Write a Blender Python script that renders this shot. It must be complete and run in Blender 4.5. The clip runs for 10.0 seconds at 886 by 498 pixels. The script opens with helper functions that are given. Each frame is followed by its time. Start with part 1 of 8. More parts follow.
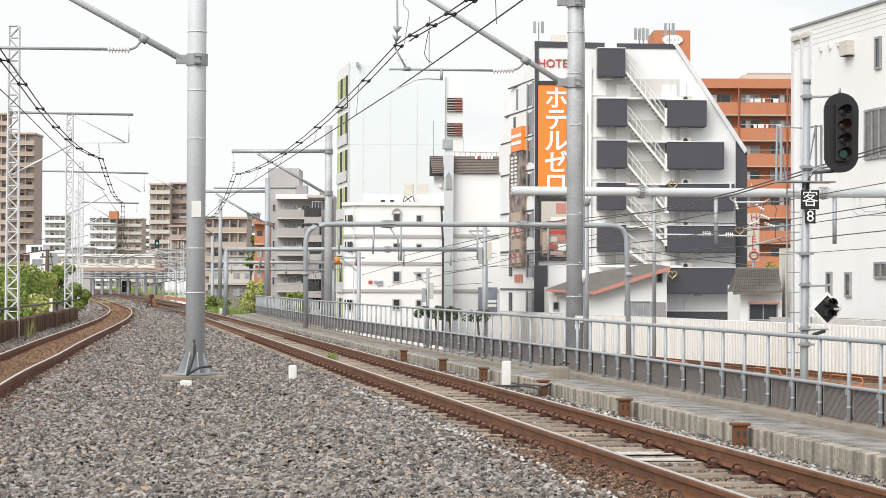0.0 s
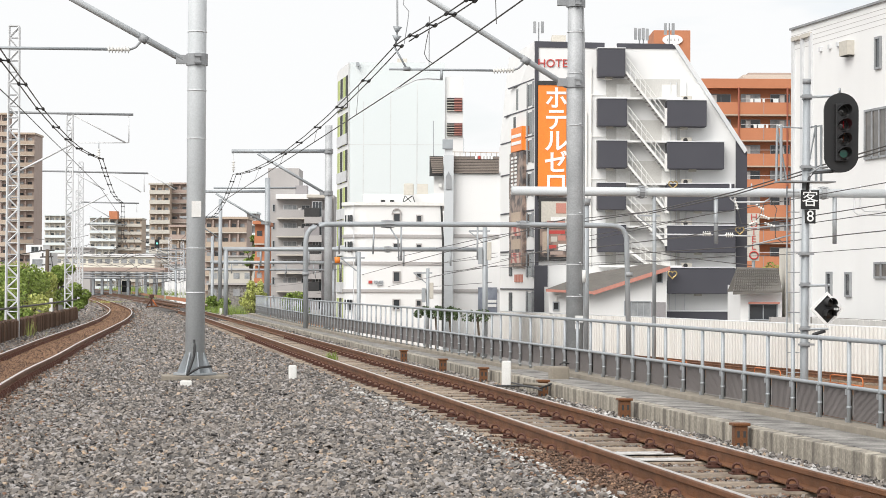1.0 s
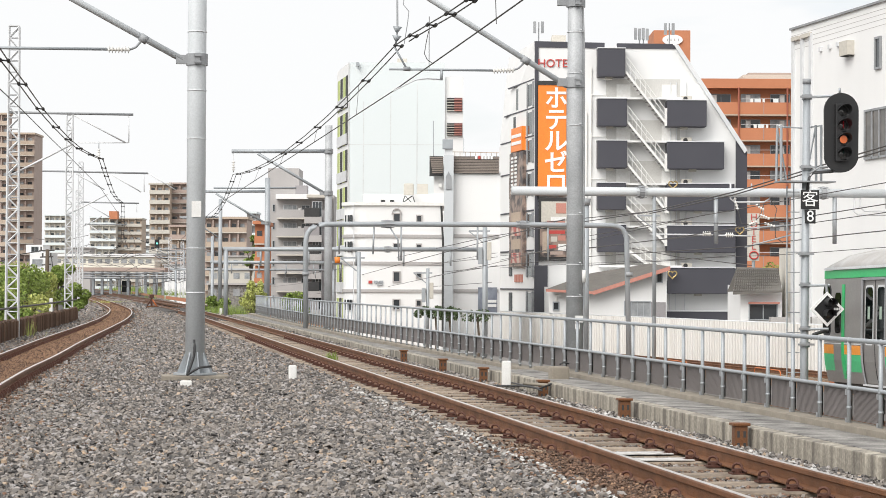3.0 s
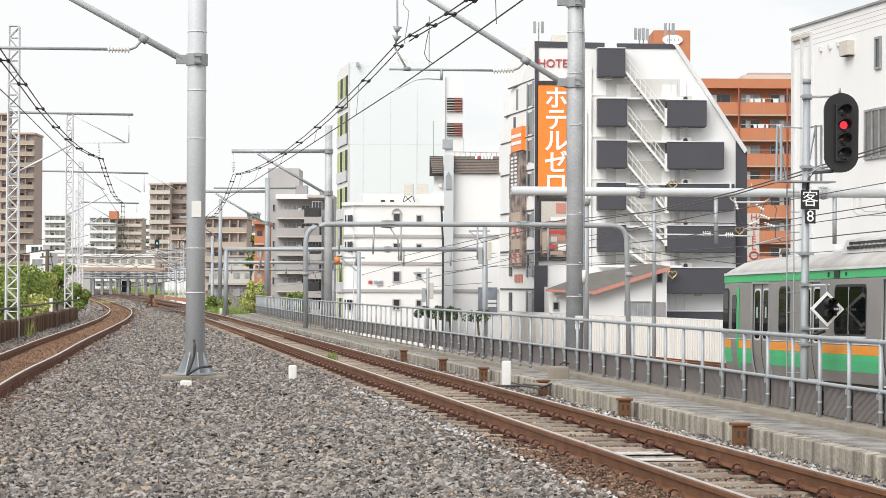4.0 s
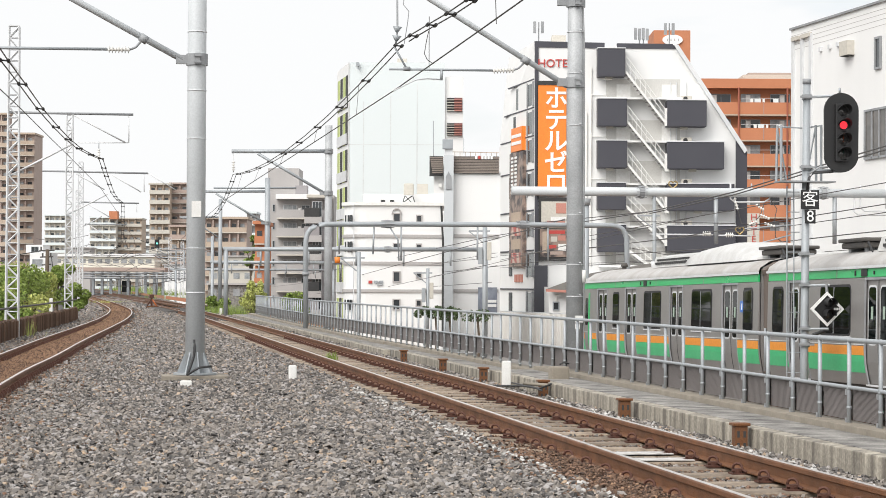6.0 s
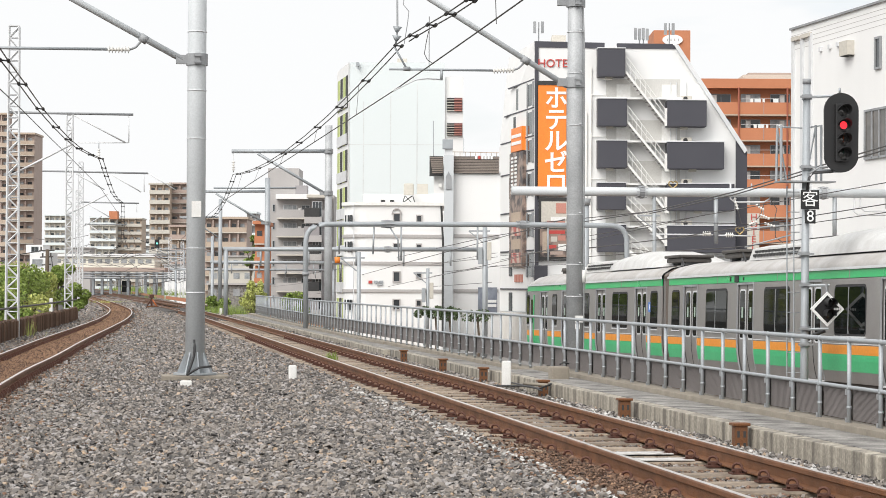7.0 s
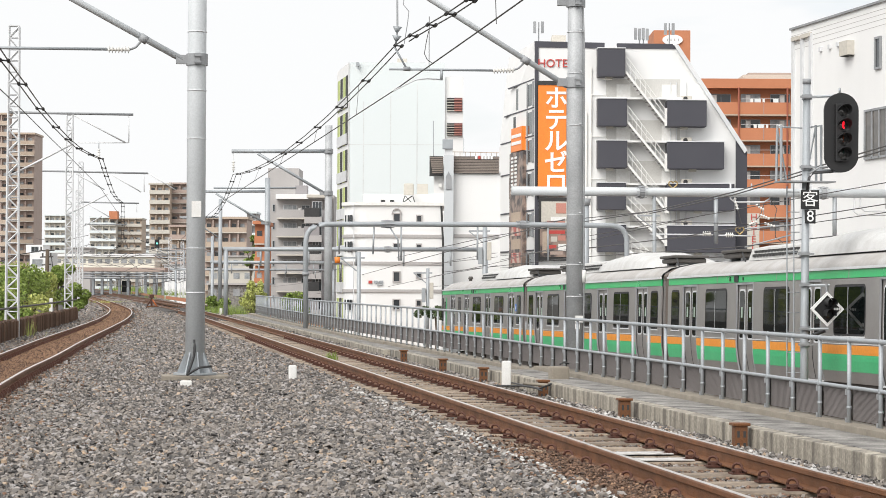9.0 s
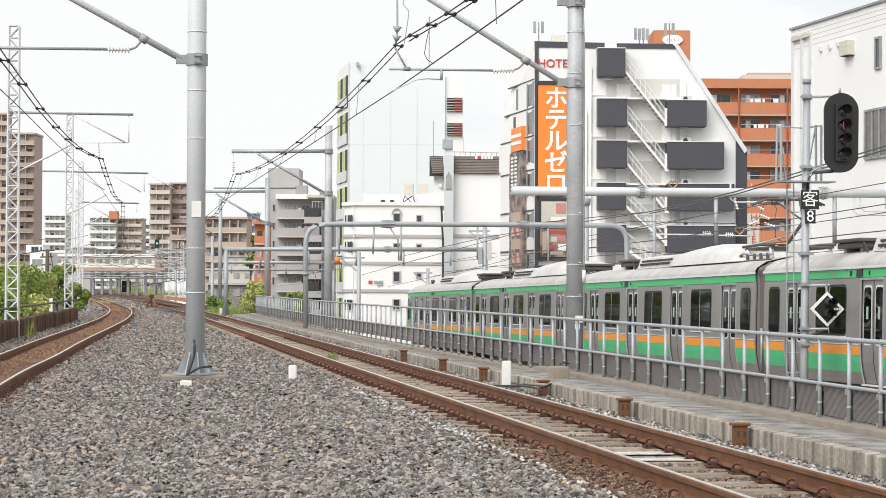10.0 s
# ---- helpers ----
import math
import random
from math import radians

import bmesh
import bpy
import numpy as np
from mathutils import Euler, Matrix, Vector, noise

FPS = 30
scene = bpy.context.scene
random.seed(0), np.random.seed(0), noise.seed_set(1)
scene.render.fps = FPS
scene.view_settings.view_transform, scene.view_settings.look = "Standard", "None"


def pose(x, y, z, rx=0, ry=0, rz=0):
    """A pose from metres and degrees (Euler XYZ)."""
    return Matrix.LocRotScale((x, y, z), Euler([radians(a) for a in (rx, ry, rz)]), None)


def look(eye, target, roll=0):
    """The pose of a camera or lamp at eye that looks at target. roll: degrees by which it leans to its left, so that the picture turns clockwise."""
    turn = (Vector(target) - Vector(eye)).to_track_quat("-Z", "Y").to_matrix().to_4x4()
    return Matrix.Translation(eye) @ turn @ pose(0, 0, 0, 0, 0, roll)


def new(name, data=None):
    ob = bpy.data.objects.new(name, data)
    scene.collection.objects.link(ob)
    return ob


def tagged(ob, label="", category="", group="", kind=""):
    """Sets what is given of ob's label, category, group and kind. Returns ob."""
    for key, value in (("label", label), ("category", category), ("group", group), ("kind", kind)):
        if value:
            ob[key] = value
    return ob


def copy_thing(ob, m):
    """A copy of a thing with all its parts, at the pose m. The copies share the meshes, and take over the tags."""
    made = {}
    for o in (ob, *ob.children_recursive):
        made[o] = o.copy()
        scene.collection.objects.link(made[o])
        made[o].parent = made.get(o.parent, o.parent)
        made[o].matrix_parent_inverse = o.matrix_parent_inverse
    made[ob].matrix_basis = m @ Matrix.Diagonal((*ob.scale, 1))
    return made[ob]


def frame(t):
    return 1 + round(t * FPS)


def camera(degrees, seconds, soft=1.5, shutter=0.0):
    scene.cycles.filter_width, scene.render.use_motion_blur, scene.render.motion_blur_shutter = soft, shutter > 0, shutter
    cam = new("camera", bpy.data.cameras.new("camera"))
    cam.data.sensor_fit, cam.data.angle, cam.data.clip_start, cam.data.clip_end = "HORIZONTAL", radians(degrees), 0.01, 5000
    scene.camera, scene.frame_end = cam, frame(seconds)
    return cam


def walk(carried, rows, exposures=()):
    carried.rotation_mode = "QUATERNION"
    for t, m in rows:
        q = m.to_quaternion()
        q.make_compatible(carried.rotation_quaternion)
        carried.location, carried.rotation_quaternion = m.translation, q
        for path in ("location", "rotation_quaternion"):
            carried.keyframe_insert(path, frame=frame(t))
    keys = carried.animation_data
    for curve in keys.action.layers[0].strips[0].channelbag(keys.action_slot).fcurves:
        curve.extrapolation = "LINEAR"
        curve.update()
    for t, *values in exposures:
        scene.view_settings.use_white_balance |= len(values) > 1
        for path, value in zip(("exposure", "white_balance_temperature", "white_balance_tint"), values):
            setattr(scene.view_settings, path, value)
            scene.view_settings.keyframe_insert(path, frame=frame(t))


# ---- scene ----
cam = camera(21.73, 10.0, soft=0.8)
EYE = (0.0, 0.0, 1.40)
# level heading a little to the right of the tracks, tilted up under a degree
VIEW = Matrix.Translation(EYE) @ pose(0, 0, 0, 0, 0, -8.369) @ pose(0, 0, 0, 90.912) @ pose(0, 0, 0, 0, 0, 0.29)
walk(cam, [(0.0, VIEW), (10.0, VIEW)])
scene.view_settings.exposure = 0.1

# ---- world and sun: bright thin overcast ----
world = bpy.data.worlds.new("overcast_sky")
scene.world = world
world.use_nodes = True
wn, wl = world.node_tree.nodes, world.node_tree.links
wn.clear()
sky = wn.new("ShaderNodeTexSky")
sky.sky_type, sky.sun_disc = "NISHITA", False
sky.sun_elevation, sky.sun_rotation = radians(43), radians(222)
skydim = wn.new("ShaderNodeVectorMath")
skydim.operation = "SCALE"
skydim.inputs["Scale"].default_value = 0.11
wl.new(sky.outputs["Color"], skydim.inputs[0])
wtc = wn.new("ShaderNodeTexCoord")
wmap = wn.new("ShaderNodeMapping")
wmap.inputs["Scale"].default_value = (1.0, 1.0, 3.2)
wl.new(wtc.outputs["Generated"], wmap.inputs["Vector"])
wnoise = wn.new("ShaderNodeTexNoise")
wnoise.inputs["Scale"].default_value, wnoise.inputs["Detail"].default_value = 4.5, 5.0
wl.new(wmap.outputs["Vector"], wnoise.inputs["Vector"])
wramp = wn.new("ShaderNodeMapRange")
wramp.inputs["From Min"].default_value, wramp.inputs["From Max"].default_value = 0.33, 0.47
wramp.inputs["To Min"].default_value, wramp.inputs["To Max"].default_value = 0.5, 0.98
wl.new(wnoise.outputs["Fac"], wramp.inputs["Value"])
wmix = wn.new("ShaderNodeMix")
wmix.data_type = "RGBA"
wl.new(wramp.outputs["Result"], wmix.inputs["Factor"])
wl.new(skydim.outputs["Vector"], wmix.inputs["A"])
wmix.inputs["B"].default_value = (0.92, 0.925, 0.93, 1)
wbg = wn.new("ShaderNodeBackground")
wl.new(wmix.outputs["Result"], wbg.inputs["Color"])
wbg.inputs["Strength"].default_value = 1.0
wout = wn.new("ShaderNodeOutputWorld")
wl.new(wbg.outputs["Background"], wout.inputs["Surface"])

sun_data = bpy.data.lights.new("sun", "SUN")
sun_data.energy, sun_data.angle, sun_data.color = 3.3, radians(50), (1.0, 0.97, 0.93)
sun = new("sun", sun_data)
sun.matrix_world = look((-36, -40, 50), (0, 0, 0))

# ---- materials ----
def mat(name, c1, c2=None, rough=0.6, metal=0.0, scale=2.0, fine=45.0, bump=0.15, mix=0.5, island=0.0, streak=False,
        emit=None, strength=0.0, contrast=0.22, grain=0.18):
    """A surface with two scales of variation: large stains towards c2 and a fine grain with relief."""
    m = bpy.data.materials.new(name)
    m.use_nodes = True
    n, l = m.node_tree.nodes, m.node_tree.links
    b = n["Principled BSDF"]
    tc = n.new("ShaderNodeTexCoord")
    vec = tc.outputs["Object"]
    if streak:
        mp = n.new("ShaderNodeMapping")
        mp.inputs["Scale"].default_value = (1.0, 1.0, 0.12)
        l.new(vec, mp.inputs["Vector"])
        vec = mp.outputs["Vector"]
    big = n.new("ShaderNodeTexNoise")
    big.inputs["Scale"].default_value, big.inputs["Detail"].default_value = scale, 6.0
    l.new(vec, big.inputs["Vector"])
    rng = n.new("ShaderNodeMapRange")
    rng.inputs["From Min"].default_value, rng.inputs["From Max"].default_value = 0.5 - contrast, 0.5 + contrast
    rng.inputs["To Max"].default_value = mix
    l.new(big.outputs["Fac"], rng.inputs["Value"])
    mx = n.new("ShaderNodeMix")
    mx.data_type = "RGBA"
    c2 = c2 or tuple(c * 0.72 for c in c1)
    mx.inputs["A"].default_value, mx.inputs["B"].default_value = (*c1, 1), (*c2, 1)
    l.new(rng.outputs["Result"], mx.inputs["Factor"])
    col = mx.outputs["Result"]
    tiny = n.new("ShaderNodeTexNoise")
    tiny.inputs["Scale"].default_value, tiny.inputs["Detail"].default_value = fine, 3.0
    l.new(tc.outputs["Object"], tiny.inputs["Vector"])
    hv = n.new("ShaderNodeHueSaturation")
    vr = n.new("ShaderNodeMapRange")
    vr.inputs["To Min"].default_value, vr.inputs["To Max"].default_value = 1 - grain, 1 + grain
    l.new(tiny.outputs["Fac"], vr.inputs["Value"])
    val = vr.outputs["Result"]
    if island:
        src = n.new("ShaderNodeNewGeometry").outputs["Random Per Island"] if island > 0 else n.new("ShaderNodeObjectInfo").outputs["Random"]
        ir = n.new("ShaderNodeMapRange")
        ir.inputs["To Min"].default_value, ir.inputs["To Max"].default_value = 1 - abs(island), 1 + abs(island)
        l.new(src, ir.inputs["Value"])
        mu = n.new("ShaderNodeMath")
        mu.operation = "MULTIPLY"
        l.new(val, mu.inputs[0])
        l.new(ir.outputs["Result"], mu.inputs[1])
        val = mu.outputs["Value"]
    l.new(val, hv.inputs["Value"])
    l.new(col, hv.inputs["Color"])
    l.new(hv.outputs["Color"], b.inputs["Base Color"])
    b.inputs["Metallic"].default_value = metal
    rr = n.new("ShaderNodeMapRange")
    rr.inputs["To Min"].default_value, rr.inputs["To Max"].default_value = max(rough - 0.12, 0.03), min(rough + 0.12, 1)
    l.new(big.outputs["Fac"], rr.inputs["Value"])
    l.new(rr.outputs["Result"], b.inputs["Roughness"])
    if bump:
        bp = n.new("ShaderNodeBump")
        bp.inputs["Strength"].default_value, bp.inputs["Distance"].default_value = bump, 0.02
        l.new(tiny.outputs["Fac"], bp.inputs["Height"])
        l.new(bp.outputs["Normal"], b.inputs["Normal"])
    if emit:
        b.inputs["Emission Color"].default_value, b.inputs["Emission Strength"].default_value = (*emit, 1), strength
    return m


def stone_mat(name, a, b_, c_):
    """Broken stones: each island takes its own tone between three."""
    m = mat(name, a, b_, rough=0.85, scale=1.1, fine=90, bump=0.5, mix=0.6, island=0.55)
    n, l = m.node_tree.nodes, m.node_tree.links
    geo = n.new("ShaderNodeNewGeometry")
    ramp = n.new("ShaderNodeValToRGB")
    e = ramp.color_ramp.elements
    e[0].position, e[0].color = 0.0, (*a, 1)
    e[1].position, e[1].color = 1.0, (*c_, 1)
    e.new(0.62).color = (*b_, 1)
    e.new(0.9).color = tuple(min(v * 1.5, 1) for v in a) + (1,)
    l.new(geo.outputs["Random Per Island"], ramp.inputs["Fac"])
    hv = next(k for k in n if k.bl_idname == "ShaderNodeHueSaturation")
    l.new(ramp.outputs["Color"], hv.inputs["Color"])
    return m


def glass_mat(name, tint, rough=0.05, gloss=0.6):
    m = bpy.data.materials.new(name)
    m.use_nodes = True
    b = m.node_tree.nodes["Principled BSDF"]
    b.inputs["Base Color"].default_value = (*tint, 1)
    b.inputs["Roughness"].default_value = rough
    b.inputs["IOR"].default_value = 1.5
    b.inputs["Specular IOR Level"].default_value = gloss
    return m


# bed kept darker than its stones: shade of the gaps put into the colour
M_BALLAST_BED = mat("ballast_bed", (0.06, 0.055, 0.052), (0.1, 0.087, 0.075), rough=0.95, scale=0.35, fine=22, bump=1.0, island=0)
M_STONE = stone_mat("ballast_stone", (0.168, 0.159, 0.156), (0.222, 0.196, 0.17), (0.265, 0.192, 0.128))
M_STONE_RUST = stone_mat("rusty_ballast_stone", (0.11, 0.066, 0.046), (0.165, 0.1, 0.065), (0.22, 0.135, 0.082))
M_RUST_BED = mat("rusty_bed", (0.19, 0.095, 0.042), (0.26, 0.145, 0.07), rough=0.95, scale=2.5, fine=22, bump=1.0, grain=0.6)
M_RAIL = mat("rusty_rail_steel", (0.195, 0.078, 0.028), (0.085, 0.037, 0.016), rough=0.55, metal=0.1, scale=4, fine=70, bump=0.4, grain=0.45, mix=0.8)
M_RAILTOP = mat("polished_rail_head", (0.72, 0.69, 0.66), (0.5, 0.4, 0.33), rough=0.3, metal=0.85, scale=3, fine=80, bump=0.05)
M_SLEEPER = mat("weathered_sleeper", (0.34, 0.275, 0.21), (0.16, 0.122, 0.09), rough=0.9, scale=4, fine=36, bump=0.7, island=-0.25, contrast=0.15, grain=0.5, mix=0.85)
M_CLIP = mat("rusty_fastener", (0.11, 0.045, 0.03), (0.04, 0.022, 0.018), rough=0.75, metal=0.2, scale=20, fine=90, bump=0.3)
M_CONC = mat("weathered_concrete", (0.34, 0.325, 0.3), (0.085, 0.08, 0.077), rough=0.9, scale=3.2, fine=60, bump=0.5, mix=0.95, contrast=0.2, grain=0.6)
M_CONC_STAIN = mat("streaked_concrete", (0.44, 0.4, 0.33), (0.085, 0.074, 0.063), rough=0.9, scale=6.5, fine=30, bump=0.4, mix=0.85, streak=True, contrast=0.17, grain=0.5)
M_CONC_PALE = mat("pale_concrete", (0.3, 0.265, 0.215), (0.13, 0.115, 0.095), rough=0.9, scale=3, fine=40, bump=0.3)
M_STEEL = mat("galvanised_steel", (0.37, 0.395, 0.415), (0.29, 0.31, 0.325), rough=0.55, metal=0.25, scale=2.5, fine=50, bump=0.08)
M_STEEL_DK = mat("dull_zinc_steel", (0.36, 0.37, 0.38), (0.24, 0.25, 0.26), rough=0.65, metal=0.2, scale=1.2, fine=40, bump=0.15, mix=0.9)
M_POLE = mat("smooth_grey_pole", (0.56, 0.585, 0.6), (0.5, 0.525, 0.54), rough=0.5, metal=0.0, scale=1.5, fine=40, bump=0.05)
M_POLE_OLD = mat("weathered_zinc_pole", (0.5, 0.515, 0.525), (0.3, 0.31, 0.32), rough=0.6, metal=0.15, scale=2.2, fine=40, bump=0.15, mix=0.8, grain=0.3)
M_STEEL_LT = mat("pale_painted_steel", (0.68, 0.69, 0.7), (0.55, 0.56, 0.57), rough=0.55, metal=0.1, scale=2, fine=40, bump=0.08)
M_PANEL = mat("ribbed_grey_panel", (0.225, 0.203, 0.198), (0.17, 0.155, 0.15), rough=0.6, metal=0.3, scale=1.5, fine=60, bump=0.1)
M_WHITE = mat("white_plaster", (0.80, 0.80, 0.79), (0.72, 0.72, 0.715), rough=0.75, scale=0.35, fine=14, bump=0.01, mix=0.6, streak=True, grain=0.03)
M_WHITE_B = mat("cool_white_cladding", (0.68, 0.73, 0.735), (0.65, 0.7, 0.705), rough=0.6, scale=0.2, fine=10, bump=0.02, mix=0.6, grain=0.03)
M_WHITE_PAINT = mat("white_paint", (0.8, 0.8, 0.78), (0.66, 0.64, 0.6), rough=0.55, scale=6, fine=60, bump=0.05, mix=0.6)
M_CHARCOAL = mat("charcoal_cladding", (0.052, 0.052, 0.065), (0.068, 0.068, 0.08), rough=0.6, scale=0.8, fine=20, bump=0.03)
M_GREYWALL = mat("grey_render", (0.44, 0.42, 0.41), (0.36, 0.345, 0.335), rough=0.8, scale=0.3, fine=12, bump=0.05, mix=0.8, streak=True)
M_GREYWALL_DK = mat("dark_grey_render", (0.30, 0.285, 0.29), (0.25, 0.24, 0.24), rough=0.8, scale=0.4, fine=12, bump=0.05)
M_TERRACOTTA = mat("terracotta_tile", (0.5, 0.195, 0.095), (0.43, 0.165, 0.08), rough=0.7, scale=0.6, fine=16, bump=0.1)
# brown and tan tile raised in tone, distance haze put into the colour
M_BROWN = mat("brown_tile_facade", (0.42, 0.33, 0.285), (0.36, 0.275, 0.235), rough=0.75, scale=0.3, fine=8, bump=0.05)
M_TAN = mat("tan_tile_facade", (0.47, 0.375, 0.295), (0.39, 0.31, 0.24), rough=0.75, scale=0.3, fine=8, bump=0.05)
M_BEIGE = mat("beige_facade", (0.56, 0.53, 0.47), (0.46, 0.43, 0.38), rough=0.8, scale=0.2, fine=8, bump=0.04)
M_WINDOW = glass_mat("dark_window_glass", (0.045, 0.05, 0.055), 0.06)
# curtain tone, lifted further to stand in for haze on far panes
M_WINDOW_LT = mat("curtained_hazed_window", (0.42, 0.43, 0.435), (0.22, 0.235, 0.245), rough=0.18, scale=1.3, fine=8, bump=0, mix=1.0)
M_WINDOW_BR = mat("brown_curtained_window", (0.13, 0.115, 0.1), (0.07, 0.065, 0.06), rough=0.15, scale=1.5, fine=8, bump=0, mix=1.0)
M_DARK = mat("dark_recess", (0.05, 0.05, 0.05), (0.035, 0.035, 0.035), rough=0.9, scale=2, fine=20, bump=0.05)
M_BLACK = mat("black_enamel", (0.014, 0.014, 0.015), (0.02, 0.02, 0.02), rough=0.5, scale=6, fine=60, bump=0.04)
M_CABLE = mat("black_cable", (0.03, 0.03, 0.032), (0.05, 0.05, 0.05), rough=0.6, scale=8, fine=50, bump=0.05)
M_WIRE = mat("bronze_wire", (0.085, 0.08, 0.078), (0.12, 0.115, 0.11), rough=0.55, metal=0.4, scale=8, fine=50, bump=0)
M_PORCELAIN = mat("white_porcelain", (0.78, 0.77, 0.74), (0.66, 0.64, 0.6), rough=0.25, scale=10, fine=50, bump=0)
M_ORANGE = mat("orange_sign_face", (0.86, 0.235, 0.03), (0.80, 0.215, 0.03), rough=0.45, scale=0.6, fine=10, bump=0)
M_ORANGE_PIPE = mat("orange_painted_pipe", (0.58, 0.16, 0.035), (0.42, 0.12, 0.05), rough=0.5, scale=6, fine=40, bump=0.05)
M_RUSTY_FENCE = mat("faded_orange_fence", (0.42, 0.2, 0.1), (0.28, 0.14, 0.08), rough=0.7, scale=3, fine=20, bump=0.05, mix=0.8)
M_LETTER = mat("white_lettering", (0.85, 0.85, 0.84), (0.8, 0.8, 0.79), rough=0.5, scale=3, fine=30, bump=0)
M_RED = mat("red_lettering", (0.5, 0.06, 0.05), (0.42, 0.06, 0.05), rough=0.5, scale=3, fine=30, bump=0)
M_BRICKRED = mat("brick_red_paint", (0.33, 0.1, 0.06), (0.26, 0.08, 0.05), rough=0.6, scale=2, fine=20, bump=0)
M_CREAM = mat("cream_panel", (0.74, 0.72, 0.64), (0.64, 0.61, 0.52), rough=0.6, scale=0.6, fine=10, bump=0.02)
M_GOLD = mat("dull_gold_metal", (0.42, 0.31, 0.13), (0.3, 0.22, 0.1), rough=0.4, metal=0.6, scale=3, fine=30, bump=0)
M_LIME = mat("lime_panel", (0.45, 0.52, 0.19), (0.38, 0.45, 0.17), rough=0.6, scale=1, fine=20, bump=0)
M_ROOFGREY = mat("grey_brown_roof", (0.15, 0.14, 0.125), (0.1, 0.095, 0.09), rough=0.85, scale=1.5, fine=12, bump=0.3)
M_SALMON = mat("salmon_fascia", (0.52, 0.23, 0.18), (0.42, 0.2, 0.16), rough=0.7, scale=2, fine=20, bump=0)
M_SHEET = mat("white_corrugated_sheet", (0.74, 0.735, 0.71), (0.6, 0.58, 0.54), rough=0.6, scale=1.2, fine=25, bump=0.04, mix=0.7, streak=True, grain=0.05)
M_BOARD = mat("rusty_board", (0.2, 0.125, 0.085), (0.11, 0.075, 0.055), rough=0.85, scale=3, fine=30, bump=0.3, island=-0.35)
M_SPLASH = mat("worn_white_splash", (0.6, 0.59, 0.57), (0.3, 0.28, 0.26), rough=0.8, scale=12, fine=80, bump=0.3, mix=0.9, island=0.3)
M_SOIL = mat("town_ground", (0.17, 0.16, 0.15), (0.23, 0.215, 0.2), rough=0.95, scale=0.12, fine=6, bump=0.3)
M_BARK = mat("bark", (0.12, 0.09, 0.065), (0.07, 0.055, 0.04), rough=0.95, scale=6, fine=30, bump=0.8)
M_LEAF = mat("leaf_green", (0.16, 0.235, 0.045), (0.3, 0.35, 0.075), rough=0.6, scale=0.9, fine=20, bump=0.1, island=0.45)
M_LEAF_DARK = mat("leaf_dark_green", (0.05, 0.085, 0.03), (0.1, 0.14, 0.045), rough=0.5, scale=0.9, fine=20, bump=0.1, island=0.45)
M_LEAF_YEL = mat("leaf_olive", (0.44, 0.46, 0.14), (0.32, 0.38, 0.1), rough=0.6, scale=0.9, fine=20, bump=0.1, island=0.4)
# train
M_STAINLESS = mat("brushed_stainless", (0.34, 0.325, 0.315), (0.27, 0.255, 0.245), rough=0.42, metal=0.45, scale=0.8, fine=30, bump=0.02, mix=0.8)
M_ROOF_TRAIN = mat("dusty_train_roof", (0.5, 0.495, 0.485), (0.34, 0.31, 0.285), rough=0.7, metal=0.1, scale=1.6, fine=25, bump=0.08, mix=0.8)
M_GREEN = mat("green_band", (0.025, 0.48, 0.15), (0.02, 0.43, 0.13), rough=0.3, scale=0.5, fine=20, bump=0)
# lower band: the pale sky reflection is put into the green itself
M_GREEN_SKYLIT = mat("skylit_green_band", (0.075, 0.5, 0.215), (0.05, 0.43, 0.17), rough=0.35, scale=0.8, fine=20, bump=0, mix=0.8)
M_AMBER = mat("orange_band", (0.80, 0.30, 0.035), (0.74, 0.27, 0.035), rough=0.4, scale=0.5, fine=20, bump=0)
M_AC = mat("pale_roof_unit", (0.62, 0.62, 0.61), (0.48, 0.47, 0.45), rough=0.6, metal=0.15, scale=2.5, fine=30, bump=0.05, mix=0.8)
M_BLUE = mat("blue_sign_face", (0.06, 0.2, 0.6), (0.05, 0.17, 0.52), rough=0.4, scale=3, fine=30, bump=0)
M_NOTE = mat("pale_notice", (0.36, 0.46, 0.38), (0.26, 0.34, 0.28), rough=0.5, scale=8, fine=60, bump=0)
M_TRAIN_GLASS = glass_mat("tinted_train_glass", (0.004, 0.006, 0.006), 0.03, 0.09)
M_CURTAIN = mat("dusty_brown_curtain", (0.15, 0.12, 0.1), (0.1, 0.08, 0.07), rough=0.8, scale=3, fine=30, bump=0.1)
M_RUBBER = mat("dark_rubber", (0.03, 0.03, 0.032), (0.045, 0.04, 0.04), rough=0.8, scale=4, fine=40, bump=0.1)
M_UNDER = mat("underframe_grey", (0.1, 0.095, 0.09), (0.07, 0.06, 0.05), rough=0.85, scale=2, fine=20, bump=0.2)


# ---- building blocks ----
def mesh_ob(name, verts, faces, m, parent=None, label="", smooth=False):
    me = bpy.data.meshes.new(name)
    me.from_pydata([tuple(v) for v in verts], [], faces)
    me.materials.append(m)
    if smooth:
        me.shade_smooth()
    ob = new(name, me)
    ob.parent = parent
    if label:
        tagged(ob, label)
    return ob


def part(name, bm, m, parent, label="", smooth=False):
    bmesh.ops.recalc_face_normals(bm, faces=bm.faces)
    me = bpy.data.meshes.new(name)
    bm.to_mesh(me)
    bm.free()
    me.materials.append(m)
    if smooth:
        me.shade_smooth()
    ob = new(name, me)
    ob.parent = parent
    if label:
        tagged(ob, label)
    return ob


def thing(name, at, label, category, group="", kind="", rz=0.0):
    ob = new(name)
    ob.empty_display_size = 0.2
    ob.matrix_basis = pose(*at, 0, 0, rz)
    return tagged(ob, label, category, group, kind)


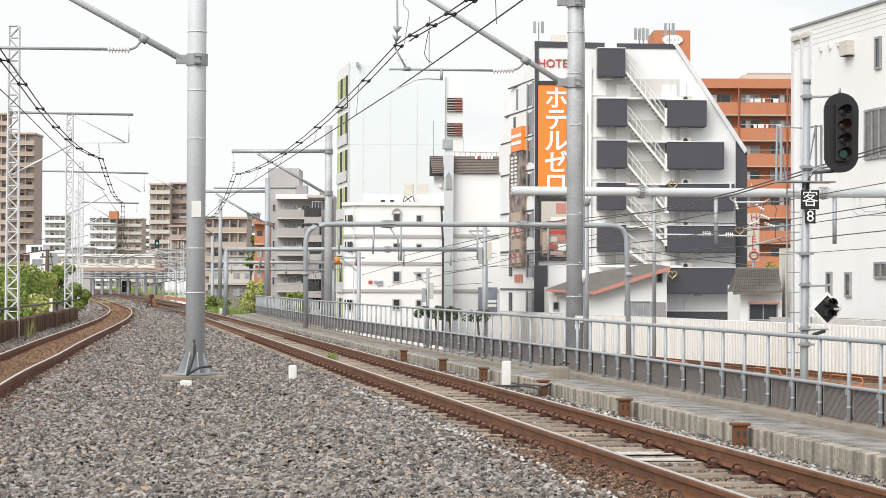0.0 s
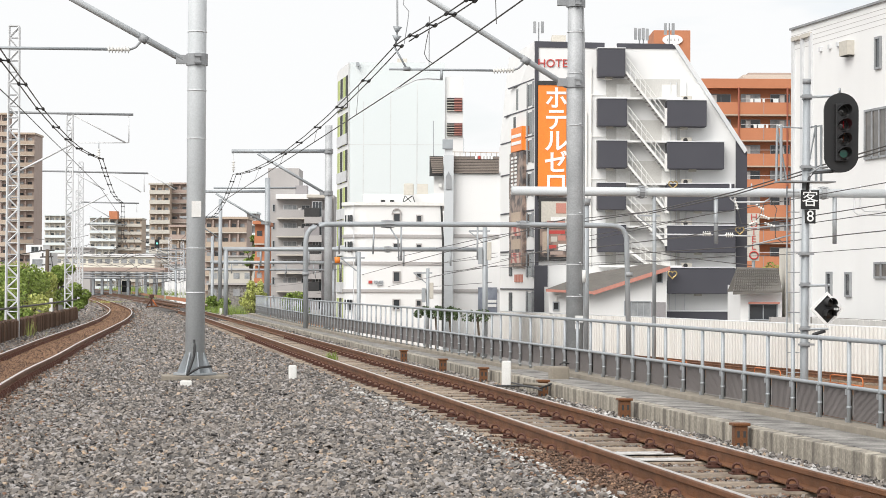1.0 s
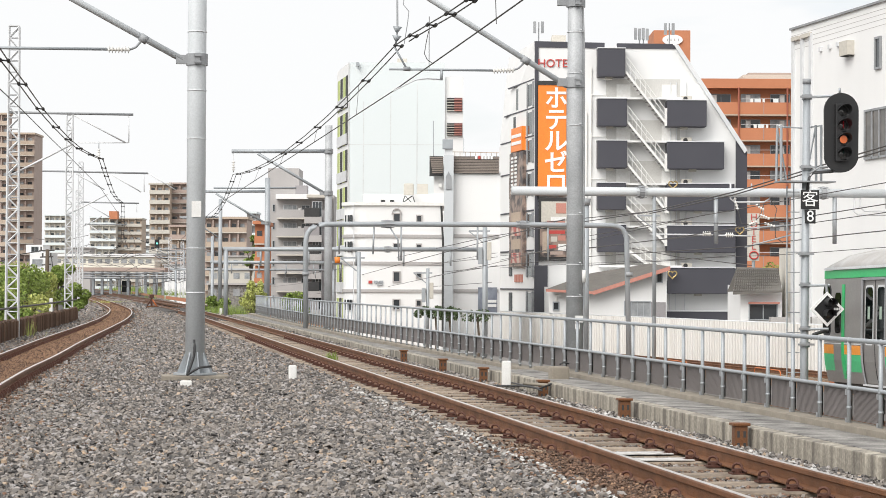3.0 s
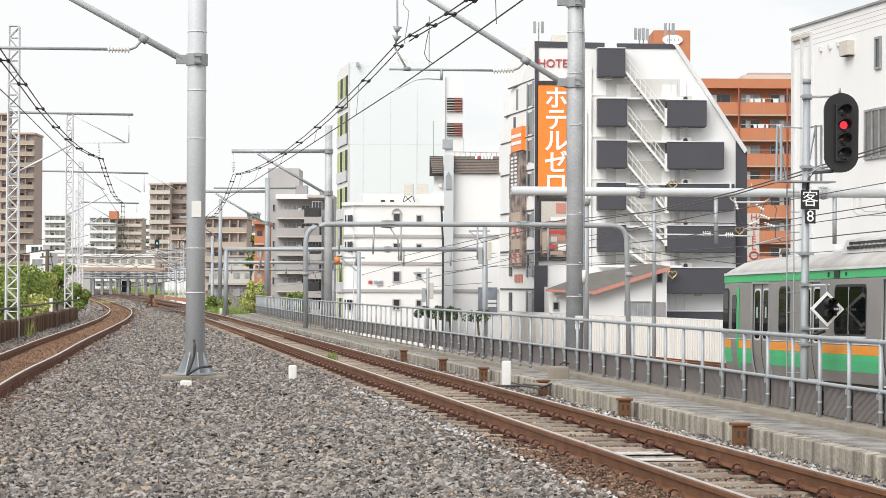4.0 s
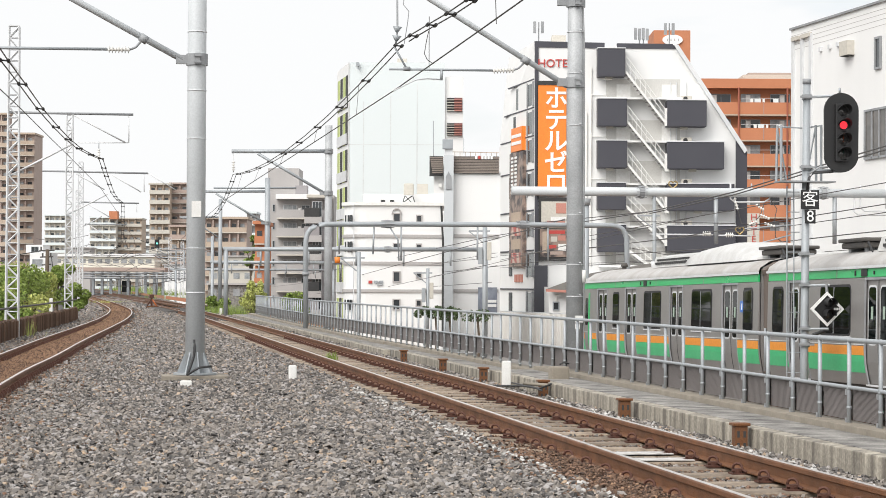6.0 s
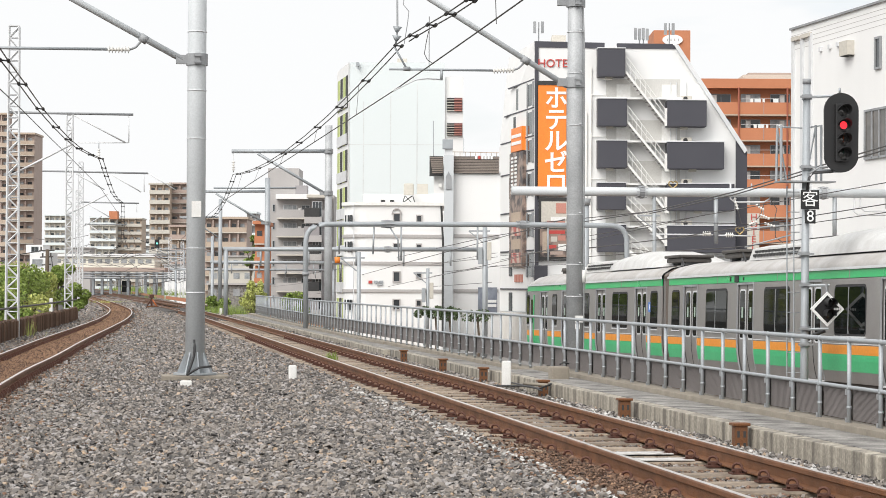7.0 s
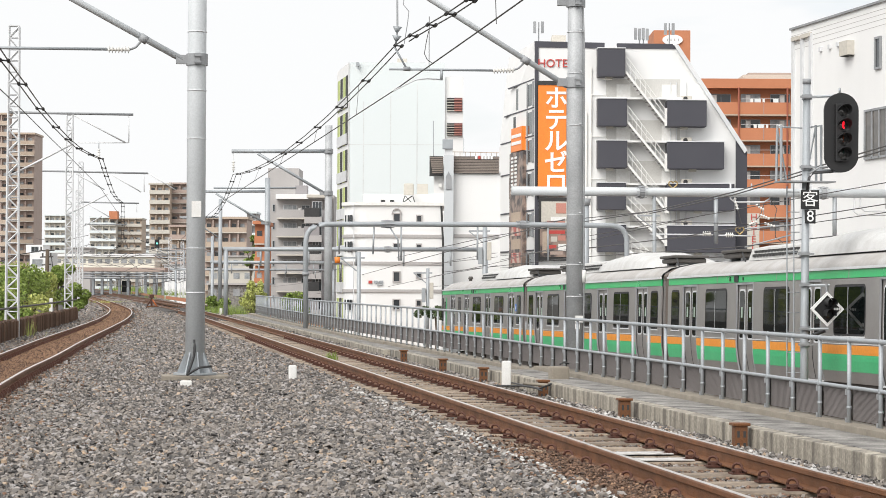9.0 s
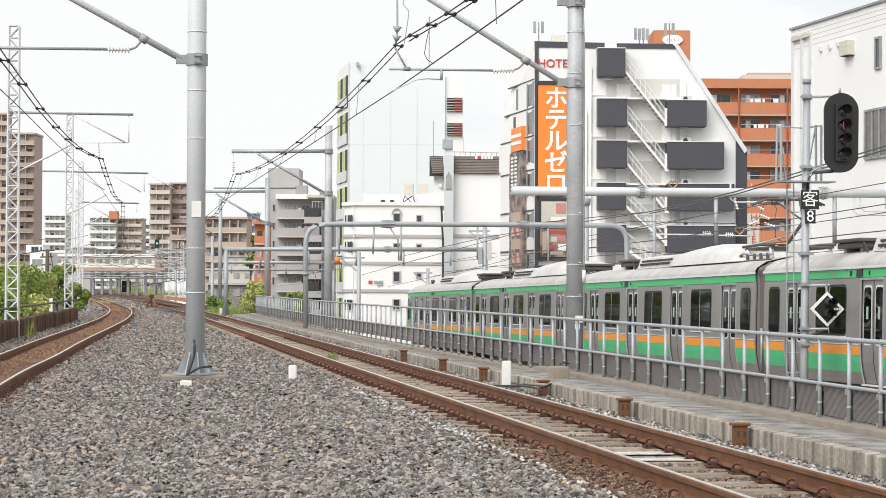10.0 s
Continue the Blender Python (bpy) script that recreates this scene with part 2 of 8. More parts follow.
BOXF = [(0, 3, 2, 1), (4, 5, 6, 7), (0, 1, 5, 4), (1, 2, 6, 5), (2, 3, 7, 6), (3, 0, 4, 7)]


def boxv(x0, x1, y0, y1, z0, z1):
    return [(x0, y0, z0), (x1, y0, z0), (x1, y1, z0), (x0, y1, z0), (x0, y0, z1), (x1, y0, z1), (x1, y1, z1), (x0, y1, z1)]


def box(name, x0, x1, y0, y1, z0, z1, m, parent=None, label="", bevel=0.0):
    if bevel:
        bm = bmesh.new()
        add_box(bm, x0, x1, y0, y1, z0, z1)
        bmesh.ops.bevel(bm, geom=list(bm.edges), offset=bevel, segments=2, affect="EDGES", profile=0.6)
        return part(name, bm, m, parent, label)
    return mesh_ob(name, boxv(x0, x1, y0, y1, z0, z1), BOXF, m, parent, label)


def add_box(bm, x0, x1, y0, y1, z0, z1):
    vs = [bm.verts.new(v) for v in boxv(x0, x1, y0, y1, z0, z1)]
    for f in BOXF:
        bm.faces.new([vs[i] for i in f])
    return vs


def add_tube(bm, pts, r, seg=8, r2=None, cap=True):
    """A round bar along a line of points; r2 is its radius at the end."""
    pts = [Vector(p) for p in pts]
    n = len(pts)
    rings = []
    up = None
    for i, p in enumerate(pts):
        d = (pts[min(i + 1, n - 1)] - pts[max(i - 1, 0)]).normalized()
        if up is None or abs(d.dot(up)) > 0.95:
            up = Vector((0, 0, 1)) if abs(d.z) < 0.9 else Vector((1, 0, 0))
        a = d.cross(up).normalized()
        b = a.cross(d)
        rr = r if r2 is None else r + (r2 - r) * i / (n - 1)
        rings.append([bm.verts.new(p + a * (rr * math.cos(k * math.tau / seg)) + b * (rr * math.sin(k * math.tau / seg))) for k in range(seg)])
    for u, v in zip(rings, rings[1:]):
        for k in range(seg):
            bm.faces.new((u[k], u[(k + 1) % seg], v[(k + 1) % seg], v[k]))
    if cap:
        bm.faces.new(rings[0][::-1])
        bm.faces.new(rings[-1])


def tube(name, pts, r, m, parent=None, label="", seg=8, r2=None):
    bm = bmesh.new()
    add_tube(bm, pts, r, seg, r2)
    return part(name, bm, m, parent, label, smooth=seg > 6)


def prism(name, outline, y0, y1, m, parent=None, label=""):
    """An outline in x and z carried from y0 to y1."""
    n = len(outline)
    vs = [(x, y0, z) for x, z in outline] + [(x, y1, z) for x, z in outline]
    fs = [tuple(range(n)), tuple(range(2 * n - 1, n - 1, -1))] + [(i, n + i, n + (i + 1) % n, (i + 1) % n) for i in range(n)]
    bm = bmesh.new()
    bv = [bm.verts.new(v) for v in vs]
    for f in fs:
        bm.faces.new([bv[i] for i in f])
    return part(name, bm, m, parent, label)


def sweep(name, path, section, m, parent=None, label="", smooth=False):
    """A closed section (sideways, up) carried along a ground path of points."""
    path = [Vector(p) for p in path]
    n, k = len(path), len(section)
    vs, fs = [], []
    for i, p in enumerate(path):
        d = path[min(i + 1, n - 1)] - path[max(i - 1, 0)]
        d.z = 0
        d.normalize()
        s = Vector((d.y, -d.x, 0))
        vs += [p + s * a + Vector((0, 0, b)) for a, b in section]
    for i in range(n - 1):
        fs += [(i * k + j, i * k + (j + 1) % k, (i + 1) * k + (j + 1) % k, (i + 1) * k + j) for j in range(k)]
    fs += [tuple(range(k))[::-1], tuple(range((n - 1) * k, n * k))]
    bm = bmesh.new()
    bv = [bm.verts.new(v) for v in vs]
    for f in fs:
        bm.faces.new([bv[i] for i in f])
    return part(name, bm, m, parent, label, smooth)


def writing(name, body, size, m, parent, at, rot=(90, 0, 0), depth=0.01, align="CENTER", squeeze=1.0, label="", bold=0.0):
    cu = bpy.data.curves.new(name, "FONT")
    cu.body, cu.size, cu.extrude, cu.align_x, cu.align_y = body, size, depth, align, "CENTER"
    cu.offset = bold
    tmp = new(name, cu)
    bpy.context.view_layer.update()
    me = bpy.data.meshes.new_from_object(tmp.evaluated_get(bpy.context.evaluated_depsgraph_get()))
    bpy.data.objects.remove(tmp)
    me.materials.clear()
    me.materials.append(m)
    me.transform(pose(*at, *rot) @ Matrix.Diagonal((squeeze, 1, 1, 1)))
    ob = new(name, me)
    ob.parent = parent
    if label:
        tagged(ob, label)
    return ob


YAW = -8.369


def spline(pts, step=1.0):
    """Evenly stepped points on a smooth curve through pts (x, y)."""
    pts = [Vector((x, y, 0)) for x, y in pts]
    out = []
    for i in range(len(pts) - 1):
        p0, p1, p2, p3 = pts[max(i - 1, 0)], pts[i], pts[i + 1], pts[min(i + 2, len(pts) - 1)]
        n = max(2, int((p2 - p1).length / step))
        for j in range(n):
            t = j / n
            out.append(0.5 * ((2 * p1) + (p2 - p0) * t + (2 * p0 - 5 * p1 + 4 * p2 - p3) * t * t + (3 * p1 - p0 - 3 * p2 + p3) * t ** 3))
    out.append(pts[-1])
    return out


# ---- ground: one sheet; the embankment of the near tracks is higher than the cutting beside it ----
def low(y):
    """Rail level of the descending tracks beyond the fence."""
    return -1.38 - 0.0108 * (max(min(y, 190), -60) - 42.6)


def make_ground():
    xs = [-2500, -60, -12, -5, 0, 4, 7.45, 7.55, 12, 20, 30, 60, 2500]
    ys = [-600, -60, -20, 0, 30, 60, 90, 120, 150, 190, 260, 400, 900, 4500]
    vs = [(x, y, -0.42 if x < 7.5 else low(y) - 0.45) for y in ys for x in xs]
    n = len(xs)
    fs = [(j * n + i, j * n + i + 1, (j + 1) * n + i + 1, (j + 1) * n + i) for j in range(len(ys) - 1) for i in range(n - 1)]
    tagged(mesh_ob("ground", vs, fs, M_SOIL), "grey-brown town ground stretching to the horizon", "ground", kind="structure")


make_ground()

LEFT_RIGHT_RAIL = [(-2.15, 4), (-1.75, 20), (-1.41, 32.7), (-1.22, 38.8), (-0.9, 46.2), (-0.45, 59), (0.34, 78.2), (1.0, 96.5), (1.42, 116),
                   (1.45, 138), (0.75, 181), (-0.6, 240), (-3.2, 381)]
left_line = spline(LEFT_RIGHT_RAIL, 1.0)


def shifted(path, off, z=0.0):
    out = []
    for i, p in enumerate(path):
        d = path[min(i + 1, len(path) - 1)] - path[max(i - 1, 0)]
        d.normalize()
        out.append(p + Vector((d.y, -d.x, 0)) * off + Vector((0, 0, z)))
    return out


def left_x(y):
    """Middle of the curving track at y."""
    i = min(range(len(left_line)), key=lambda k: abs(left_line[k].y - y))
    return left_line[i].x - 0.566


def make_ballast():
    # bed: a gently uneven sheet from the fence wall across both tracks
    ys = np.concatenate([np.arange(-40, 4, 2.0), np.arange(4, 50, 0.4), np.arange(50, 130, 1.2), np.arange(130, 420, 6)])
    xs = np.concatenate([np.arange(-12, -4, 1.0), np.arange(-4, 6.2, 0.17), [6.2]])
    vs = []
    for y in ys:
        lx = left_x(y)
        for x in xs:
            z = -0.155 + 0.03 * noise.noise((x * 0.9, y * 0.5, 0.3)) + 0.016 * noise.noise((x * 4.0, y * 4.0, 5.0))
            z += 0.05 * max(0, 1 - abs(x - 2.0) / 1.7)
            if abs(x - 4.83) < 1.0:
                z = -0.225 + 0.012 * noise.noise((x * 4, y * 4, 2))
            if abs(x - lx) < 0.6:
                z = -0.13 + 0.012 * noise.noise((x * 4, y * 4, 2))
            if x < lx - 1.6:
                z -= min(0.25, (lx - 1.6 - x) * 0.2)
            vs.append((x, y, z))
    n = len(xs)
    fs = [(j * n + i, j * n + i + 1, (j + 1) * n + i + 1, (j + 1) * n + i) for j in range(len(ys) - 1) for i in range(n - 1)]
    tagged(mesh_ob("ballast_bed", vs, fs, M_BALLAST_BED), "grey crushed stone track bed", "ballast", kind="structure")


make_ballast()


def stones(name, m, label, centres, sizes, seed):
    """Broken stones: flattened, squeezed eight-cornered lumps, turned at random."""
    rng = np.random.default_rng(seed)
    n = len(centres)
    cube = np.array([(-1, -1, -1), (1, -1, -1), (1, 1, -1), (-1, 1, -1), (-1, -1, 1), (1, -1, 1), (1, 1, 1), (-1, 1, 1)], float) * 0.5
    v = np.repeat(cube[None], n, 0)
    v[:, 4:, :2] *= rng.uniform(0.35, 0.95, (n, 1, 2))
    v += rng.uniform(-0.24, 0.24, v.shape)
    v *= np.stack([rng.uniform(0.7, 1.45, n), rng.uniform(0.6, 1.1, n), rng.uniform(0.3, 0.7, n)], 1)[:, None] * sizes[:, None, None]
    a, t, u = rng.uniform(0, 6.283, n), rng.normal(0, 0.36, n), rng.normal(0, 0.36, n)
    for ang, i, j in ((t, 1, 2), (u, 0, 2), (a, 0, 1)):
        c, s = np.cos(ang)[:, None], np.sin(ang)[:, None]
        p, q = v[:, :, i].copy(), v[:, :, j].copy()
        v[:, :, i], v[:, :, j] = c * p - s * q, s * p + c * q
    v += centres[:, None]
    tri = np.array([(4, 5, 6), (4, 6, 7), (0, 1, 5), (0, 5, 4), (1, 2, 6), (1, 6, 5), (2, 3, 7), (2, 7, 6), (3, 0, 4), (3, 4, 7)])
    f = (tri[None] + (np.arange(n) * 8)[:, None, None]).reshape(-1)
    me = bpy.data.meshes.new(name)
    me.vertices.add(n * 8)
    me.vertices.foreach_set("co", v.reshape(-1))
    nf = len(f) // 3
    me.loops.add(len(f))
    me.loops.foreach_set("vertex_index", f.astype(np.int32))
    me.polygons.add(nf)
    me.polygons.foreach_set("loop_start", np.arange(0, nf * 3, 3, dtype=np.int32))
    me.update(calc_edges=True)
    me.shade_flat()
    me.materials.append(m)
    return tagged(new(name, me), label, "ballast", kind="stuff")


def scatter():
    rng = np.random.default_rng(3)
    grey, rust = [], []
    for y0, y1, dens, size in ((15.2, 20, 1450, 0.031), (20, 30, 1020, 0.0315), (30, 45, 540, 0.033), (45, 70, 260, 0.037), (70, 130, 80, 0.05), (130, 260, 14, 0.095)):
        k = int((y1 - y0) * 9.6 * dens)
        y = rng.uniform(y0, y1, k)
        x = rng.uniform(-3.6, 6.1, k)
        keep = (x > -0.056 * y - 0.5) & (x < 0.36 * y + 0.4)
        x, y = x[keep], y[keep]
        lx = np.interp(y, [p.y for p in left_line], [p.x - 0.566 for p in left_line])
        z = -0.145 + 0.05 * np.maximum(0, 1 - np.abs(x - 2.0) / 1.7) + rng.uniform(-0.035, 0.035, len(x))
        s = size * np.minimum(rng.lognormal(-0.03, 0.38, len(x)), 1.75)
        inner = np.abs(x - 4.83) < 1.02
        z[inner] = -0.2 + rng.uniform(-0.015, 0.02, inner.sum())
        s[inner] *= 0.75
        onrail = (np.abs(np.abs(x - 4.83) - 0.566) < 0.11) | (np.abs(np.abs(x - lx) - 0.566) < 0.15)
        # sleeper tops stay clear near the rails, the bays between them are filled
        bay = np.abs(((y - 13.38) / 0.783) % 1 - 0.5) > 0.25
        drop = onrail | (inner & bay & (np.abs(x - 4.83) < 0.97))
        bedrust = (np.abs(x - lx) < 0.62 + rng.uniform(-0.1, 0.35, len(x))) | (inner & (rng.uniform(0, 1, len(x)) < 0.7)) | ((x > 3.2) & (x < 4.3) & (rng.uniform(0, 1, len(x)) < (x - 3.2) * np.where(y < 23, 1.1, 0.5)))
        near_l = np.abs(x - lx) < 0.62
        bedrust |= rng.uniform(0, 1, len(x)) < np.exp(-np.maximum(0, np.abs(x - lx) - 0.6) / 0.55) * 0.8
        z[near_l] = -0.112 + rng.uniform(-0.012, 0.01, near_l.sum())
        s[near_l] *= 0.6
        drop |= bedrust & (rng.uniform(0, 1, len(x)) < 0.35) | (x < lx - 2.2)
        # the sleeper ends lie buried in brown fines where the track comes nearest
        buried = (y < 21.0 + rng.normal(0, 1.0, len(x))) & (x > 3.66 + rng.normal(0, 0.1, len(x))) & (x < 4.2)
        z[buried] = -0.13 + rng.uniform(-0.02, 0.02, buried.sum())
        bedrust |= buried
        drop = (drop & ~buried) | onrail
        pts = np.stack([x, y, z], 1)
        grey.append((pts[~drop & ~bedrust], s[~drop & ~bedrust]))
        rust.append((pts[~drop & bedrust], s[~drop & bedrust] * 0.75))
    stones("ballast_stones", M_STONE, "loose grey and tan crushed ballast stones", np.concatenate([g[0] for g in grey]), np.concatenate([g[1] for g in grey]), 5)
    stones("rusty_ballast_stones", M_STONE_RUST, "rust-stained ballast stones between the curving rails", np.concatenate([g[0] for g in rust]), np.concatenate([g[1] for g in rust]), 6)
    # two lines of stones marked with white paint beside the straight track
    k = 360
    y = rng.uniform(14, 34, k)
    x = np.where(rng.uniform(0, 1, k) < 0.55, 3.6 + 0.03 * np.sin(y * 1.7) + rng.normal(0, 0.045, k), 5.8 + rng.normal(0, 0.12, k))
    stones("painted_ballast_stones", M_SPLASH, "ballast stones splashed with white paint", np.stack([x, y, np.full(k, -0.1)], 1), rng.uniform(0.018, 0.042, k), 8)


scatter()

RAIL = [(-0.0325, -0.008), (-0.027, 0), (0.027, 0), (0.0325, -0.008), (0.0325, -0.04), (0.009, -0.052), (0.009, -0.125), (0.0635, -0.142),
        (0.0635, -0.153), (-0.0635, -0.153), (-0.0635, -0.142), (-0.009, -0.125), (-0.009, -0.052), (-0.0325, -0.04)]
SHINE = [(-0.02, -0.002), (-0.02, 0.0025), (0.024, 0.0025), (0.024, -0.002)]


def fastener_mesh():
    bm = bmesh.new()
    add_box(bm, -0.02, 0.12, -0.07, 0.07, -0.014, 0.002)
    add_box(bm, 0.03, 0.085, -0.045, 0.05, 0.002, 0.034)
    add_box(bm, 0.0, 0.03, -0.06, 0.0, 0.0, 0.022)
    # a coiled spring hook over the block, its tail lying along the rail foot
    ring = [(0.056 + 0.034 * math.cos(a), -0.05 + 0.011 * k, 0.045 + 0.033 * math.sin(a)) for k, a in enumerate([-1.2 + j * 0.66 for j in range(10)])]
    add_tube(bm, ring, 0.0125, 5)
    add_tube(bm, [(0.03, -0.02, 0.03), (0.02, 0.07, 0.022), (0.01, 0.12, 0.012)], 0.011, 5)
    add_tube(bm, [(0.085, 0.015, 0.02), (0.11, 0.015, 0.02)], 0.017, 6)
    me = bpy.data.meshes.new("fastener")
    bmesh.ops.recalc_face_normals(bm, faces=bm.faces)
    bm.to_mesh(me)
    bm.free()
    me.materials.append(M_CLIP)
    return me


FASTENER = fastener_mesh()


def straight_track():
    tr = thing("railway_track", (4.83, 13.38, -0.17), "straight rusty steel railway track on weathered sleepers", "railway track")
    for off in (-0.566, 0.566):
        path = [(off, y - 13.38, 0.17) for y in (4, 40, 80, 100)] + [(off + d, y - 13.38, 0.17) for d, y in ((-0.1, 115), (-0.5, 140), (-1.4, 180), (-3.0, 230), (-5.6, 300))]
        r = sweep("rail", path, RAIL, M_RAIL, tr, "rust-brown steel rail")
        sweep("running_surface", path, SHINE, M_RAILTOP, r, "worn bright rail head")
    me = bpy.data.meshes.new("sleeper")
    bm = bmesh.new()
    add_box(bm, -1.05, 1.05, -0.19, 0.19, -0.14, 0.0)
    bmesh.ops.bevel(bm, geom=list(bm.edges), offset=0.012, segments=1, affect="EDGES")
    bm.to_mesh(me)
    bm.free()
    me.materials.append(M_SLEEPER)
    rng = random.Random(4)
    for i in range(112):
        s = new("sleeper", me)
        s.parent = tr
        s.location = (rng.uniform(-0.03, 0.03), i * 0.783, rng.uniform(-0.012, 0.004))
        s.rotation_euler = (0, 0, rng.uniform(-0.012, 0.012))
        if i < 70:
            for off in (-0.566, 0.566):
                for side in (-1, 1):
                    f = new("fastener", FASTENER)
                    f.parent = tr
                    f.location = (off + side * 0.052, i * 0.783, 0.012)
                    f.rotation_euler = (0, 0, 0 if side > 0 else math.pi)
    # one pale patched sleeper pair
    for i in (9, 10):
        box("timber_patch", -0.5, 0.46, i * 0.783 - 0.15, i * 0.783 + 0.15, 0.004, 0.012, M_SPLASH, tr, "pale whitened sleeper face")


straight_track()


def curved_track():
    tr = thing("curved_railway_track", (-1.0, 33, -0.15), "rusty railway track curving away between brown ballast", "railway track")
    inv = Vector((-1.0, 33, -0.15))
    mid = shifted(left_line, -0.566)
    for off in (0.0, -1.132):
        path = [p - inv for p in shifted(left_line, off)]
        r = sweep("rail", path, RAIL, M_RAIL, tr, "rust-brown steel rail")
        sweep("running_surface", path, SHINE, M_RAILTOP, r, "worn bright rail head")
    sweep("rusty_bed", [p - inv for p in mid if p.y < 260], [(-0.95, -0.25), (-0.5, -0.118), (0.5, -0.118), (0.95, -0.25)], M_RUST_BED, tr, "rust-brown fines between the rails")
    bc = bmesh.new()
    add_box(bc, -0.04, 0.04, -0.06, 0.06, 0.0, 0.07)
    add_tube(bc, [(-0.03, -0.03, 0.06), (0.0, -0.04, 0.1), (0.03, -0.03, 0.06)], 0.014, 5)
    add_tube(bc, [(-0.03, 0.03, 0.06), (0.0, 0.04, 0.1), (0.03, 0.03, 0.06)], 0.014, 5)
    bmesh.ops.recalc_face_normals(bc, faces=bc.faces)
    chair = bpy.data.meshes.new("fastener")
    bc.to_mesh(chair)
    bc.free()
    chair.materials.append(M_CLIP)
    bm = bmesh.new()
    bf = bmesh.new()
    for i in range(14, min(150, len(mid) - 1)):
        p, q = mid[i], mid[i + 1]
        d = (q - p).normalized()
        s = Vector((d.y, -d.x, 0))
        m4 = Matrix(((s.x, d.x, 0, p.x + 1.0), (s.y, d.y, 0, p.y - 33), (0, 0, 1, 0), (0, 0, 0, 1)))
        vs = add_box(bm, -1.02, 1.02, -0.11, 0.11, -0.12, 0.012)
        bmesh.ops.transform(bm, matrix=m4, verts=vs)
        if i < 51:
            for off in (-0.566, 0.566):
                for side in (-0.1, 0.1):
                    for along in (-0.25, 0.25):
                        f = new("fastener", chair)
                        f.parent = tr
                        f.matrix_basis = m4 @ pose(off + side, along, 0.0)
        elif i < 90:
            for off in (-0.566, 0.566):
                for side in (-0.1, 0.1):
                    for along in (-0.25, 0.25):
                        v2 = add_box(bf, off + side - 0.035, off + side + 0.035, along - 0.06, along + 0.06, 0, 0.085)
                        bmesh.ops.transform(bf, matrix=m4, verts=v2)
    tagged(part("sleepers", bm, M_SLEEPER, tr), "rust-stained sleepers", kind="stuff")
    tagged(part("fastener_row", bf, M_CLIP, tr), "rusty rail fasteners", kind="stuff")


curved_track()


def far_tracks():
    """Two tracks beyond the fence, descending with the ground: the train's, and one by the white hoarding."""
    for cx, lab in ((15.9, "railway track in the lower cutting behind the fence"), (27.2, "rusty railway track along the white sheet hoarding")):
        tr = thing("railway_track", (cx, 40, low(40)), lab, "railway track")
        ys = [-60, 0, 60, 120, 190, 300]
        for off in (-0.566, 0.566):
            sweep("rail", [(off, y - 40, low(y) - low(40)) for y in ys], RAIL, M_RAIL, tr, "rust-brown steel rail")
        bm = bmesh.new()
        y = 20
        while y < 150:
            v = add_box(bm, -1.05, 1.05, y - 40.1, y - 39.9, low(y) - low(40) - 0.3, low(y) - low(40) - 0.16)
            y += 0.75
        tagged(part("sleepers", bm, M_SLEEPER, tr), "weathered sleepers", kind="stuff")
        bed = thing("ballast_strip", (cx, 40, low(40) - 0.3), "brown ballast strip under the lower track", "ballast", kind="structure")
        sweep("bed", [(0, y - 40, low(y) - low(40)) for y in ys], [(-2.4, -0.15), (-1.7, 0.09), (1.7, 0.09), (2.4, -0.15)], M_RUST_BED, bed)
    # orange hoop barriers between the tracks
    first = None
    for y in (66.0, 74.5, 84.0, 98.0, 115.0):
        x0 = 25.2
        zb = low(y) - 0.3
        if first is None:
            first = thing("hoop_barrier", (x0, y, zb), "orange painted tube hoop barrier beside the track", "barrier", "orange hoop barriers")
            tube("hoop", [(0, 0, 0), (0, 0, 0.3), (0, 0.1, 0.38), (0, 0.2, 0.4), (0, 3.3, 0.4), (0, 3.4, 0.38), (0, 3.5, 0.3), (0, 3.5, 0)], 0.022, M_ORANGE_PIPE, first)
            tube("crossbar", [(0, 0, 0.12), (0, 3.5, 0.12)], 0.02, M_ORANGE_PIPE, first)
        else:
            copy_thing(first, pose(x0, y, zb))


far_tracks()


# ---- kerb wall, slab and fence ----
def fence_x(y):
    return float(np.interp(y, [0, 33, 45, 60, 76, 100, 112], [7.02, 7.02, 6.9, 6.72, 6.72, 6.9, 7.1]))


def kerb():
    k = thing("kerb_wall", (6.15, 20, -0.3), "weathered low concrete kerb wall with stained slab top", "kerb", kind="structure")
    y = 9.0
    i = 0
    while y < 110:
        ln = 4.6
        top = 0.06 if y < 33.5 else -0.01
        x0, x1 = (6.14, fence_x(y)) if y < 33.5 else (6.3 - (0.2 if y > 50 else 0), fence_x(y) + 0.02)
        dz = 0.3
        box("kerb_face", x0 - 6.15, x0 - 6.15 + 0.16, y - 20, y - 20 + ln - 0.015, -0.3, top + dz - 0.004, M_CONC_STAIN, k, "streaked concrete kerb face", bevel=0.012)
        box("slab", x0 - 6.15 + 0.165, x1 - 6.15 - 0.16, y - 20, y - 20 + ln - 0.01, 0.0, top + dz, M_CONC, k, "grey stained concrete slab", bevel=0.01)
        box("plinth", x1 - 6.15 - 0.155, x1 - 6.15 + 0.15, y - 20, y - 20 + ln - 0.008, -1.0, top + dz + 0.06, M_CONC_PALE, k, "pale concrete fence plinth", bevel=0.008)
        y += ln
        i += 1
    sweep("retaining_wall", [(7.2 - 6.15, -26, 0), (7.2 - 6.15, 12, 0), (0.95, 90, 0)], [(0, -3.5), (0, 0.24), (0.2, 0.24), (0.2, -3.5)], M_CONC, k)


kerb()


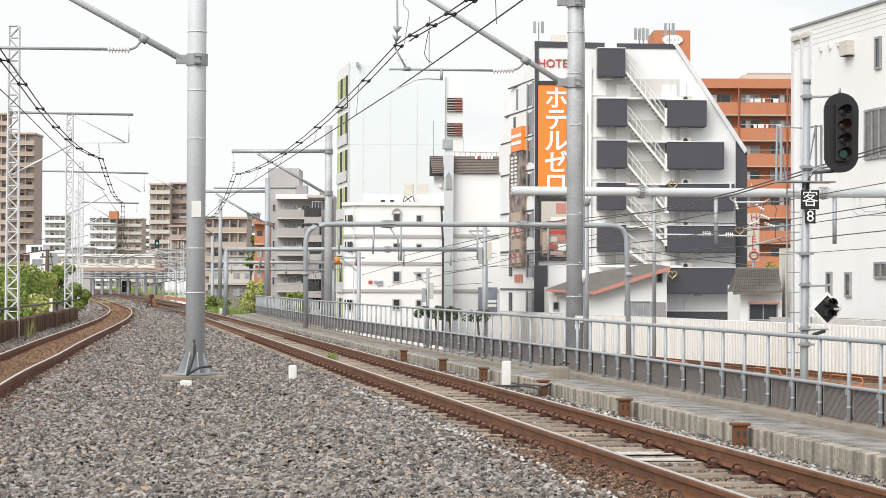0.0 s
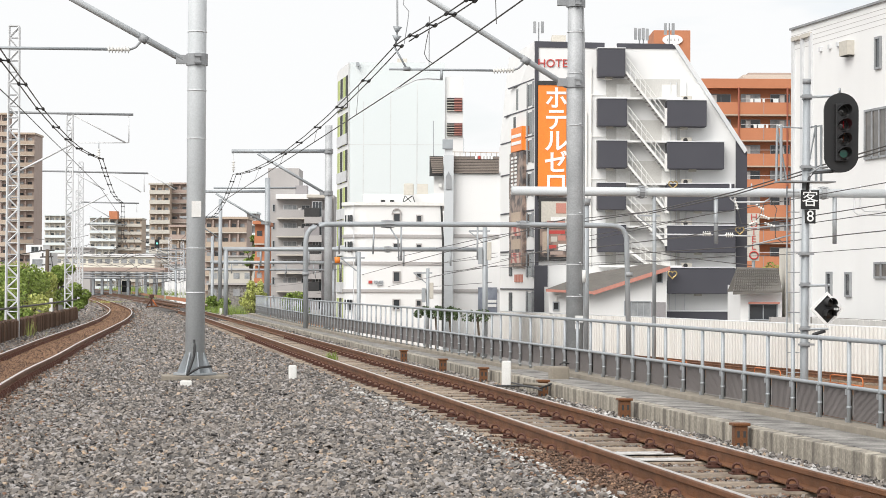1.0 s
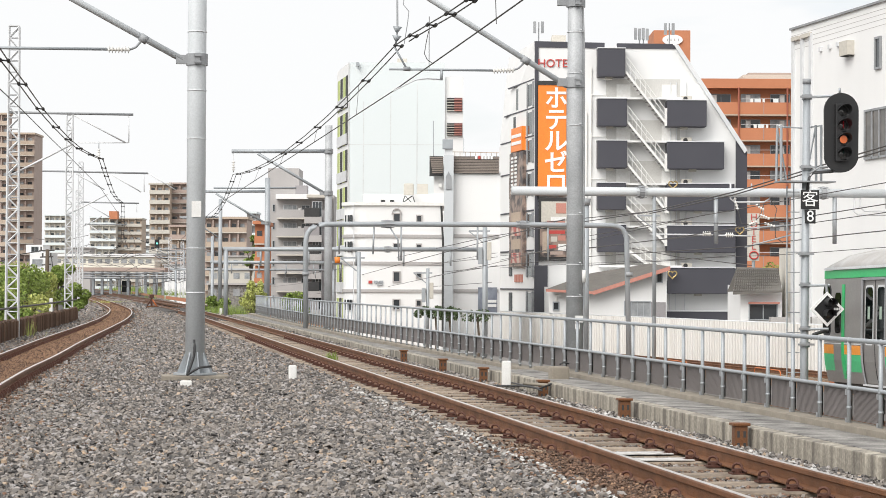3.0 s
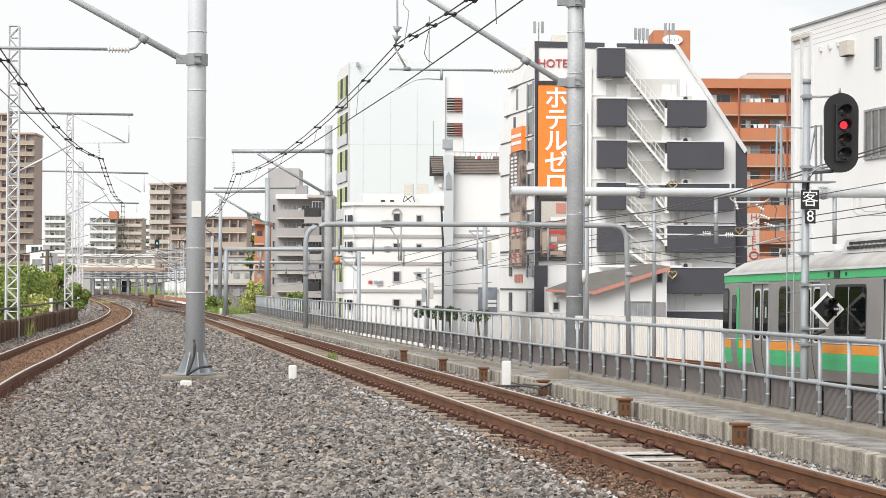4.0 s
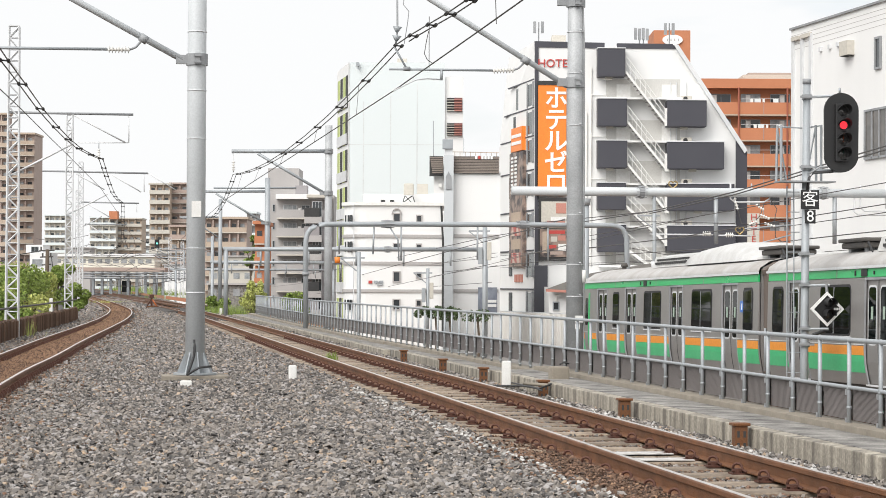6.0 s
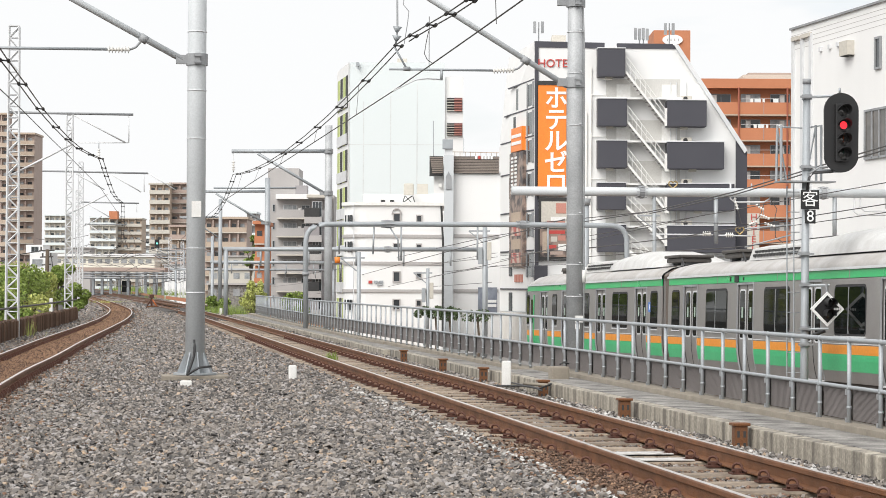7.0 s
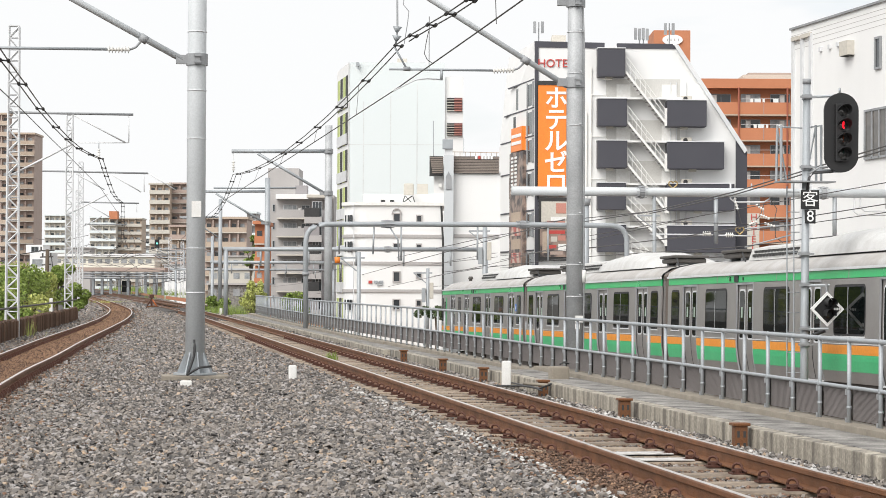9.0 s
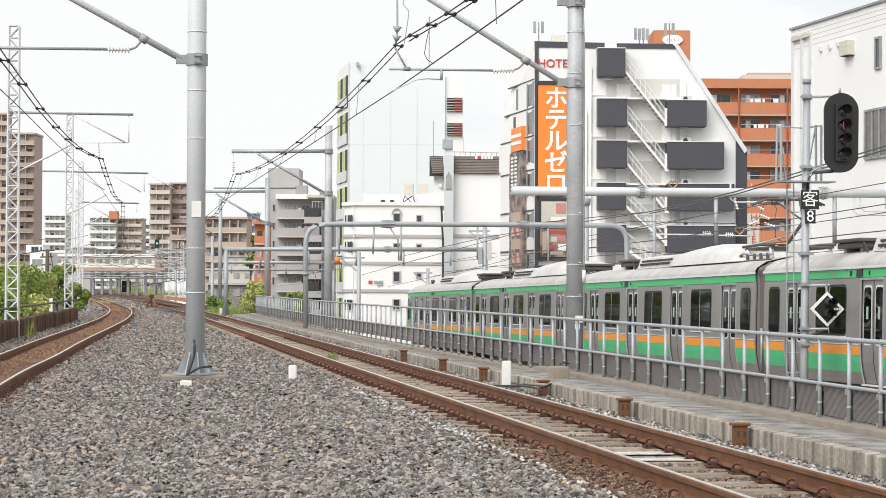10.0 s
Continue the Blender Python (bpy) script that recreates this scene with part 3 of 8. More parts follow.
def fence():
    fe = thing("railing_fence", (7.02, 20.25, 0.06), "grey steel railing fence with ribbed lower panels", "fence")
    o = Vector((7.02, 20.25, 0.06))
    ys = [20.25 + 0.905 * (i - 7) for i in range(104)]

    def P(y, z):
        return Vector((fence_x(y), y, z)) - o

    pm = bmesh.new()
    add_tube(pm, [(0, 0, 0), (0, 0, 0.86)], 0.021, 10)
    for z in (0.03, 0.2, 0.38):
        add_tube(pm, [(0, 0, z), (0, 0, z + 0.025)], 0.0245, 10)
    bmesh.ops.recalc_face_normals(pm, faces=pm.faces)
    post = bpy.data.meshes.new("post")
    pm.to_mesh(post)
    pm.free()
    post.materials.append(M_STEEL)
    post.shade_smooth()
    hm = bmesh.new()
    for z in (0.0,):
        add_box(hm, -0.03, 0.0, 0.018, 0.034, z, z + 0.055)
        add_tube(hm, [(-0.02, 0.03, z + 0.01), (-0.02, 0.045, z + 0.01), (-0.02, 0.045, z + 0.05), (-0.02, 0.03, z + 0.05)], 0.007, 5)
    hinge = bpy.data.meshes.new("bracket")
    hm.to_mesh(hinge)
    hm.free()
    hinge.materials.append(M_STEEL_DK)
    for i, y in enumerate(ys):
        p = new("post", post)
        p.parent = fe
        p.location = P(y, 0.05)
        if i < 40:
            for dz in (0.06, 0.33):
                h = new("bracket", hinge)
                h.parent = fe
                h.location = P(y, 0.05 + dz)
    for z, r in ((0.905, 0.0235), (0.455, 0.019)):
        pts = [P(y, z) for y in np.linspace(ys[0] - 0.5, ys[-1] + 0.3, 60)]
        tube("top_rail" if z > 0.6 else "middle_rail", pts, r, M_STEEL, fe, "smooth round steel handrail", seg=10)
    # joints on the rails
    for i, y in enumerate(ys[:30]):
        for z, r in ((0.905, 0.0265), (0.455, 0.022)):
            tube("collar", [P(y - 0.022, z), P(y + 0.022, z)], r, M_STEEL, fe, seg=8)
    # ribbed panels hang behind the posts
    for i, (a, b) in enumerate(zip(ys, ys[1:])):
        pa, pb = P(a + 0.03, 0), P(b - 0.03, 0)
        vs, fs = [], []
        n = 30 if i < 40 else 1
        rows = []
        for k in range(n):
            z0, z1 = 0.085 + 0.32 * k / n, 0.085 + 0.32 * (k + 1) / n
            rows += [(0.03, z0), (0.03, z0 + (z1 - z0) * 0.6), (0.0355, z0 + (z1 - z0) * 0.75), (0.0355, z1)] if n > 1 else [(0.03, z0), (0.03, z1)]
        for x, z in rows:
            vs += [(pa.x + x, pa.y, z), (pb.x + x, pb.y, z)]
        fs = [(2 * k, 2 * k + 1, 2 * k + 3, 2 * k + 2) for k in range(len(rows) - 1)]
        m0 = len(vs)
        vs += [(pa.x + 0.045, pa.y, 0.085), (pb.x + 0.045, pb.y, 0.085), (pb.x + 0.045, pb.y, 0.405), (pa.x + 0.045, pa.y, 0.405)]
        last = 2 * len(rows)
        fs += [(m0, m0 + 3, m0 + 2, m0 + 1), (last - 2, last - 1, m0 + 2, m0 + 3), (0, m0, m0 + 1, 1)]
        mesh_ob("panel", vs, fs, M_PANEL, fe)


fence()


def left_fence():
    """Old brown upright board fence along the outside of the curve."""
    lf = thing("board_fence", (-2.6, 50, -0.3), "rusty brown upright board fence beside the curving track", "fence")
    o = Vector((-2.6, 50, -0.3))
    path = shifted(left_line, -2.25)
    dist = 0.0
    rng = random.Random(6)
    pts = [p for p in path if 36 < p.y < 101]
    for i in range(len(pts) - 1):
        p, q = pts[i], pts[i + 1]
        d = (q - p).normalized()
        for k in range(2):
            c = p.lerp(q, k / 2)
            h = 0.72 + rng.uniform(-0.02, 0.03)
            bm = bmesh.new()
            s = Vector((d.y, -d.x, 0))
            vs = add_box(bm, 0.0, 0.04, -0.2, 0.2, 0.0, h)
            add_box(bm, 0.04, 0.09, -0.04, 0.04, 0, h - 0.05)
            bmesh.ops.transform(bm, matrix=Matrix(((s.x, d.x, 0, c.x - o.x), (s.y, d.y, 0, c.y - o.y), (0, 0, 1, 0), (0, 0, 0, 1))), verts=list(bm.verts))
            part("board", bm, M_BOARD, lf)
    top = [p - o + Vector((0, 0, 0.73)) for p in pts]
    tube("top_rail", top, 0.03, M_UNDER, lf)


left_fence()


# ---- train: one carriage built in its own space, x across, y along, z above the rail ----
SIDE = [(1.385, 0.92), (1.43, 1.12), (1.465, 1.36), (1.475, 1.62), (1.47, 2.1), (1.452, 2.9), (1.445, 3.16)]


def side_x(z):
    return float(np.interp(z, [s[1] for s in SIDE], [s[0] for s in SIDE]))


def strip(name, y0, y1, z0, z1, out, m, parent, label="", thick=0.03):
    """A length of the carriage side between two heights, standing out by a little."""
    zs = [z0] + [s[1] for s in SIDE if z0 < s[1] < z1] + [z1]
    n = len(zs)
    vs = [(-(side_x(z) + out), y, z) for y in (y0, y1) for z in zs] + [(-(side_x(z) + out - thick), y, z) for y in (y0, y1) for z in zs]
    fs = []
    for k in range(n - 1):
        fs += [(k, k + 1, n + k + 1, n + k), (2 * n + k, 3 * n + k, 3 * n + k + 1, 2 * n + k + 1), (k, 2 * n + k, 2 * n + k + 1, k + 1), (n + k, n + k + 1, 3 * n + k + 1, 3 * n + k)]
    fs += [(0, n, 3 * n, 2 * n), (n - 1, 3 * n - 1, 4 * n - 1, 2 * n - 1)]
    return mesh_ob(name, vs, fs, m, parent, label)


def round_pane(name, y0, y1, z0, z1, r, out, m, parent, label="", thick=0.012):
    pts = []
    for cy, cz, a0 in ((y1 - r, z1 - r, 0), (y0 + r, z1 - r, 90), (y0 + r, z0 + r, 180), (y1 - r, z0 + r, 270)):
        for k in range(5):
            a = radians(a0 + k * 22.5)
            pts.append((cy + r * math.cos(a), cz + r * math.sin(a)))
    bm = bmesh.new()
    f = [bm.verts.new((-(side_x(z) + out), y, z)) for y, z in pts]
    b = [bm.verts.new((-(side_x(z) + out - thick), y, z)) for y, z in pts]
    bm.faces.new(f)
    bm.faces.new(b[::-1])
    n = len(pts)
    for i in range(n):
        bm.faces.new((f[i], b[i], b[(i + 1) % n], f[(i + 1) % n]))
    return part(name, bm, m, parent, label)


def train_car(front, pantograph=False):
    """The leading end is at +10 m. front: a driver's cab there."""
    car = thing("train_carriage", (15.9, 30, low(30)), "stainless steel commuter train carriage with green and orange bands", "train carriage", "carriages of the train")
    L0, L1 = -9.7, 9.7
    doors = [6.6, 2.92, -2.2, -7.3] if front else [7.45, 2.48, -2.48, -7.45]
    # body shell, a little behind the outer panels
    sec = [(-(x - 0.055), z) for x, z in SIDE] + [(-1.36, 3.3), (-1.15, 3.4), (-0.7, 3.5), (0, 3.55), (0.7, 3.5), (1.15, 3.4), (1.36, 3.3)] + [((x), z) for x, z in SIDE[::-1]]
    bm = bmesh.new()
    ends = [(L0, 1.0, 0), (L1 - (0.55 if front else 0), 1.0, 0)] + ([(L1 - 0.25, 0.97, -0.1), (L1 + 0.1, 0.9, -0.35)] if front else [])
    rings = []
    for y, s, dz in ends:
        rings.append([bm.verts.new((x * s, y + (0.25 * (1 - min(z, 2.4) / 2.4) if dz else 0), z if z < 3.0 else z + dz * (z - 2.6) * 0.9)) for x, z in sec])
    k = len(sec)
    for a, b in zip(rings, rings[1:]):
        for i in range(k):
            bm.faces.new((a[i], a[(i + 1) % k], b[(i + 1) % k], b[i]))
    bm.faces.new(rings[0])
    bm.faces.new(rings[-1][::-1])
    part("body", bm, M_STAINLESS, car, "grey brushed stainless body shell")
    # roof skin
    roof = [(-1.455, 3.16), (-1.47, 3.2), (-1.42, 3.3), (-1.2, 3.44), (-0.72, 3.55), (0, 3.6), (0.72, 3.55), (1.2, 3.44), (1.42, 3.3), (1.47, 3.2), (1.455, 3.16)]
    bm = bmesh.new()
    stations = [(L0, 0), (L1 - (0.9 if front else 0), 0)] + ([(L1 - 0.45, -0.12), (L1 - 0.1, -0.34)] if front else [])
    rr = [[bm.verts.new((x, y, z + dz * max(0, z - 3.16) / 0.5)) for x, z in roof] for y, dz in stations]
    for a, b in zip(rr, rr[1:]):
        for i in range(len(roof) - 1):
            bm.faces.new((a[i], a[i + 1], b[i + 1], b[i]))
    part("roof", bm, M_ROOF_TRAIN, car, "dusty pale grey roof", smooth=True)
    box("gutter", -1.49, -1.455, L0, L1 - (0.2 if front else 0), 3.155, 3.205, M_STEEL_LT, car, "steel rain gutter")
    # upper band runs over the doors; joints and marker plates interrupt it
    fe = L1 - (0.05 if front else 0.02)
    cuts = [L0 + 0.02, -4.9, 0.0, 4.9, fe]
    for a, b in zip(cuts, cuts[1:]):
        strip("upper_band", a + 0.03, b - 0.03, 2.985, 3.15, 0.004, M_GREEN, car, "green band above the doors")
    for c in cuts[1:-1]:
        strip("band_joint", c - 0.09, c + 0.09, 2.985, 3.15, 0.002, M_STAINLESS, car)
    sy = 3.2 if not front else 1.2
    strip("side_display", sy - 0.17, sy + 0.17, 3.0, 3.14, 0.02, M_BLACK, car, "small black destination display")
    strip("side_lamp", sy + 0.5, sy + 0.57, 3.02, 3.12, 0.02, M_BLACK, car)
    strip("side_lamp", sy - 0.6, sy - 0.54, 3.03, 3.1, 0.02, M_BLACK, car)
    # outer panels between the doors
    edges = sorted([L0] + [d - 0.68 for d in doors] + [d + 0.68 for d in doors] + [L1 - (0.12 if front else 0)])
    for a, b in zip(edges[::2], edges[1::2]):
        p = strip("side_panel", a, b, 0.92, 2.975, 0.0, M_STAINLESS, car, "plain grey steel side panel")
        strip("belt_line", a, b, 1.685, 1.70, 0.012, M_STEEL_LT, p, "pale pressed steel bead")
        strip("orange_band", a + 0.003, b - 0.003, 1.485, 1.665, 0.005, M_AMBER, p, "orange band")
        strip("green_band", a + 0.003, b - 0.003, 1.15, 1.483, 0.005, M_GREEN_SKYLIT, p, "green band paled for sky reflection")
        w = b - a
        panes = []
        if w > 3:
            c = (a + b) / 2
            panes = [(c - 0.93, c + 0.93, True)]
        elif front and b > 9:
            panes = [(9.2, 9.62, False)]
        elif w > 1.2:
            c = (a + b) / 2
            panes = [(c - 0.36, c + 0.36, False)]
        for y0, y1, two in panes:
            fr = round_pane("window_frame", y0 - 0.05, y1 + 0.05, 1.84, 2.86, 0.14, 0.006, M_RUBBER, p, "dark rounded window frame")
            if two:
                mid = y0 + 0.54 * (y1 - y0)
                round_pane("pane", y0, mid - 0.02, 1.89, 2.81, 0.1, 0.013, M_TRAIN_GLASS, p, "dark tinted fixed pane")
                strip("mullion", mid - 0.02, mid + 0.02, 1.89, 2.81, 0.014, M_STEEL_DK, p, "grey window divider")
                round_pane("pane", mid + 0.02, y1, 1.89, 2.81, 0.1, 0.011, M_TRAIN_GLASS, p, "dark tinted pane")
            else:
                round_pane("pane", y0, y1, 1.89, 2.81, 0.1, 0.013, M_TRAIN_GLASS, p, "dark tinted pane")
            strip("sill", y0 - 0.02, y1 + 0.02, 1.815, 1.845, 0.022, M_STEEL_LT, p, "bright steel window sill")
        if front and b > 9:
            strip("cab_door", 8.3, 8.95, 1.0, 2.86, 0.008, M_STAINLESS, p, "narrow cab door")
            strip("door_edge", 8.3, 8.46, 1.0, 2.86, 0.014, M_GREEN, p, "green door edge")
            round_pane("cab_pane", 8.52, 8.86, 1.9, 2.7, 0.08, 0.02, M_TRAIN_GLASS, p)
    # doors, set back between the panels
    for d in doors:
        strip("lintel", d - 0.68, d + 0.68, 2.93, 2.98, 0.0, M_STEEL_DK, car)
        for s in (-1, 1):
            y0, y1 = sorted((d + s * 0.008, d + s * 0.672))
            leaf = strip("door", y0, y1, 0.94, 2.93, -0.04, M_STAINLESS, car, "sliding steel door leaf")
            round_pane("window_frame", y0 + 0.09, y1 - 0.09, 1.68, 2.83, 0.1, -0.036, M_STEEL_LT, leaf, "bright steel window surround")
            round_pane("door_pane", y0 + 0.13, y1 - 0.13, 1.72, 2.79, 0.09, -0.03, M_TRAIN_GLASS, leaf, "tall dark door pane")
            strip("sticker", y0 + 0.275, y1 - 0.275, 2.18, 2.42, -0.026, M_NOTE, leaf, "small pale notice", thick=0.006)
            strip("rubber_edge", d - 0.012 if s < 0 else d, d if s < 0 else d + 0.012, 0.95, 2.92, -0.034, M_RUBBER, leaf)
        box("step_plate", -1.445, -1.4, d - 0.66, d + 0.66, 0.9, 0.935, M_STEEL_LT, car)
        for s in (-1, 1):
            y0, y1 = sorted((d + s * 0.655, d + s * 0.69))
            strip("door_pillar", y0, y1, 0.92, 2.975, 0.012, M_STEEL_DK, car)
    # underframe, bogies and coupler
    box("underframe", -1.32, 1.32, L0 + 0.1, L1 - 0.3, 0.7, 0.93, M_UNDER, car, "dark grey underframe")
    for by in (-6.8, 6.8):
        bg = box("bogie", -1.05, 1.05, by - 1.5, by + 1.5, 0.35, 0.6, M_UNDER, car, "dark steel bogie frame", bevel=0.04)
        for wy in (by - 1.05, by + 1.05):
            for wx in (-0.62, 0.5):
                tube("wheel", [(wx, wy, 0.43), (wx + 0.12, wy, 0.43)], 0.43, M_RAIL, bg, "steel wheel", seg=20)
    for ey in (-4.0, -1.2, 1.8, 4.4):
        box("equipment_box", -1.2, 1.2, ey - 0.9, ey + 0.9, 0.25, 0.7, M_UNDER, car, "grey equipment box", bevel=0.04)
    box("gangway", -0.6, 0.6, L0 - 0.5, L0 + 0.05, 0.95, 3.05, M_RUBBER, car, "dark folded gangway")
    for s in (-1.34,):
        box("end_pillar", s, s + 0.05, L0 - 0.14, L0 + 0.02, 0.95, 3.2, M_UNDER, car)
    box("end_curtain", -1.36, 1.36, L0 - 0.36, L0 - 0.02, 0.95, 3.16, M_CURTAIN, car, "brown-grey folded end curtain", bevel=0.03)
    prism("end_hood", [(-1.38, 3.14), (-1.4, 3.24), (-1.14, 3.42), (-0.7, 3.5), (0.7, 3.5), (1.14, 3.42), (1.4, 3.24), (1.38, 3.14)], L0 - 0.3, L0 + 0.02, M_CURTAIN, car, "brown sloped end hood")
    tube("end_handle", [(-1.4, L0 - 0.3, 1.0), (-1.4, L0 - 0.3, 1.95)], 0.03, M_STEEL, car, seg=8)
    gy, gs = (-1.5, 0.92) if front else (0.0, 1.0)
    # roof equipment: air conditioner with a louvred low end and a domed cover
    ac = prism("air_conditioner", [(-1.0, 3.5), (-0.9, 3.78), (-0.5, 3.86), (0.5, 3.86), (0.9, 3.78), (1.0, 3.5)], gy - 0.3, gy + 3.8, M_AC, car, "pale louvred air conditioner")
    for k in range(14):
        box("louvre", -1.012, -0.9, gy + k * 0.25, gy + k * 0.25 + 0.17, 3.58, 3.64, M_DARK, ac)
        box("louvre", -0.965, -0.85, gy + k * 0.25, gy + k * 0.25 + 0.17, 3.68, 3.73, M_DARK, ac)
    bm = bmesh.new()
    rg = []
    for y, s in ((-0.3, 0.7), (-1.0, 0.86), (-2.0, 0.97), (-3.2, 1.02), (-4.4, 0.98), (-5.4, 0.82), (-6.3, 0.55), (-7.1, 0.2)):
        rg.append([bm.verts.new((x, gy + y * gs, 3.5 + h * s)) for x, h in ((-1.12, 0.0), (-1.05, 0.22), (-0.85, 0.4), (-0.45, 0.5), (0.45, 0.5), (0.85, 0.4), (1.05, 0.22), (1.12, 0.0))])
    for a, b in zip(rg, rg[1:]):
        for i in range(7):
            bm.faces.new((a[i], a[i + 1], b[i + 1], b[i]))
    bm.faces.new(rg[0])
    bm.faces.new(rg[-1][::-1])
    part("roof_cover", bm, M_AC, car, "domed pale roof cover", smooth=True)
    if front:
        tube("aerial", [(-0.5, 3.95, 3.52), (-0.5, 3.95, 3.72)], 0.13, M_STEEL_LT, car, "pale stub aerial", seg=12)
        tube("ventilator", [(-0.5, 7.9, 3.5), (-0.5, 7.9, 3.66)], 0.07, M_UNDER, car, "small dark roof ventilator", seg=10)
        tube("ventilator_cap", [(-0.5, 7.9, 3.64), (-0.5, 7.9, 3.76)], 0.12, M_UNDER, car, seg=12, r2=0.08)
    for y in ((-8.9,) if front else (5.4,) if pantograph else (5.4, -8.4)):
        pod = box("roof_pod", -0.95, -0.1, y - 0.75, y + 0.75, 3.6, 3.72, M_UNDER, car, "dark flat roof pod", bevel=0.04)
        box("pod_lid", -1.0, -0.05, y - 0.82, y + 0.82, 3.725, 3.8, M_UNDER, pod, bevel=0.03)
        for dy in (-0.5, 0.5):
            box("pod_foot", -0.85, -0.25, y + dy - 0.08, y + dy + 0.08, 3.45, 3.61, M_STEEL_DK, pod)
        tube("roof_cable", [(-0.9, y - 0.8, 3.66), (-1.0, y - 1.1, 3.7), (-1.0, y - 1.35, 3.5)], 0.02, M_CABLE, pod, seg=6)
    tube("roof_pipe", [(-1.0, L0 + 0.3, 3.5), (-1.0, -5.3, 3.5)], 0.02, M_UNDER, car, seg=6)
    if pantograph:
        bm = bmesh.new()
        for x in (-0.7, 0.7):
            add_tube(bm, [(x, -8.6, 3.8), (x, -6.3, 3.8)], 0.035, 6)
        for y in (-8.5, -7.4, -6.4):
            add_tube(bm, [(-0.7, y, 3.8), (0.7, y, 3.8)], 0.035, 6)
        pg = part("pantograph_base", bm, M_UNDER, car, "dark pantograph base frame")
        for x in (-0.7, 0.7):
            for y in (-8.4, -6.5):
                tube("insulator", [(x, y, 3.5), (x, y, 3.79)], 0.055, M_AC, pg, seg=10)
        tube("lower_arm", [(0, -7.2, 3.85), (0, -8.6, 4.4)], 0.04, M_UNDER, pg)
        tube("upper_arm", [(0, -8.6, 4.4), (-0.28, -7.4, 4.9)], 0.025, M_UNDER, pg)
        tube("upper_arm", [(0, -8.6, 4.4), (0.28, -7.4, 4.9)], 0.025, M_UNDER, pg)
        for dy in (-0.12, 0.12):
            tube("contact_strip", [(-0.85, -7.4 + dy, 4.82), (-0.55, -7.4 + dy, 4.95), (0.55, -7.4 + dy, 4.95), (0.85, -7.4 + dy, 4.82)], 0.025, M_UNDER, pg)
        for x in (-0.72, 0.72):
            tube("side_tube", [(x, -8.7, 3.86), (x, -7.6, 3.88), (x, -6.1, 3.86)], 0.035, M_UNDER, pg)
        tube("roof_lead", [(-0.9, -6.0, 3.56), (-0.95, -6.9, 3.68), (-0.9, -7.8, 3.62), (-0.95, -9.3, 3.62)], 0.03, M_STEEL_DK, pg, "grey roof lead", seg=6)
        for k in range(6):
            tube("lead_clip", [(-0.95, -6.2 - 0.55 * k, 3.45), (-0.95, -6.2 - 0.55 * k, 3.66)], 0.04, M_UNDER, pg, seg=6)
        box("arrester", -0.5, -0.15, -9.4, -9.05, 3.55, 3.86, M_AC, pg, "pale square roof box", bevel=0.02)
    if front:
        strip("access_sign", -8.5, -8.22, 2.3, 2.56, 0.012, M_BLUE, car, "small blue access sign")
        strip("sign_mark", -8.4, -8.33, 2.36, 2.5, 0.015, M_LETTER, car)
        # lead end: sloped mask with a wide dark screen
        scr = [(-1.15, 1.95), (1.15, 1.95), (1.0, 2.95), (-1.0, 2.95)]
        bm = bmesh.new()
        f = [bm.verts.new((x, L1 + 0.17 - (z - 1.9) * 0.06, z)) for x, z in scr]
        b = [bm.verts.new((x, L1 - 0.1, z)) for x, z in scr]
        bm.faces.new(f)
        for i in range(4):
            bm.faces.new((f[i], b[i], b[(i + 1) % 4], f[(i + 1) % 4]))
        part("windscreen", bm, M_TRAIN_GLASS, car, "dark driver's windscreen")
        for x in (-0.9, 0.9):
            tube("headlight", [(x, L1 + 0.05, 1.55), (x, L1 + 0.3, 1.55)], 0.1, M_LETTER, car, seg=12)
    return car


lead_car = train_car(True)
second_car = train_car(False)
third_car = train_car(False, True)
fourth_car = copy_thing(second_car, pose(15.9, -40, low(-40)))
fifth_car = copy_thing(second_car, pose(15.9, -60, low(-60)))


# ---- overhead line: poles, brackets, portal beams and wires ----
def insulator(parent, a, b, n=6, r=0.075):
    """A ribbed porcelain insulator between two points."""
    a, b = Vector(a), Vector(b)
    d = (b - a) / n
    axis = d.normalized()
    u = axis.orthogonal().normalized()
    v = axis.cross(u)
    prof = [(0.0, 0.42)]
    for i in range(n):
        prof += [(i + 0.25, 0.42), (i + 0.45, 1.0), (i + 0.6, 0.95), (i + 0.75, 0.45)]
    prof.append((float(n), 0.42))
    bm = bmesh.new()
    rings = [[bm.verts.new(a + d * t + (u * math.cos(k * math.tau / 12) + v * math.sin(k * math.tau / 12)) * r * f) for k in range(12)] for t, f in prof]
    for p, q in zip(rings, rings[1:]):
        for k in range(12):
            bm.faces.new((p[k], p[(k + 1) % 12], q[(k + 1) % 12], q[k]))
    bm.faces.new(rings[0])
    bm.faces.new(rings[-1])
    return part("insulator", bm, M_PORCELAIN, parent, "white ribbed porcelain insulator")


def clamp(parent, z, r):
    bm = bmesh.new()
    add_tube(bm, [(0, 0, z - 0.09), (0, 0, z + 0.09)], r + 0.022, 20)
    for s in (-1,):
        add_box(bm, s * (r + 0.09) - 0.09, s * (r + 0.09) + 0.09, -0.05, 0.05, z - 0.07, z + 0.07)
        add_box(bm, -0.04, 0.04, -(r + 0.06), -(r - 0.01), z - 0.09, z + 0.09)
    for s in (-0.05, 0.05):
        add_box(bm, -0.06, 0.06, -(r + 0.08), -(r + 0.05), z + s - 0.015, z + s + 0.015)
    return part("clamp", bm, M_STEEL_DK, parent, "bolted steel clamp")


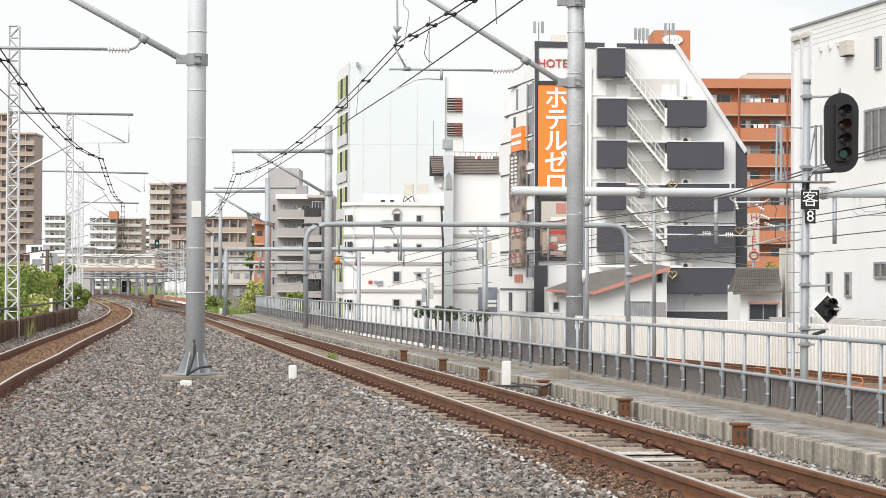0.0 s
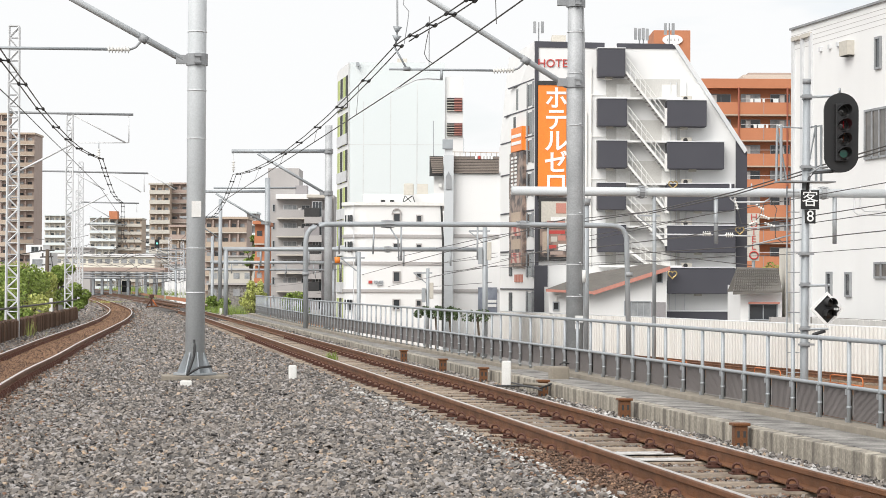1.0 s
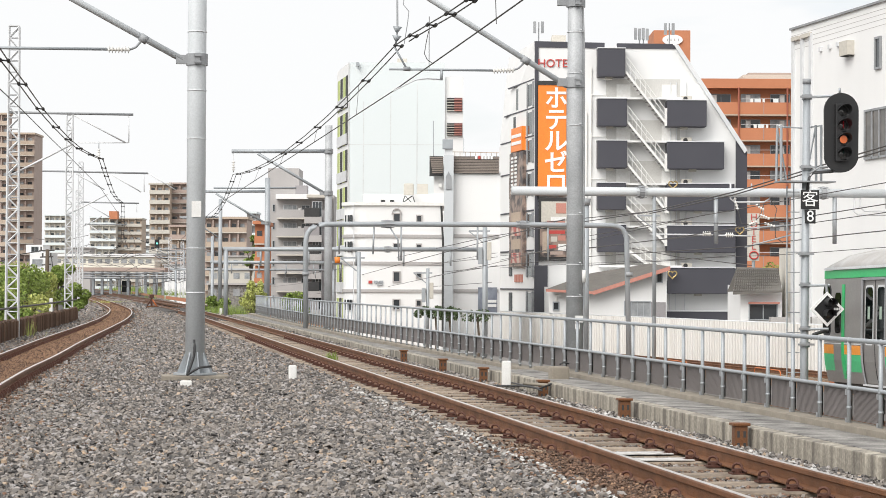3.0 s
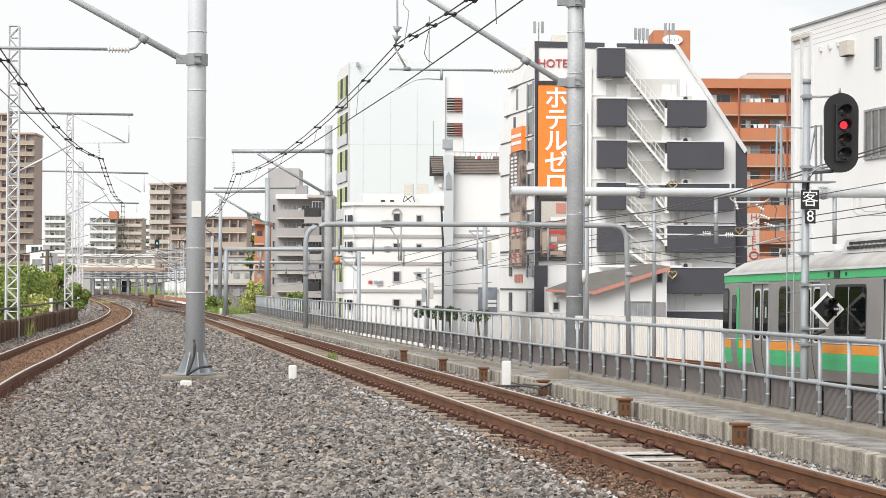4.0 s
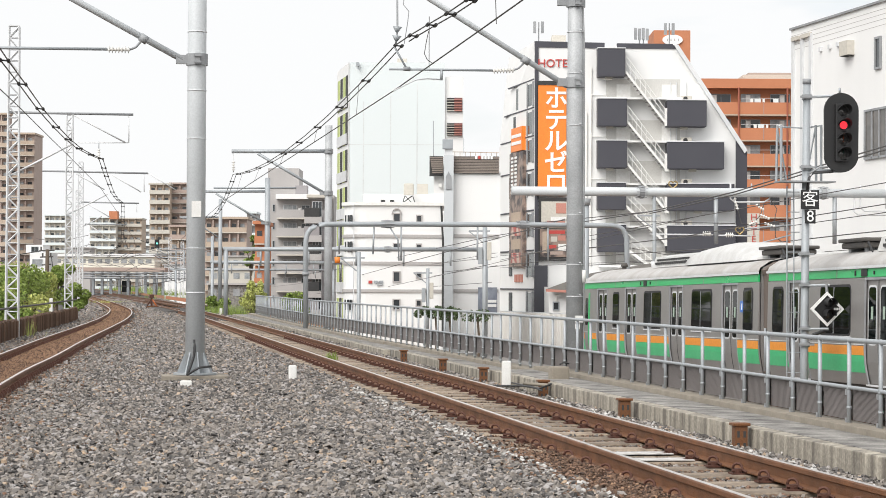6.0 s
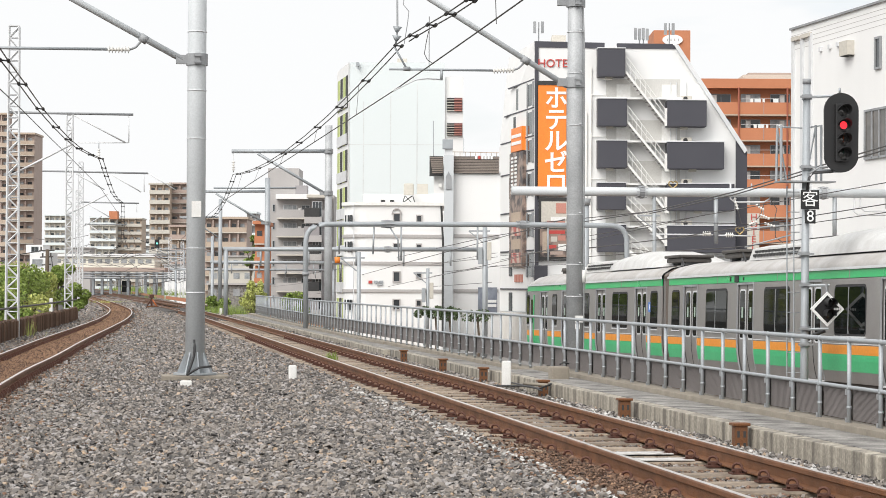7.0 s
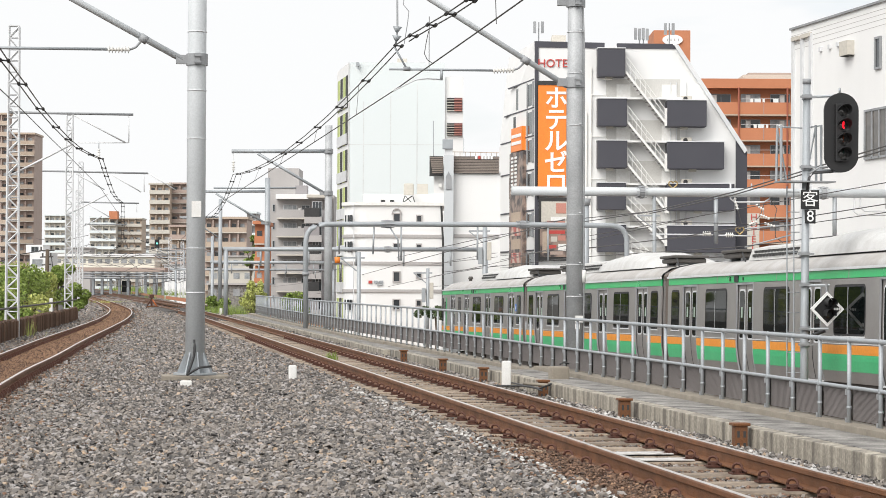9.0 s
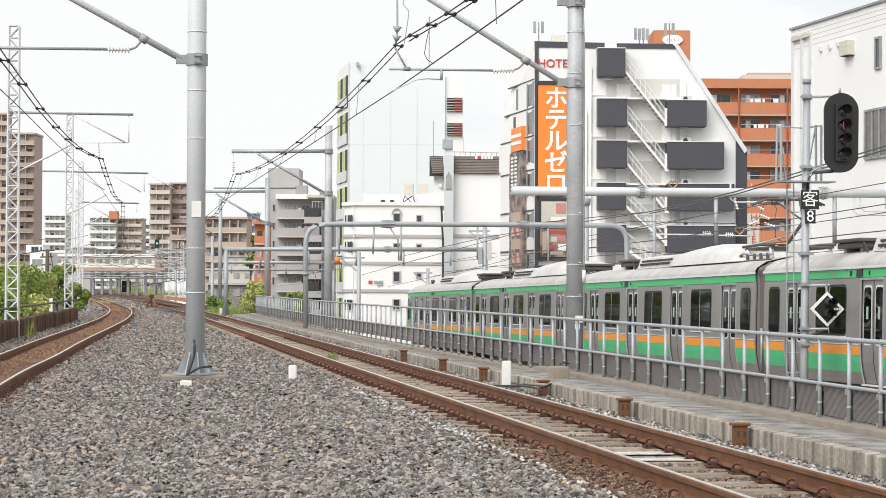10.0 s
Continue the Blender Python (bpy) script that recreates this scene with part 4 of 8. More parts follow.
def round_pole(x, y, z0, z1, r, m, label, bands=(), seg=24):
    p = thing("catenary_pole", (x, y, z0), label, "catenary pole", "overhead line poles")
    tube("shaft", [(0, 0, 0), (0, 0, (z1 - z0) * 0.5), (0, 0, z1 - z0)], r, m, p, seg=seg, r2=r * 0.94)
    for b in bands:
        tube("band", [(0, 0, b - z0 - 0.006), (0, 0, b - z0 + 0.006)], r + 0.004, M_STEEL_LT, p, "thin strap", seg=20)
    return p


def rel(p, o):
    return Vector(p) - Vector(o.location)


# pole between the tracks, on a concrete footing
PL = (1.44, 36.60, -0.01)
pole_l = round_pole(PL[0], PL[1], -0.02, 9.5, 0.152, M_POLE, "thick grey steel catenary pole between the two tracks", [5.39, 4.46, 3.70, 1.97, 1.27])
for k in range(8):
    bm = bmesh.new()
    a = k * math.tau / 8 + 0.2
    c, s = math.cos(a), math.sin(a)
    vs = [bm.verts.new(v) for v in ((c * 0.14 - s * 0.008, s * 0.14 + c * 0.008, 0.0), (c * 0.3 - s * 0.008, s * 0.3 + c * 0.008, 0.0), (c * 0.15 - s * 0.008, s * 0.15 + c * 0.008, 0.36),
                                    (c * 0.14 + s * 0.008, s * 0.14 - c * 0.008, 0.0), (c * 0.3 + s * 0.008, s * 0.3 - c * 0.008, 0.0), (c * 0.15 + s * 0.008, s * 0.15 - c * 0.008, 0.36))]
    for f in ((0, 1, 2), (5, 4, 3), (0, 3, 4, 1), (1, 4, 5, 2), (2, 5, 3, 0)):
        bm.faces.new([vs[i] for i in f])
    part("gusset", bm, M_STEEL, pole_l)
bm = bmesh.new()
add_tube(bm, [(0, 0, 0.0), (0, 0, 0.03)], 0.34, 20)
part("base_plate", bm, M_STEEL, pole_l, "welded round base plate")
box("footing", -0.52, 0.5, -0.36, 0.4, -0.25, -0.006, M_CONC_PALE, pole_l, "square concrete footing", bevel=0.02)
clamp(pole_l, 4.95 + 0.02, 0.15)
box("number_plate", -0.075, 0.075, -0.165, -0.155, 2.46 + 0.02, 2.71 + 0.02, M_WHITE_PAINT, pole_l, "small white plate")
Y0 = PL[1]
a, b = Vector((1.21, 36.60, 4.95)), Vector((-0.67, 36.60, 5.96))
d = (b - a) * 2.2
tube("brace", [rel(a, pole_l), rel(a + d, pole_l)], 0.052, M_POLE, pole_l, "slanting steel tube brace", seg=12)
arm_a, arm_b = Vector((0.04, 36.60, 5.09)), Vector((-2.91, 36.60, 5.07))
tube("cantilever", [rel(arm_a, pole_l), rel(arm_b, pole_l)], 0.024, M_STEEL, pole_l, "thin horizontal steel arm", seg=10)
insulator(pole_l, rel((0.04, 36.60, 5.09), pole_l), rel((0.39, 36.60, 5.09), pole_l), 7, 0.062)
tube("hanger", [rel((0.39, 36.60, 5.09), pole_l), rel((0.48, 36.60, 5.13), pole_l), rel((0.60, 36.60, 5.27), pole_l)], 0.018, M_STEEL_DK, pole_l)
tube("brace_collar", [rel((0.55, 36.60, 5.30), pole_l), rel((0.66, 36.60, 5.23), pole_l)], 0.068, M_STEEL_DK, pole_l, seg=12)
# black cables at its foot
cb = thing("foot_cable", (PL[0], PL[1] - 0.35, 0.0), "black earthing cable curling out of the pole footing", "cable")
tube("cable", [rel(p, cb) for p in ((1.41, 36.25, 0.53), (1.42, 36.20, 0.45), (1.41, 36.20, 0.29), (1.36, 36.20, 0.13), (1.30, 36.10, -0.01))], 0.02, M_CABLE, cb)
tube("cable", [rel(p, cb) for p in ((1.30, 36.10, -0.01), (1.40, 36.10, 0.06), (1.50, 36.10, 0.11), (1.68, 36.10, 0.13))], 0.018, M_CABLE, cb)

# poles on the fence side
PR = []
for yy, px_x, m, r, top in ((40.4, (8.32, 40.40, 2.48), M_POLE_OLD, 0.15, 9.0), (86.0, (8.31, 86.00, 3.62), M_POLE_OLD, 0.145, 7.38),
                            (121.0, (8.49, 121.00, 4.49), M_STEEL, 0.145, 7.01), (166.0, (8.28, 166.00, 5.61), M_STEEL, 0.14, 7.54), (205.0, (9.54, 205.00, 5.10), M_STEEL, 0.15, 5.69)):
    PR.append(round_pole(px_x[0], yy, -0.3, top, r, m, "grey steel catenary pole standing behind the fence", seg=20))
p0 = PR[0]
box("foot_block", -0.2, 0.2, -0.25, 0.25, -0.1, 0.3, M_CONC_PALE, p0, bevel=0.02)
clamp(p0, 5.04 + 0.3, 0.15)
clamp(p0, 6.48 + 0.3, 0.15)
for zz in (5.94, 5.20, 4.27, 2.68, 1.79, 1.22):
    tube("strap", [(0, 0, zz + 0.295), (0, 0, zz + 0.305)], 0.156, M_STEEL_LT, p0, "thin strap", seg=16)
    tube("stud", [(0.06, -0.12, zz + 0.33), (0.06, -0.2, zz + 0.33)], 0.012, M_STEEL_LT, p0, seg=6)
tube("conduit", [(0.15, -0.07, 0.4), (0.155, -0.07, 2.0), (0.14, -0.09, 6.0), (0.05, -0.16, 8.0)], 0.014, M_STEEL_DK, p0, "thin green-grey conduit", seg=6)
tube("junction_box", [(0.15, -0.08, 1.47 + 0.3), (0.15, -0.08, 1.69 + 0.3)], 0.04, M_WHITE_PAINT, p0, seg=8)
box("notice_plate", -0.02, 0.12, -0.175, -0.162, 0.76 + 0.3, 0.88 + 0.3, M_WHITE_PAINT, p0, "small white notice")
box("notice_plate", -0.02, 0.06, -0.172, -0.16, 0.64 + 0.3, 0.74 + 0.3, M_WHITE_PAINT, p0)
def on(o, *pts):
    return [rel(p, o) for p in pts]


tube("brace", on(p0, (8.16, 40.40, 4.98), (5.58, 40.40, 6.54), (3.66, 40.40, 7.69)), 0.05, M_POLE, p0, "slanting steel tube brace", seg=12)
tube("cantilever", on(p0, (4.97, 40.40, 5.22), (6.82, 40.40, 5.23)), 0.022, M_STEEL, p0, "thin horizontal steel arm", seg=10)
insulator(p0, rel((6.82, 40.40, 5.23), p0), rel((7.21, 40.40, 5.25), p0), 7, 0.06)
tube("hanger", on(p0, (7.21, 40.40, 5.25), (7.29, 40.40, 5.28), (7.42, 40.40, 5.42)), 0.018, M_STEEL_DK, p0)
tube("brace_collar", on(p0, (7.35, 40.40, 5.46), (7.48, 40.40, 5.38)), 0.066, M_STEEL_DK, p0, seg=12)
tube("stay", on(p0, (5.05, 40.40, 5.63), (5.28, 40.40, 5.23)), 0.018, M_STEEL, p0)
tube("arm_collar", on(p0, (5.22, 40.40, 5.23), (5.34, 40.40, 5.23)), 0.04, M_STEEL_DK, p0)
tube("drop_bracket", on(p0, (5.90, 40.40, 5.24), (5.90, 40.40, 5.04)), 0.025, M_STEEL, p0)
tube("steady_arm", on(p0, (5.88, 40.40, 5.05), (5.58, 40.00, 5.03), (5.35, 39.80, 4.98), (5.10, 39.60, 4.85), (4.94, 39.50, 4.76)), 0.013, M_STEEL_LT, p0, "bent pale steady arm")
tube("suspension", on(p0, (5.10, 40.40, 6.75), (5.11, 40.40, 5.91), (5.08, 40.40, 5.65)), 0.018, M_STEEL_DK, p0)
for q0, q1 in (((5.11, 40.40, 5.97), (5.10, 40.40, 5.87)), ((5.10, 40.40, 5.81), (5.09, 40.40, 5.71))):
    tube("disc_insulator", on(p0, q0, q1), 0.085, M_STEEL, p0, "grey disc insulator", seg=14, r2=0.02)

# brackets of the poles further along
for o, yy, pts in ((PR[1], 86.0, (((4.69, 86.00, 6.36), (8.19, 86.00, 6.41)), ((5.66, 86.00, 6.29), (8.20, 86.00, 4.82)))),
                   (PR[2], 121.0, (((5.26, 121.00, 6.26), (8.36, 121.00, 6.30)), ((5.79, 121.00, 6.15), (8.37, 121.00, 4.64)), ((5.67, 121.00, 6.45), (9.99, 121.00, 6.49)))),
                   (PR[3], 166.0, (((5.38, 166.00, 6.19), (8.12, 166.00, 6.22)), ((6.26, 166.00, 6.00), (8.13, 166.00, 4.80))))):
    for i, (q0, q1) in enumerate(pts):
        tube("bracket_arm" if i == 0 else "bracket_strut", on(o, q0, q1), 0.075 if i == 0 else 0.055, M_STEEL, o, "round steel bracket tube", seg=10)
clamp(PR[1], 6.41 + 0.3, 0.145)
clamp(PR[1], 4.84 + 0.3, 0.145)
clamp(PR[2], 4.64 + 0.3, 0.145)
tube("suspension", on(PR[1], (4.75, 86.00, 6.36), (4.76, 86.00, 5.58)), 0.02, M_STEEL_LT, PR[1])
insulator(PR[1], rel((4.76, 86.00, 6.00), PR[1]), rel((4.76, 86.00, 5.63), PR[1]), 4, 0.07)


# lattice masts along the curve
def lattice_mast(x, y, z1, w, arm):
    o = thing("lattice_mast", (x, y, -0.35), "pale galvanised lattice mast with bracket arm", "lattice mast", "lattice masts")
    h = z1 + 0.35
    for sx in (-1, 1):
        for sy in (-1, 1):
            bm = bmesh.new()
            r0, r1 = w * 0.5, w * 0.4
            add_tube(bm, [(sx * r0, sy * r0, 0), (sx * r1, sy * r1, h)], 0.03, 4)
            part("leg", bm, M_STEEL_LT, o)
    bm = bmesh.new()
    n = int(h / 0.32)
    for i in range(n):
        za, zb = h * i / n, h * (i + 1) / n
        ra, rb = w * (0.5 - 0.1 * i / n), w * (0.5 - 0.1 * (i + 1) / n)
        s = 1 if i % 2 else -1
        for sy in (-1, 1):
            add_tube(bm, [(-s * ra, sy * ra, za), (s * rb, sy * rb, zb)], 0.021, 4)
            add_tube(bm, [(-ra, sy * ra, za), (ra, sy * ra, za)], 0.014, 4)
            add_tube(bm, [(sy * ra, -s * ra, za), (sy * rb, s * rb, zb)], 0.021, 4)
    tagged(part("lacing", bm, M_STEEL_LT, o), "zigzag lacing bars", kind="stuff")
    box("cap", -w * 0.42, w * 0.42, -w * 0.42, w * 0.42, h, h + 0.03, M_STEEL_LT, o)
    for i, (q, r) in enumerate(arm):
        tube("bracket_arm", on(o, *q), r, M_STEEL_DK if i == 0 else M_STEEL_LT, o, "thin bracket arm")
    return o


mast1 = (-2.53, 66.00, 1.43)
lattice_mast(mast1[0], 66.0, 8.64, 0.35, [(((-2.69, 66.00, 6.22), (0.81, 66.00, 6.21)), 0.035), (((-0.91, 66.00, 6.20), (0.60, 66.00, 5.41)), 0.022), (((0.68, 66.00, 6.21), (0.69, 66.00, 5.41)), 0.015),
             (((-0.86, 66.00, 5.39), (0.69, 66.00, 5.41)), 0.015), (((-2.64, 66.00, 4.42), (-0.86, 66.00, 5.37)), 0.03), (((-0.91, 66.00, 6.20), (-0.91, 66.00, 5.39)), 0.015)])
mast2 = (-1.52, 104.00, 2.72)
lattice_mast(mast2[0], 104.0, 8.89, 0.34, [(((-2.71, 104.00, 6.41), (1.95, 104.00, 6.36)), 0.04), (((-1.22, 104.00, 6.30), (0.03, 104.00, 5.61)), 0.025), (((1.95, 104.00, 6.36), (3.16, 104.00, 5.64)), 0.025),
             (((0.35, 104.00, 6.27), (1.65, 104.00, 5.52)), 0.025), (((1.77, 104.00, 6.33), (1.78, 104.00, 5.53)), 0.018), (((-1.63, 104.00, 4.46), (0.16, 104.00, 5.41)), 0.03)])
mast3 = (-1.42, 145.00, 3.25)
lattice_mast(mast3[0], 145.0, 8.96, 0.34, [(((-1.38, 145.00, 6.48), (2.17, 145.00, 6.44)), 0.045), (((-0.96, 145.00, 6.34), (0.40, 145.00, 5.55)), 0.03), (((2.03, 145.00, 6.44), (2.04, 145.00, 5.88)), 0.02), (((-1.33, 145.00, 4.93), (-0.12, 145.00, 5.61)), 0.03)])
mast4 = (-2.09, 190.00, 3.82)
lattice_mast(mast4[0], 190.0, 8.98, 0.4, [(((-1.52, 190.00, 6.26), (1.90, 190.00, 6.25)), 0.05), (((-1.06, 190.00, 6.13), (0.31, 190.00, 5.22)), 0.03)])


# ---- tubular portal beams across the lower tracks ----
def curve_corner(a, b, c, r, n=6):
    """Points of a rounded corner at b."""
    a, b, c = Vector(a), Vector(b), Vector(c)
    u, v = (a - b).normalized(), (c - b).normalized()
    p, q = b + u * r, b + v * r
    return [p.lerp(b, t).lerp(b.lerp(q, t), t) for t in [k / n for k in range(n + 1)]]


def flange(bm, p, r):
    add_tube(bm, [Vector(p) + Vector((-0.1, 0, 0)), Vector(p) + Vector((-0.03, 0, 0)), Vector(p) + Vector((0.03, 0, 0)), Vector(p) + Vector((0.1, 0, 0))], r * 1.25, 14)
    for k in range(8):
        a = k * math.tau / 8
        c, s = math.cos(a) * r * 1.35, math.sin(a) * r * 1.35
        add_tube(bm, [Vector(p) + Vector((-0.22, c * 0.8, s * 0.8)), Vector(p) + Vector((0, c, s)), Vector(p) + Vector((0.22, c * 0.8, s * 0.8))], 0.012, 4)


b1 = (18.56, 88.00, 4.97)
portal1 = thing("portal_gantry", (b1[0], 88.0, low(88)), "thick tubular steel portal beam over the lower tracks", "gantry", "portal gantries")
tube("beam", on(portal1, (15.63, 88.00, 5.09), (20.65, 88.00, 5.10), (33.79, 88.00, 5.15)), 0.175, M_POLE, portal1, "thick round steel beam", seg=16)
bm = bmesh.new()
for q in ((20.76, 88.00, 5.10), (28.12, 88.00, 5.14)):
    flange(bm, rel(q, portal1), 0.19)
part("flange", bm, M_STEEL_DK, portal1, "bolted beam joint")
tube("column", [(0, 0, 0), (0, 0, 4.82 - low(88))], 0.13, M_STEEL, portal1, "round steel column", seg=14)
tube("column_head", [(0, 0, 4.56 - low(88)), (0, 0, 4.82 - low(88))], 0.17, M_STEEL_DK, portal1, seg=12, r2=0.2)
tube("column", on(portal1, (32.62, 88.00, 5.12), (32.63, 88.00, -2.18)), 0.13, M_STEEL, portal1, "round steel column", seg=14)
for q0, q1, r in (((23.76, 88.00, 5.02), (23.77, 88.00, 3.09), 0.085), ((28.59, 88.00, 5.08), (28.59, 88.00, 3.13), 0.085), ((21.28, 88.00, 5.00), (21.30, 88.00, 0.25), 0.07), ((25.20, 88.00, 5.04), (25.20, 88.00, 5.48), 0.03)):
    tube("drop_tube", on(portal1, q0, q1), r, M_STEEL, portal1, "vertical drop tube", seg=10)
for qs in (((24.35, 88.00, 5.47), (24.35, 88.00, 4.87), (24.51, 88.00, 4.74), (25.70, 88.00, 4.75), (25.93, 88.00, 4.89), (25.93, 88.00, 5.27)),
           ((29.40, 88.00, 5.31), (29.40, 88.00, 4.41), (29.54, 88.00, 4.30), (31.45, 88.00, 4.28)), ((29.65, 88.00, 5.47), (29.65, 88.00, 4.57), (29.82, 88.00, 4.44), (31.45, 88.00, 4.41)),
           ((30.70, 88.00, 5.55), (30.70, 88.00, 4.54))):
    tube("cable_loop", on(portal1, *qs), 0.035, M_STEEL_LT, portal1, "pale bent cable pipe")
for q0, q1, q2 in (((21.11, 88.00, 3.45), (23.65, 88.00, 3.45), (23.42, 88.00, 3.45)), ((23.83, 88.00, 3.43), (25.20, 88.00, 3.42), (24.20, 88.00, 3.41))):
    tube("steady_arm", on(portal1, q0, q1), 0.03, M_STEEL_LT, portal1)
insulator(portal1, rel((23.22, 88.00, 3.49), portal1), rel((23.56, 88.00, 3.49), portal1), 4, 0.1)
insulator(portal1, rel((24.15, 88.00, 3.45), portal1), rel((24.47, 88.00, 3.45), portal1), 4, 0.1)

for k, (q0, q1) in enumerate((((25.38, 88.00, 4.66), (25.71, 88.00, 4.44)), ((25.55, 88.00, 4.26), (25.94, 88.00, 4.09)), ((25.71, 88.00, 3.93), (26.17, 88.00, 3.78)), ((25.09, 88.00, 3.86), (25.43, 88.00, 4.00)), ((24.51, 88.00, 4.92), (24.65, 88.00, 4.43)))):
    insulator(portal1, rel(q0, portal1), rel(q1, portal1), 4, 0.07)
for qs in (((25.89, 88.00, 4.98), (26.23, 88.00, 4.49), (26.12, 88.00, 4.00), (25.71, 88.00, 3.91)), ((25.71, 88.00, 4.71), (25.57, 88.00, 4.26), (25.20, 88.00, 3.82)), ((26.17, 88.00, 3.78), (26.17, 88.00, 3.38), (26.49, 88.00, 3.16)),
           ((24.65, 88.00, 4.43), (24.79, 88.00, 3.90), (25.11, 88.00, 3.86))):
    tube("jumper", on(portal1, *qs), 0.02, M_WIRE, portal1, "dark looped jumper cable", seg=5)
tube("cross_bar", on(portal1, (24.93, 88.00, 3.70), (26.81, 88.00, 3.87)), 0.03, M_STEEL, portal1)
tube("cross_bar", on(portal1, (24.93, 88.00, 2.97), (26.81, 88.00, 3.47)), 0.03, M_STEEL, portal1)

b2 = (6.53, 75.00, 0.02)
portal2 = thing("portal_gantry", (b2[0], 75.0, -0.1), "round steel portal frame with curved corners", "gantry", "portal gantries")
c2 = [(6.53, 75.00, -0.02)] + curve_corner((6.52, 75.00, 1.49), (6.51, 75.00, 3.38), (8.34, 75.00, 3.40), 0.65) + [(9.46, 75.00, 3.41), (14.16, 75.00, 3.43)] + curve_corner((15.11, 75.00, 3.44), (17.18, 75.00, 3.42), (17.27, 75.00, 1.54), 0.5) + [(17.32, 75.00, -2.21)]
tube("frame", on(portal2, *c2), 0.085, M_STEEL, portal2, "bent round steel tube", seg=14)
bm = bmesh.new()
flange(bm, rel((9.20, 75.00, 3.41), portal2), 0.095)
flange(bm, rel((13.69, 75.00, 3.43), portal2), 0.095)
part("flange", bm, M_STEEL_DK, portal2, "bolted tube joint")
tube("sleeve", on(portal2, (6.52, 75.00, 1.71), (6.52, 75.00, 1.82)), 0.12, M_STEEL_DK, portal2, seg=14)
tube("sleeve", on(portal2, (17.28, 75.00, 1.73), (17.28, 75.00, 1.88)), 0.13, M_STEEL_DK, portal2, seg=14)
for q0, q1 in (((8.75, 75.00, 3.31), (8.72, 75.00, 2.42)), ((9.65, 75.00, 3.32), (9.65, 75.00, 2.21)), ((12.18, 75.00, 3.34), (12.18, 75.00, 2.26)), ((14.54, 75.00, 3.36), (14.55, 75.00, 2.24)), ((7.60, 75.00, 3.30), (7.61, 75.00, 2.42))):
    tube("drop_tube", on(portal2, q0, q1), 0.03, M_STEEL, portal2, "thin drop tube", seg=8)
tube("stay", on(portal2, (9.27, 75.00, 3.31), (9.54, 75.00, 2.89), (9.58, 75.00, 2.21)), 0.025, M_STEEL, portal2)
tube("lamp_hood", on(portal2, (7.55, 75.00, 2.32), (7.55, 75.00, 2.12)), 0.09, M_ORANGE, portal2, "small orange round marker", seg=12)

for yy, qa, qb, posts, r, lab in ((118.0, (6.04, 118.00, 3.21), (19.67, 118.00, 3.29), ((6.18, 118.00, 3.22), (19.61, 118.00, 3.31)), 0.11, "round steel portal beam further down the line"),
                                  (175.0, (7.98, 175.00, 3.10), (19.48, 175.00, 3.09), ((8.15, 175.00, 3.10), (19.22, 175.00, 3.13)), 0.12, "distant round steel portal beam"),
                                  (250.0, (7.05, 250.00, 3.01), (25.36, 250.00, 3.06), ((7.71, 250.00, 2.96), (24.75, 250.00, 3.06)), 0.11, "distant round steel portal beam")):
    g = thing("portal_gantry", (qa[0], yy, low(yy)), lab, "gantry", "portal gantries")
    tube("beam", on(g, qa, qb), r, M_STEEL, g, seg=12)
    for q in posts:
        tube("column", on(g, q, (q[0], q[1], low(yy) if q[0] > 7.5 else -0.3)), r, M_STEEL, g, seg=12)
    for k in range(5):
        u = Vector(qa).lerp(Vector(qb), 0.14 + 0.18 * k)
        tube("drop_tube", on(g, u, u - Vector((0, 0, 0.85))), 0.05, M_STEEL, g)
    bm = bmesh.new()
    flange(bm, rel(Vector(qa).lerp(Vector(qb), 0.62), g), r * 1.1)
    part("flange", bm, M_STEEL_DK, g)

# ---- wires ----
def wire(pts, r=0.009, label="dark overhead wire along the tracks", sag=0.0, m=M_WIRE):
    w = thing("overhead_wire", pts[0], label, "wire", "overhead wires")
    full = []
    for a, b in zip(pts, pts[1:]):
        a, b = Vector(a), Vector(b)
        for k in range(8):
            t = k / 8
            full.append(a.lerp(b, t) - Vector((0, 0, sag * 4 * t * (1 - t))))
    full.append(Vector(pts[-1]))
    bm = bmesh.new()
    add_tube(bm, [p - Vector(pts[0]) for p in full], r, 6)
    part("strand", bm, m, w)
    return w


def twin_wire(pts, gap, sag):
    """A pair of messenger wires tied by spacers."""
    w = wire(pts, 0.011, "twin messenger wires with clamped spacers", sag)
    bm = bmesh.new()
    full = []
    for a, b in zip(pts, pts[1:]):
        a, b = Vector(a), Vector(b)
        steps = max(2, int((b - a).length / 2.3))
        for k in range(steps):
            t = k / steps
            full.append(a.lerp(b, t) - Vector((0, 0, sag * 4 * t * (1 - t))) - Vector(pts[0]))
    add_tube(bm, [p + Vector((gap, 0, -0.01)) for p in full], 0.011, 6)
    part("strand", bm, M_WIRE, w)
    for p in full[::2]:
        bm = bmesh.new()
        add_tube(bm, [p, p + Vector((gap, 0, -0.01))], 0.014, 6)
        for q in (p, p + Vector((gap, 0, -0.01))):
            add_tube(bm, [q - Vector((0, 0.09, 0)), q + Vector((0, 0.09, 0))], 0.03, 6)
        part("spacer", bm, M_BLACK, w)
    return w


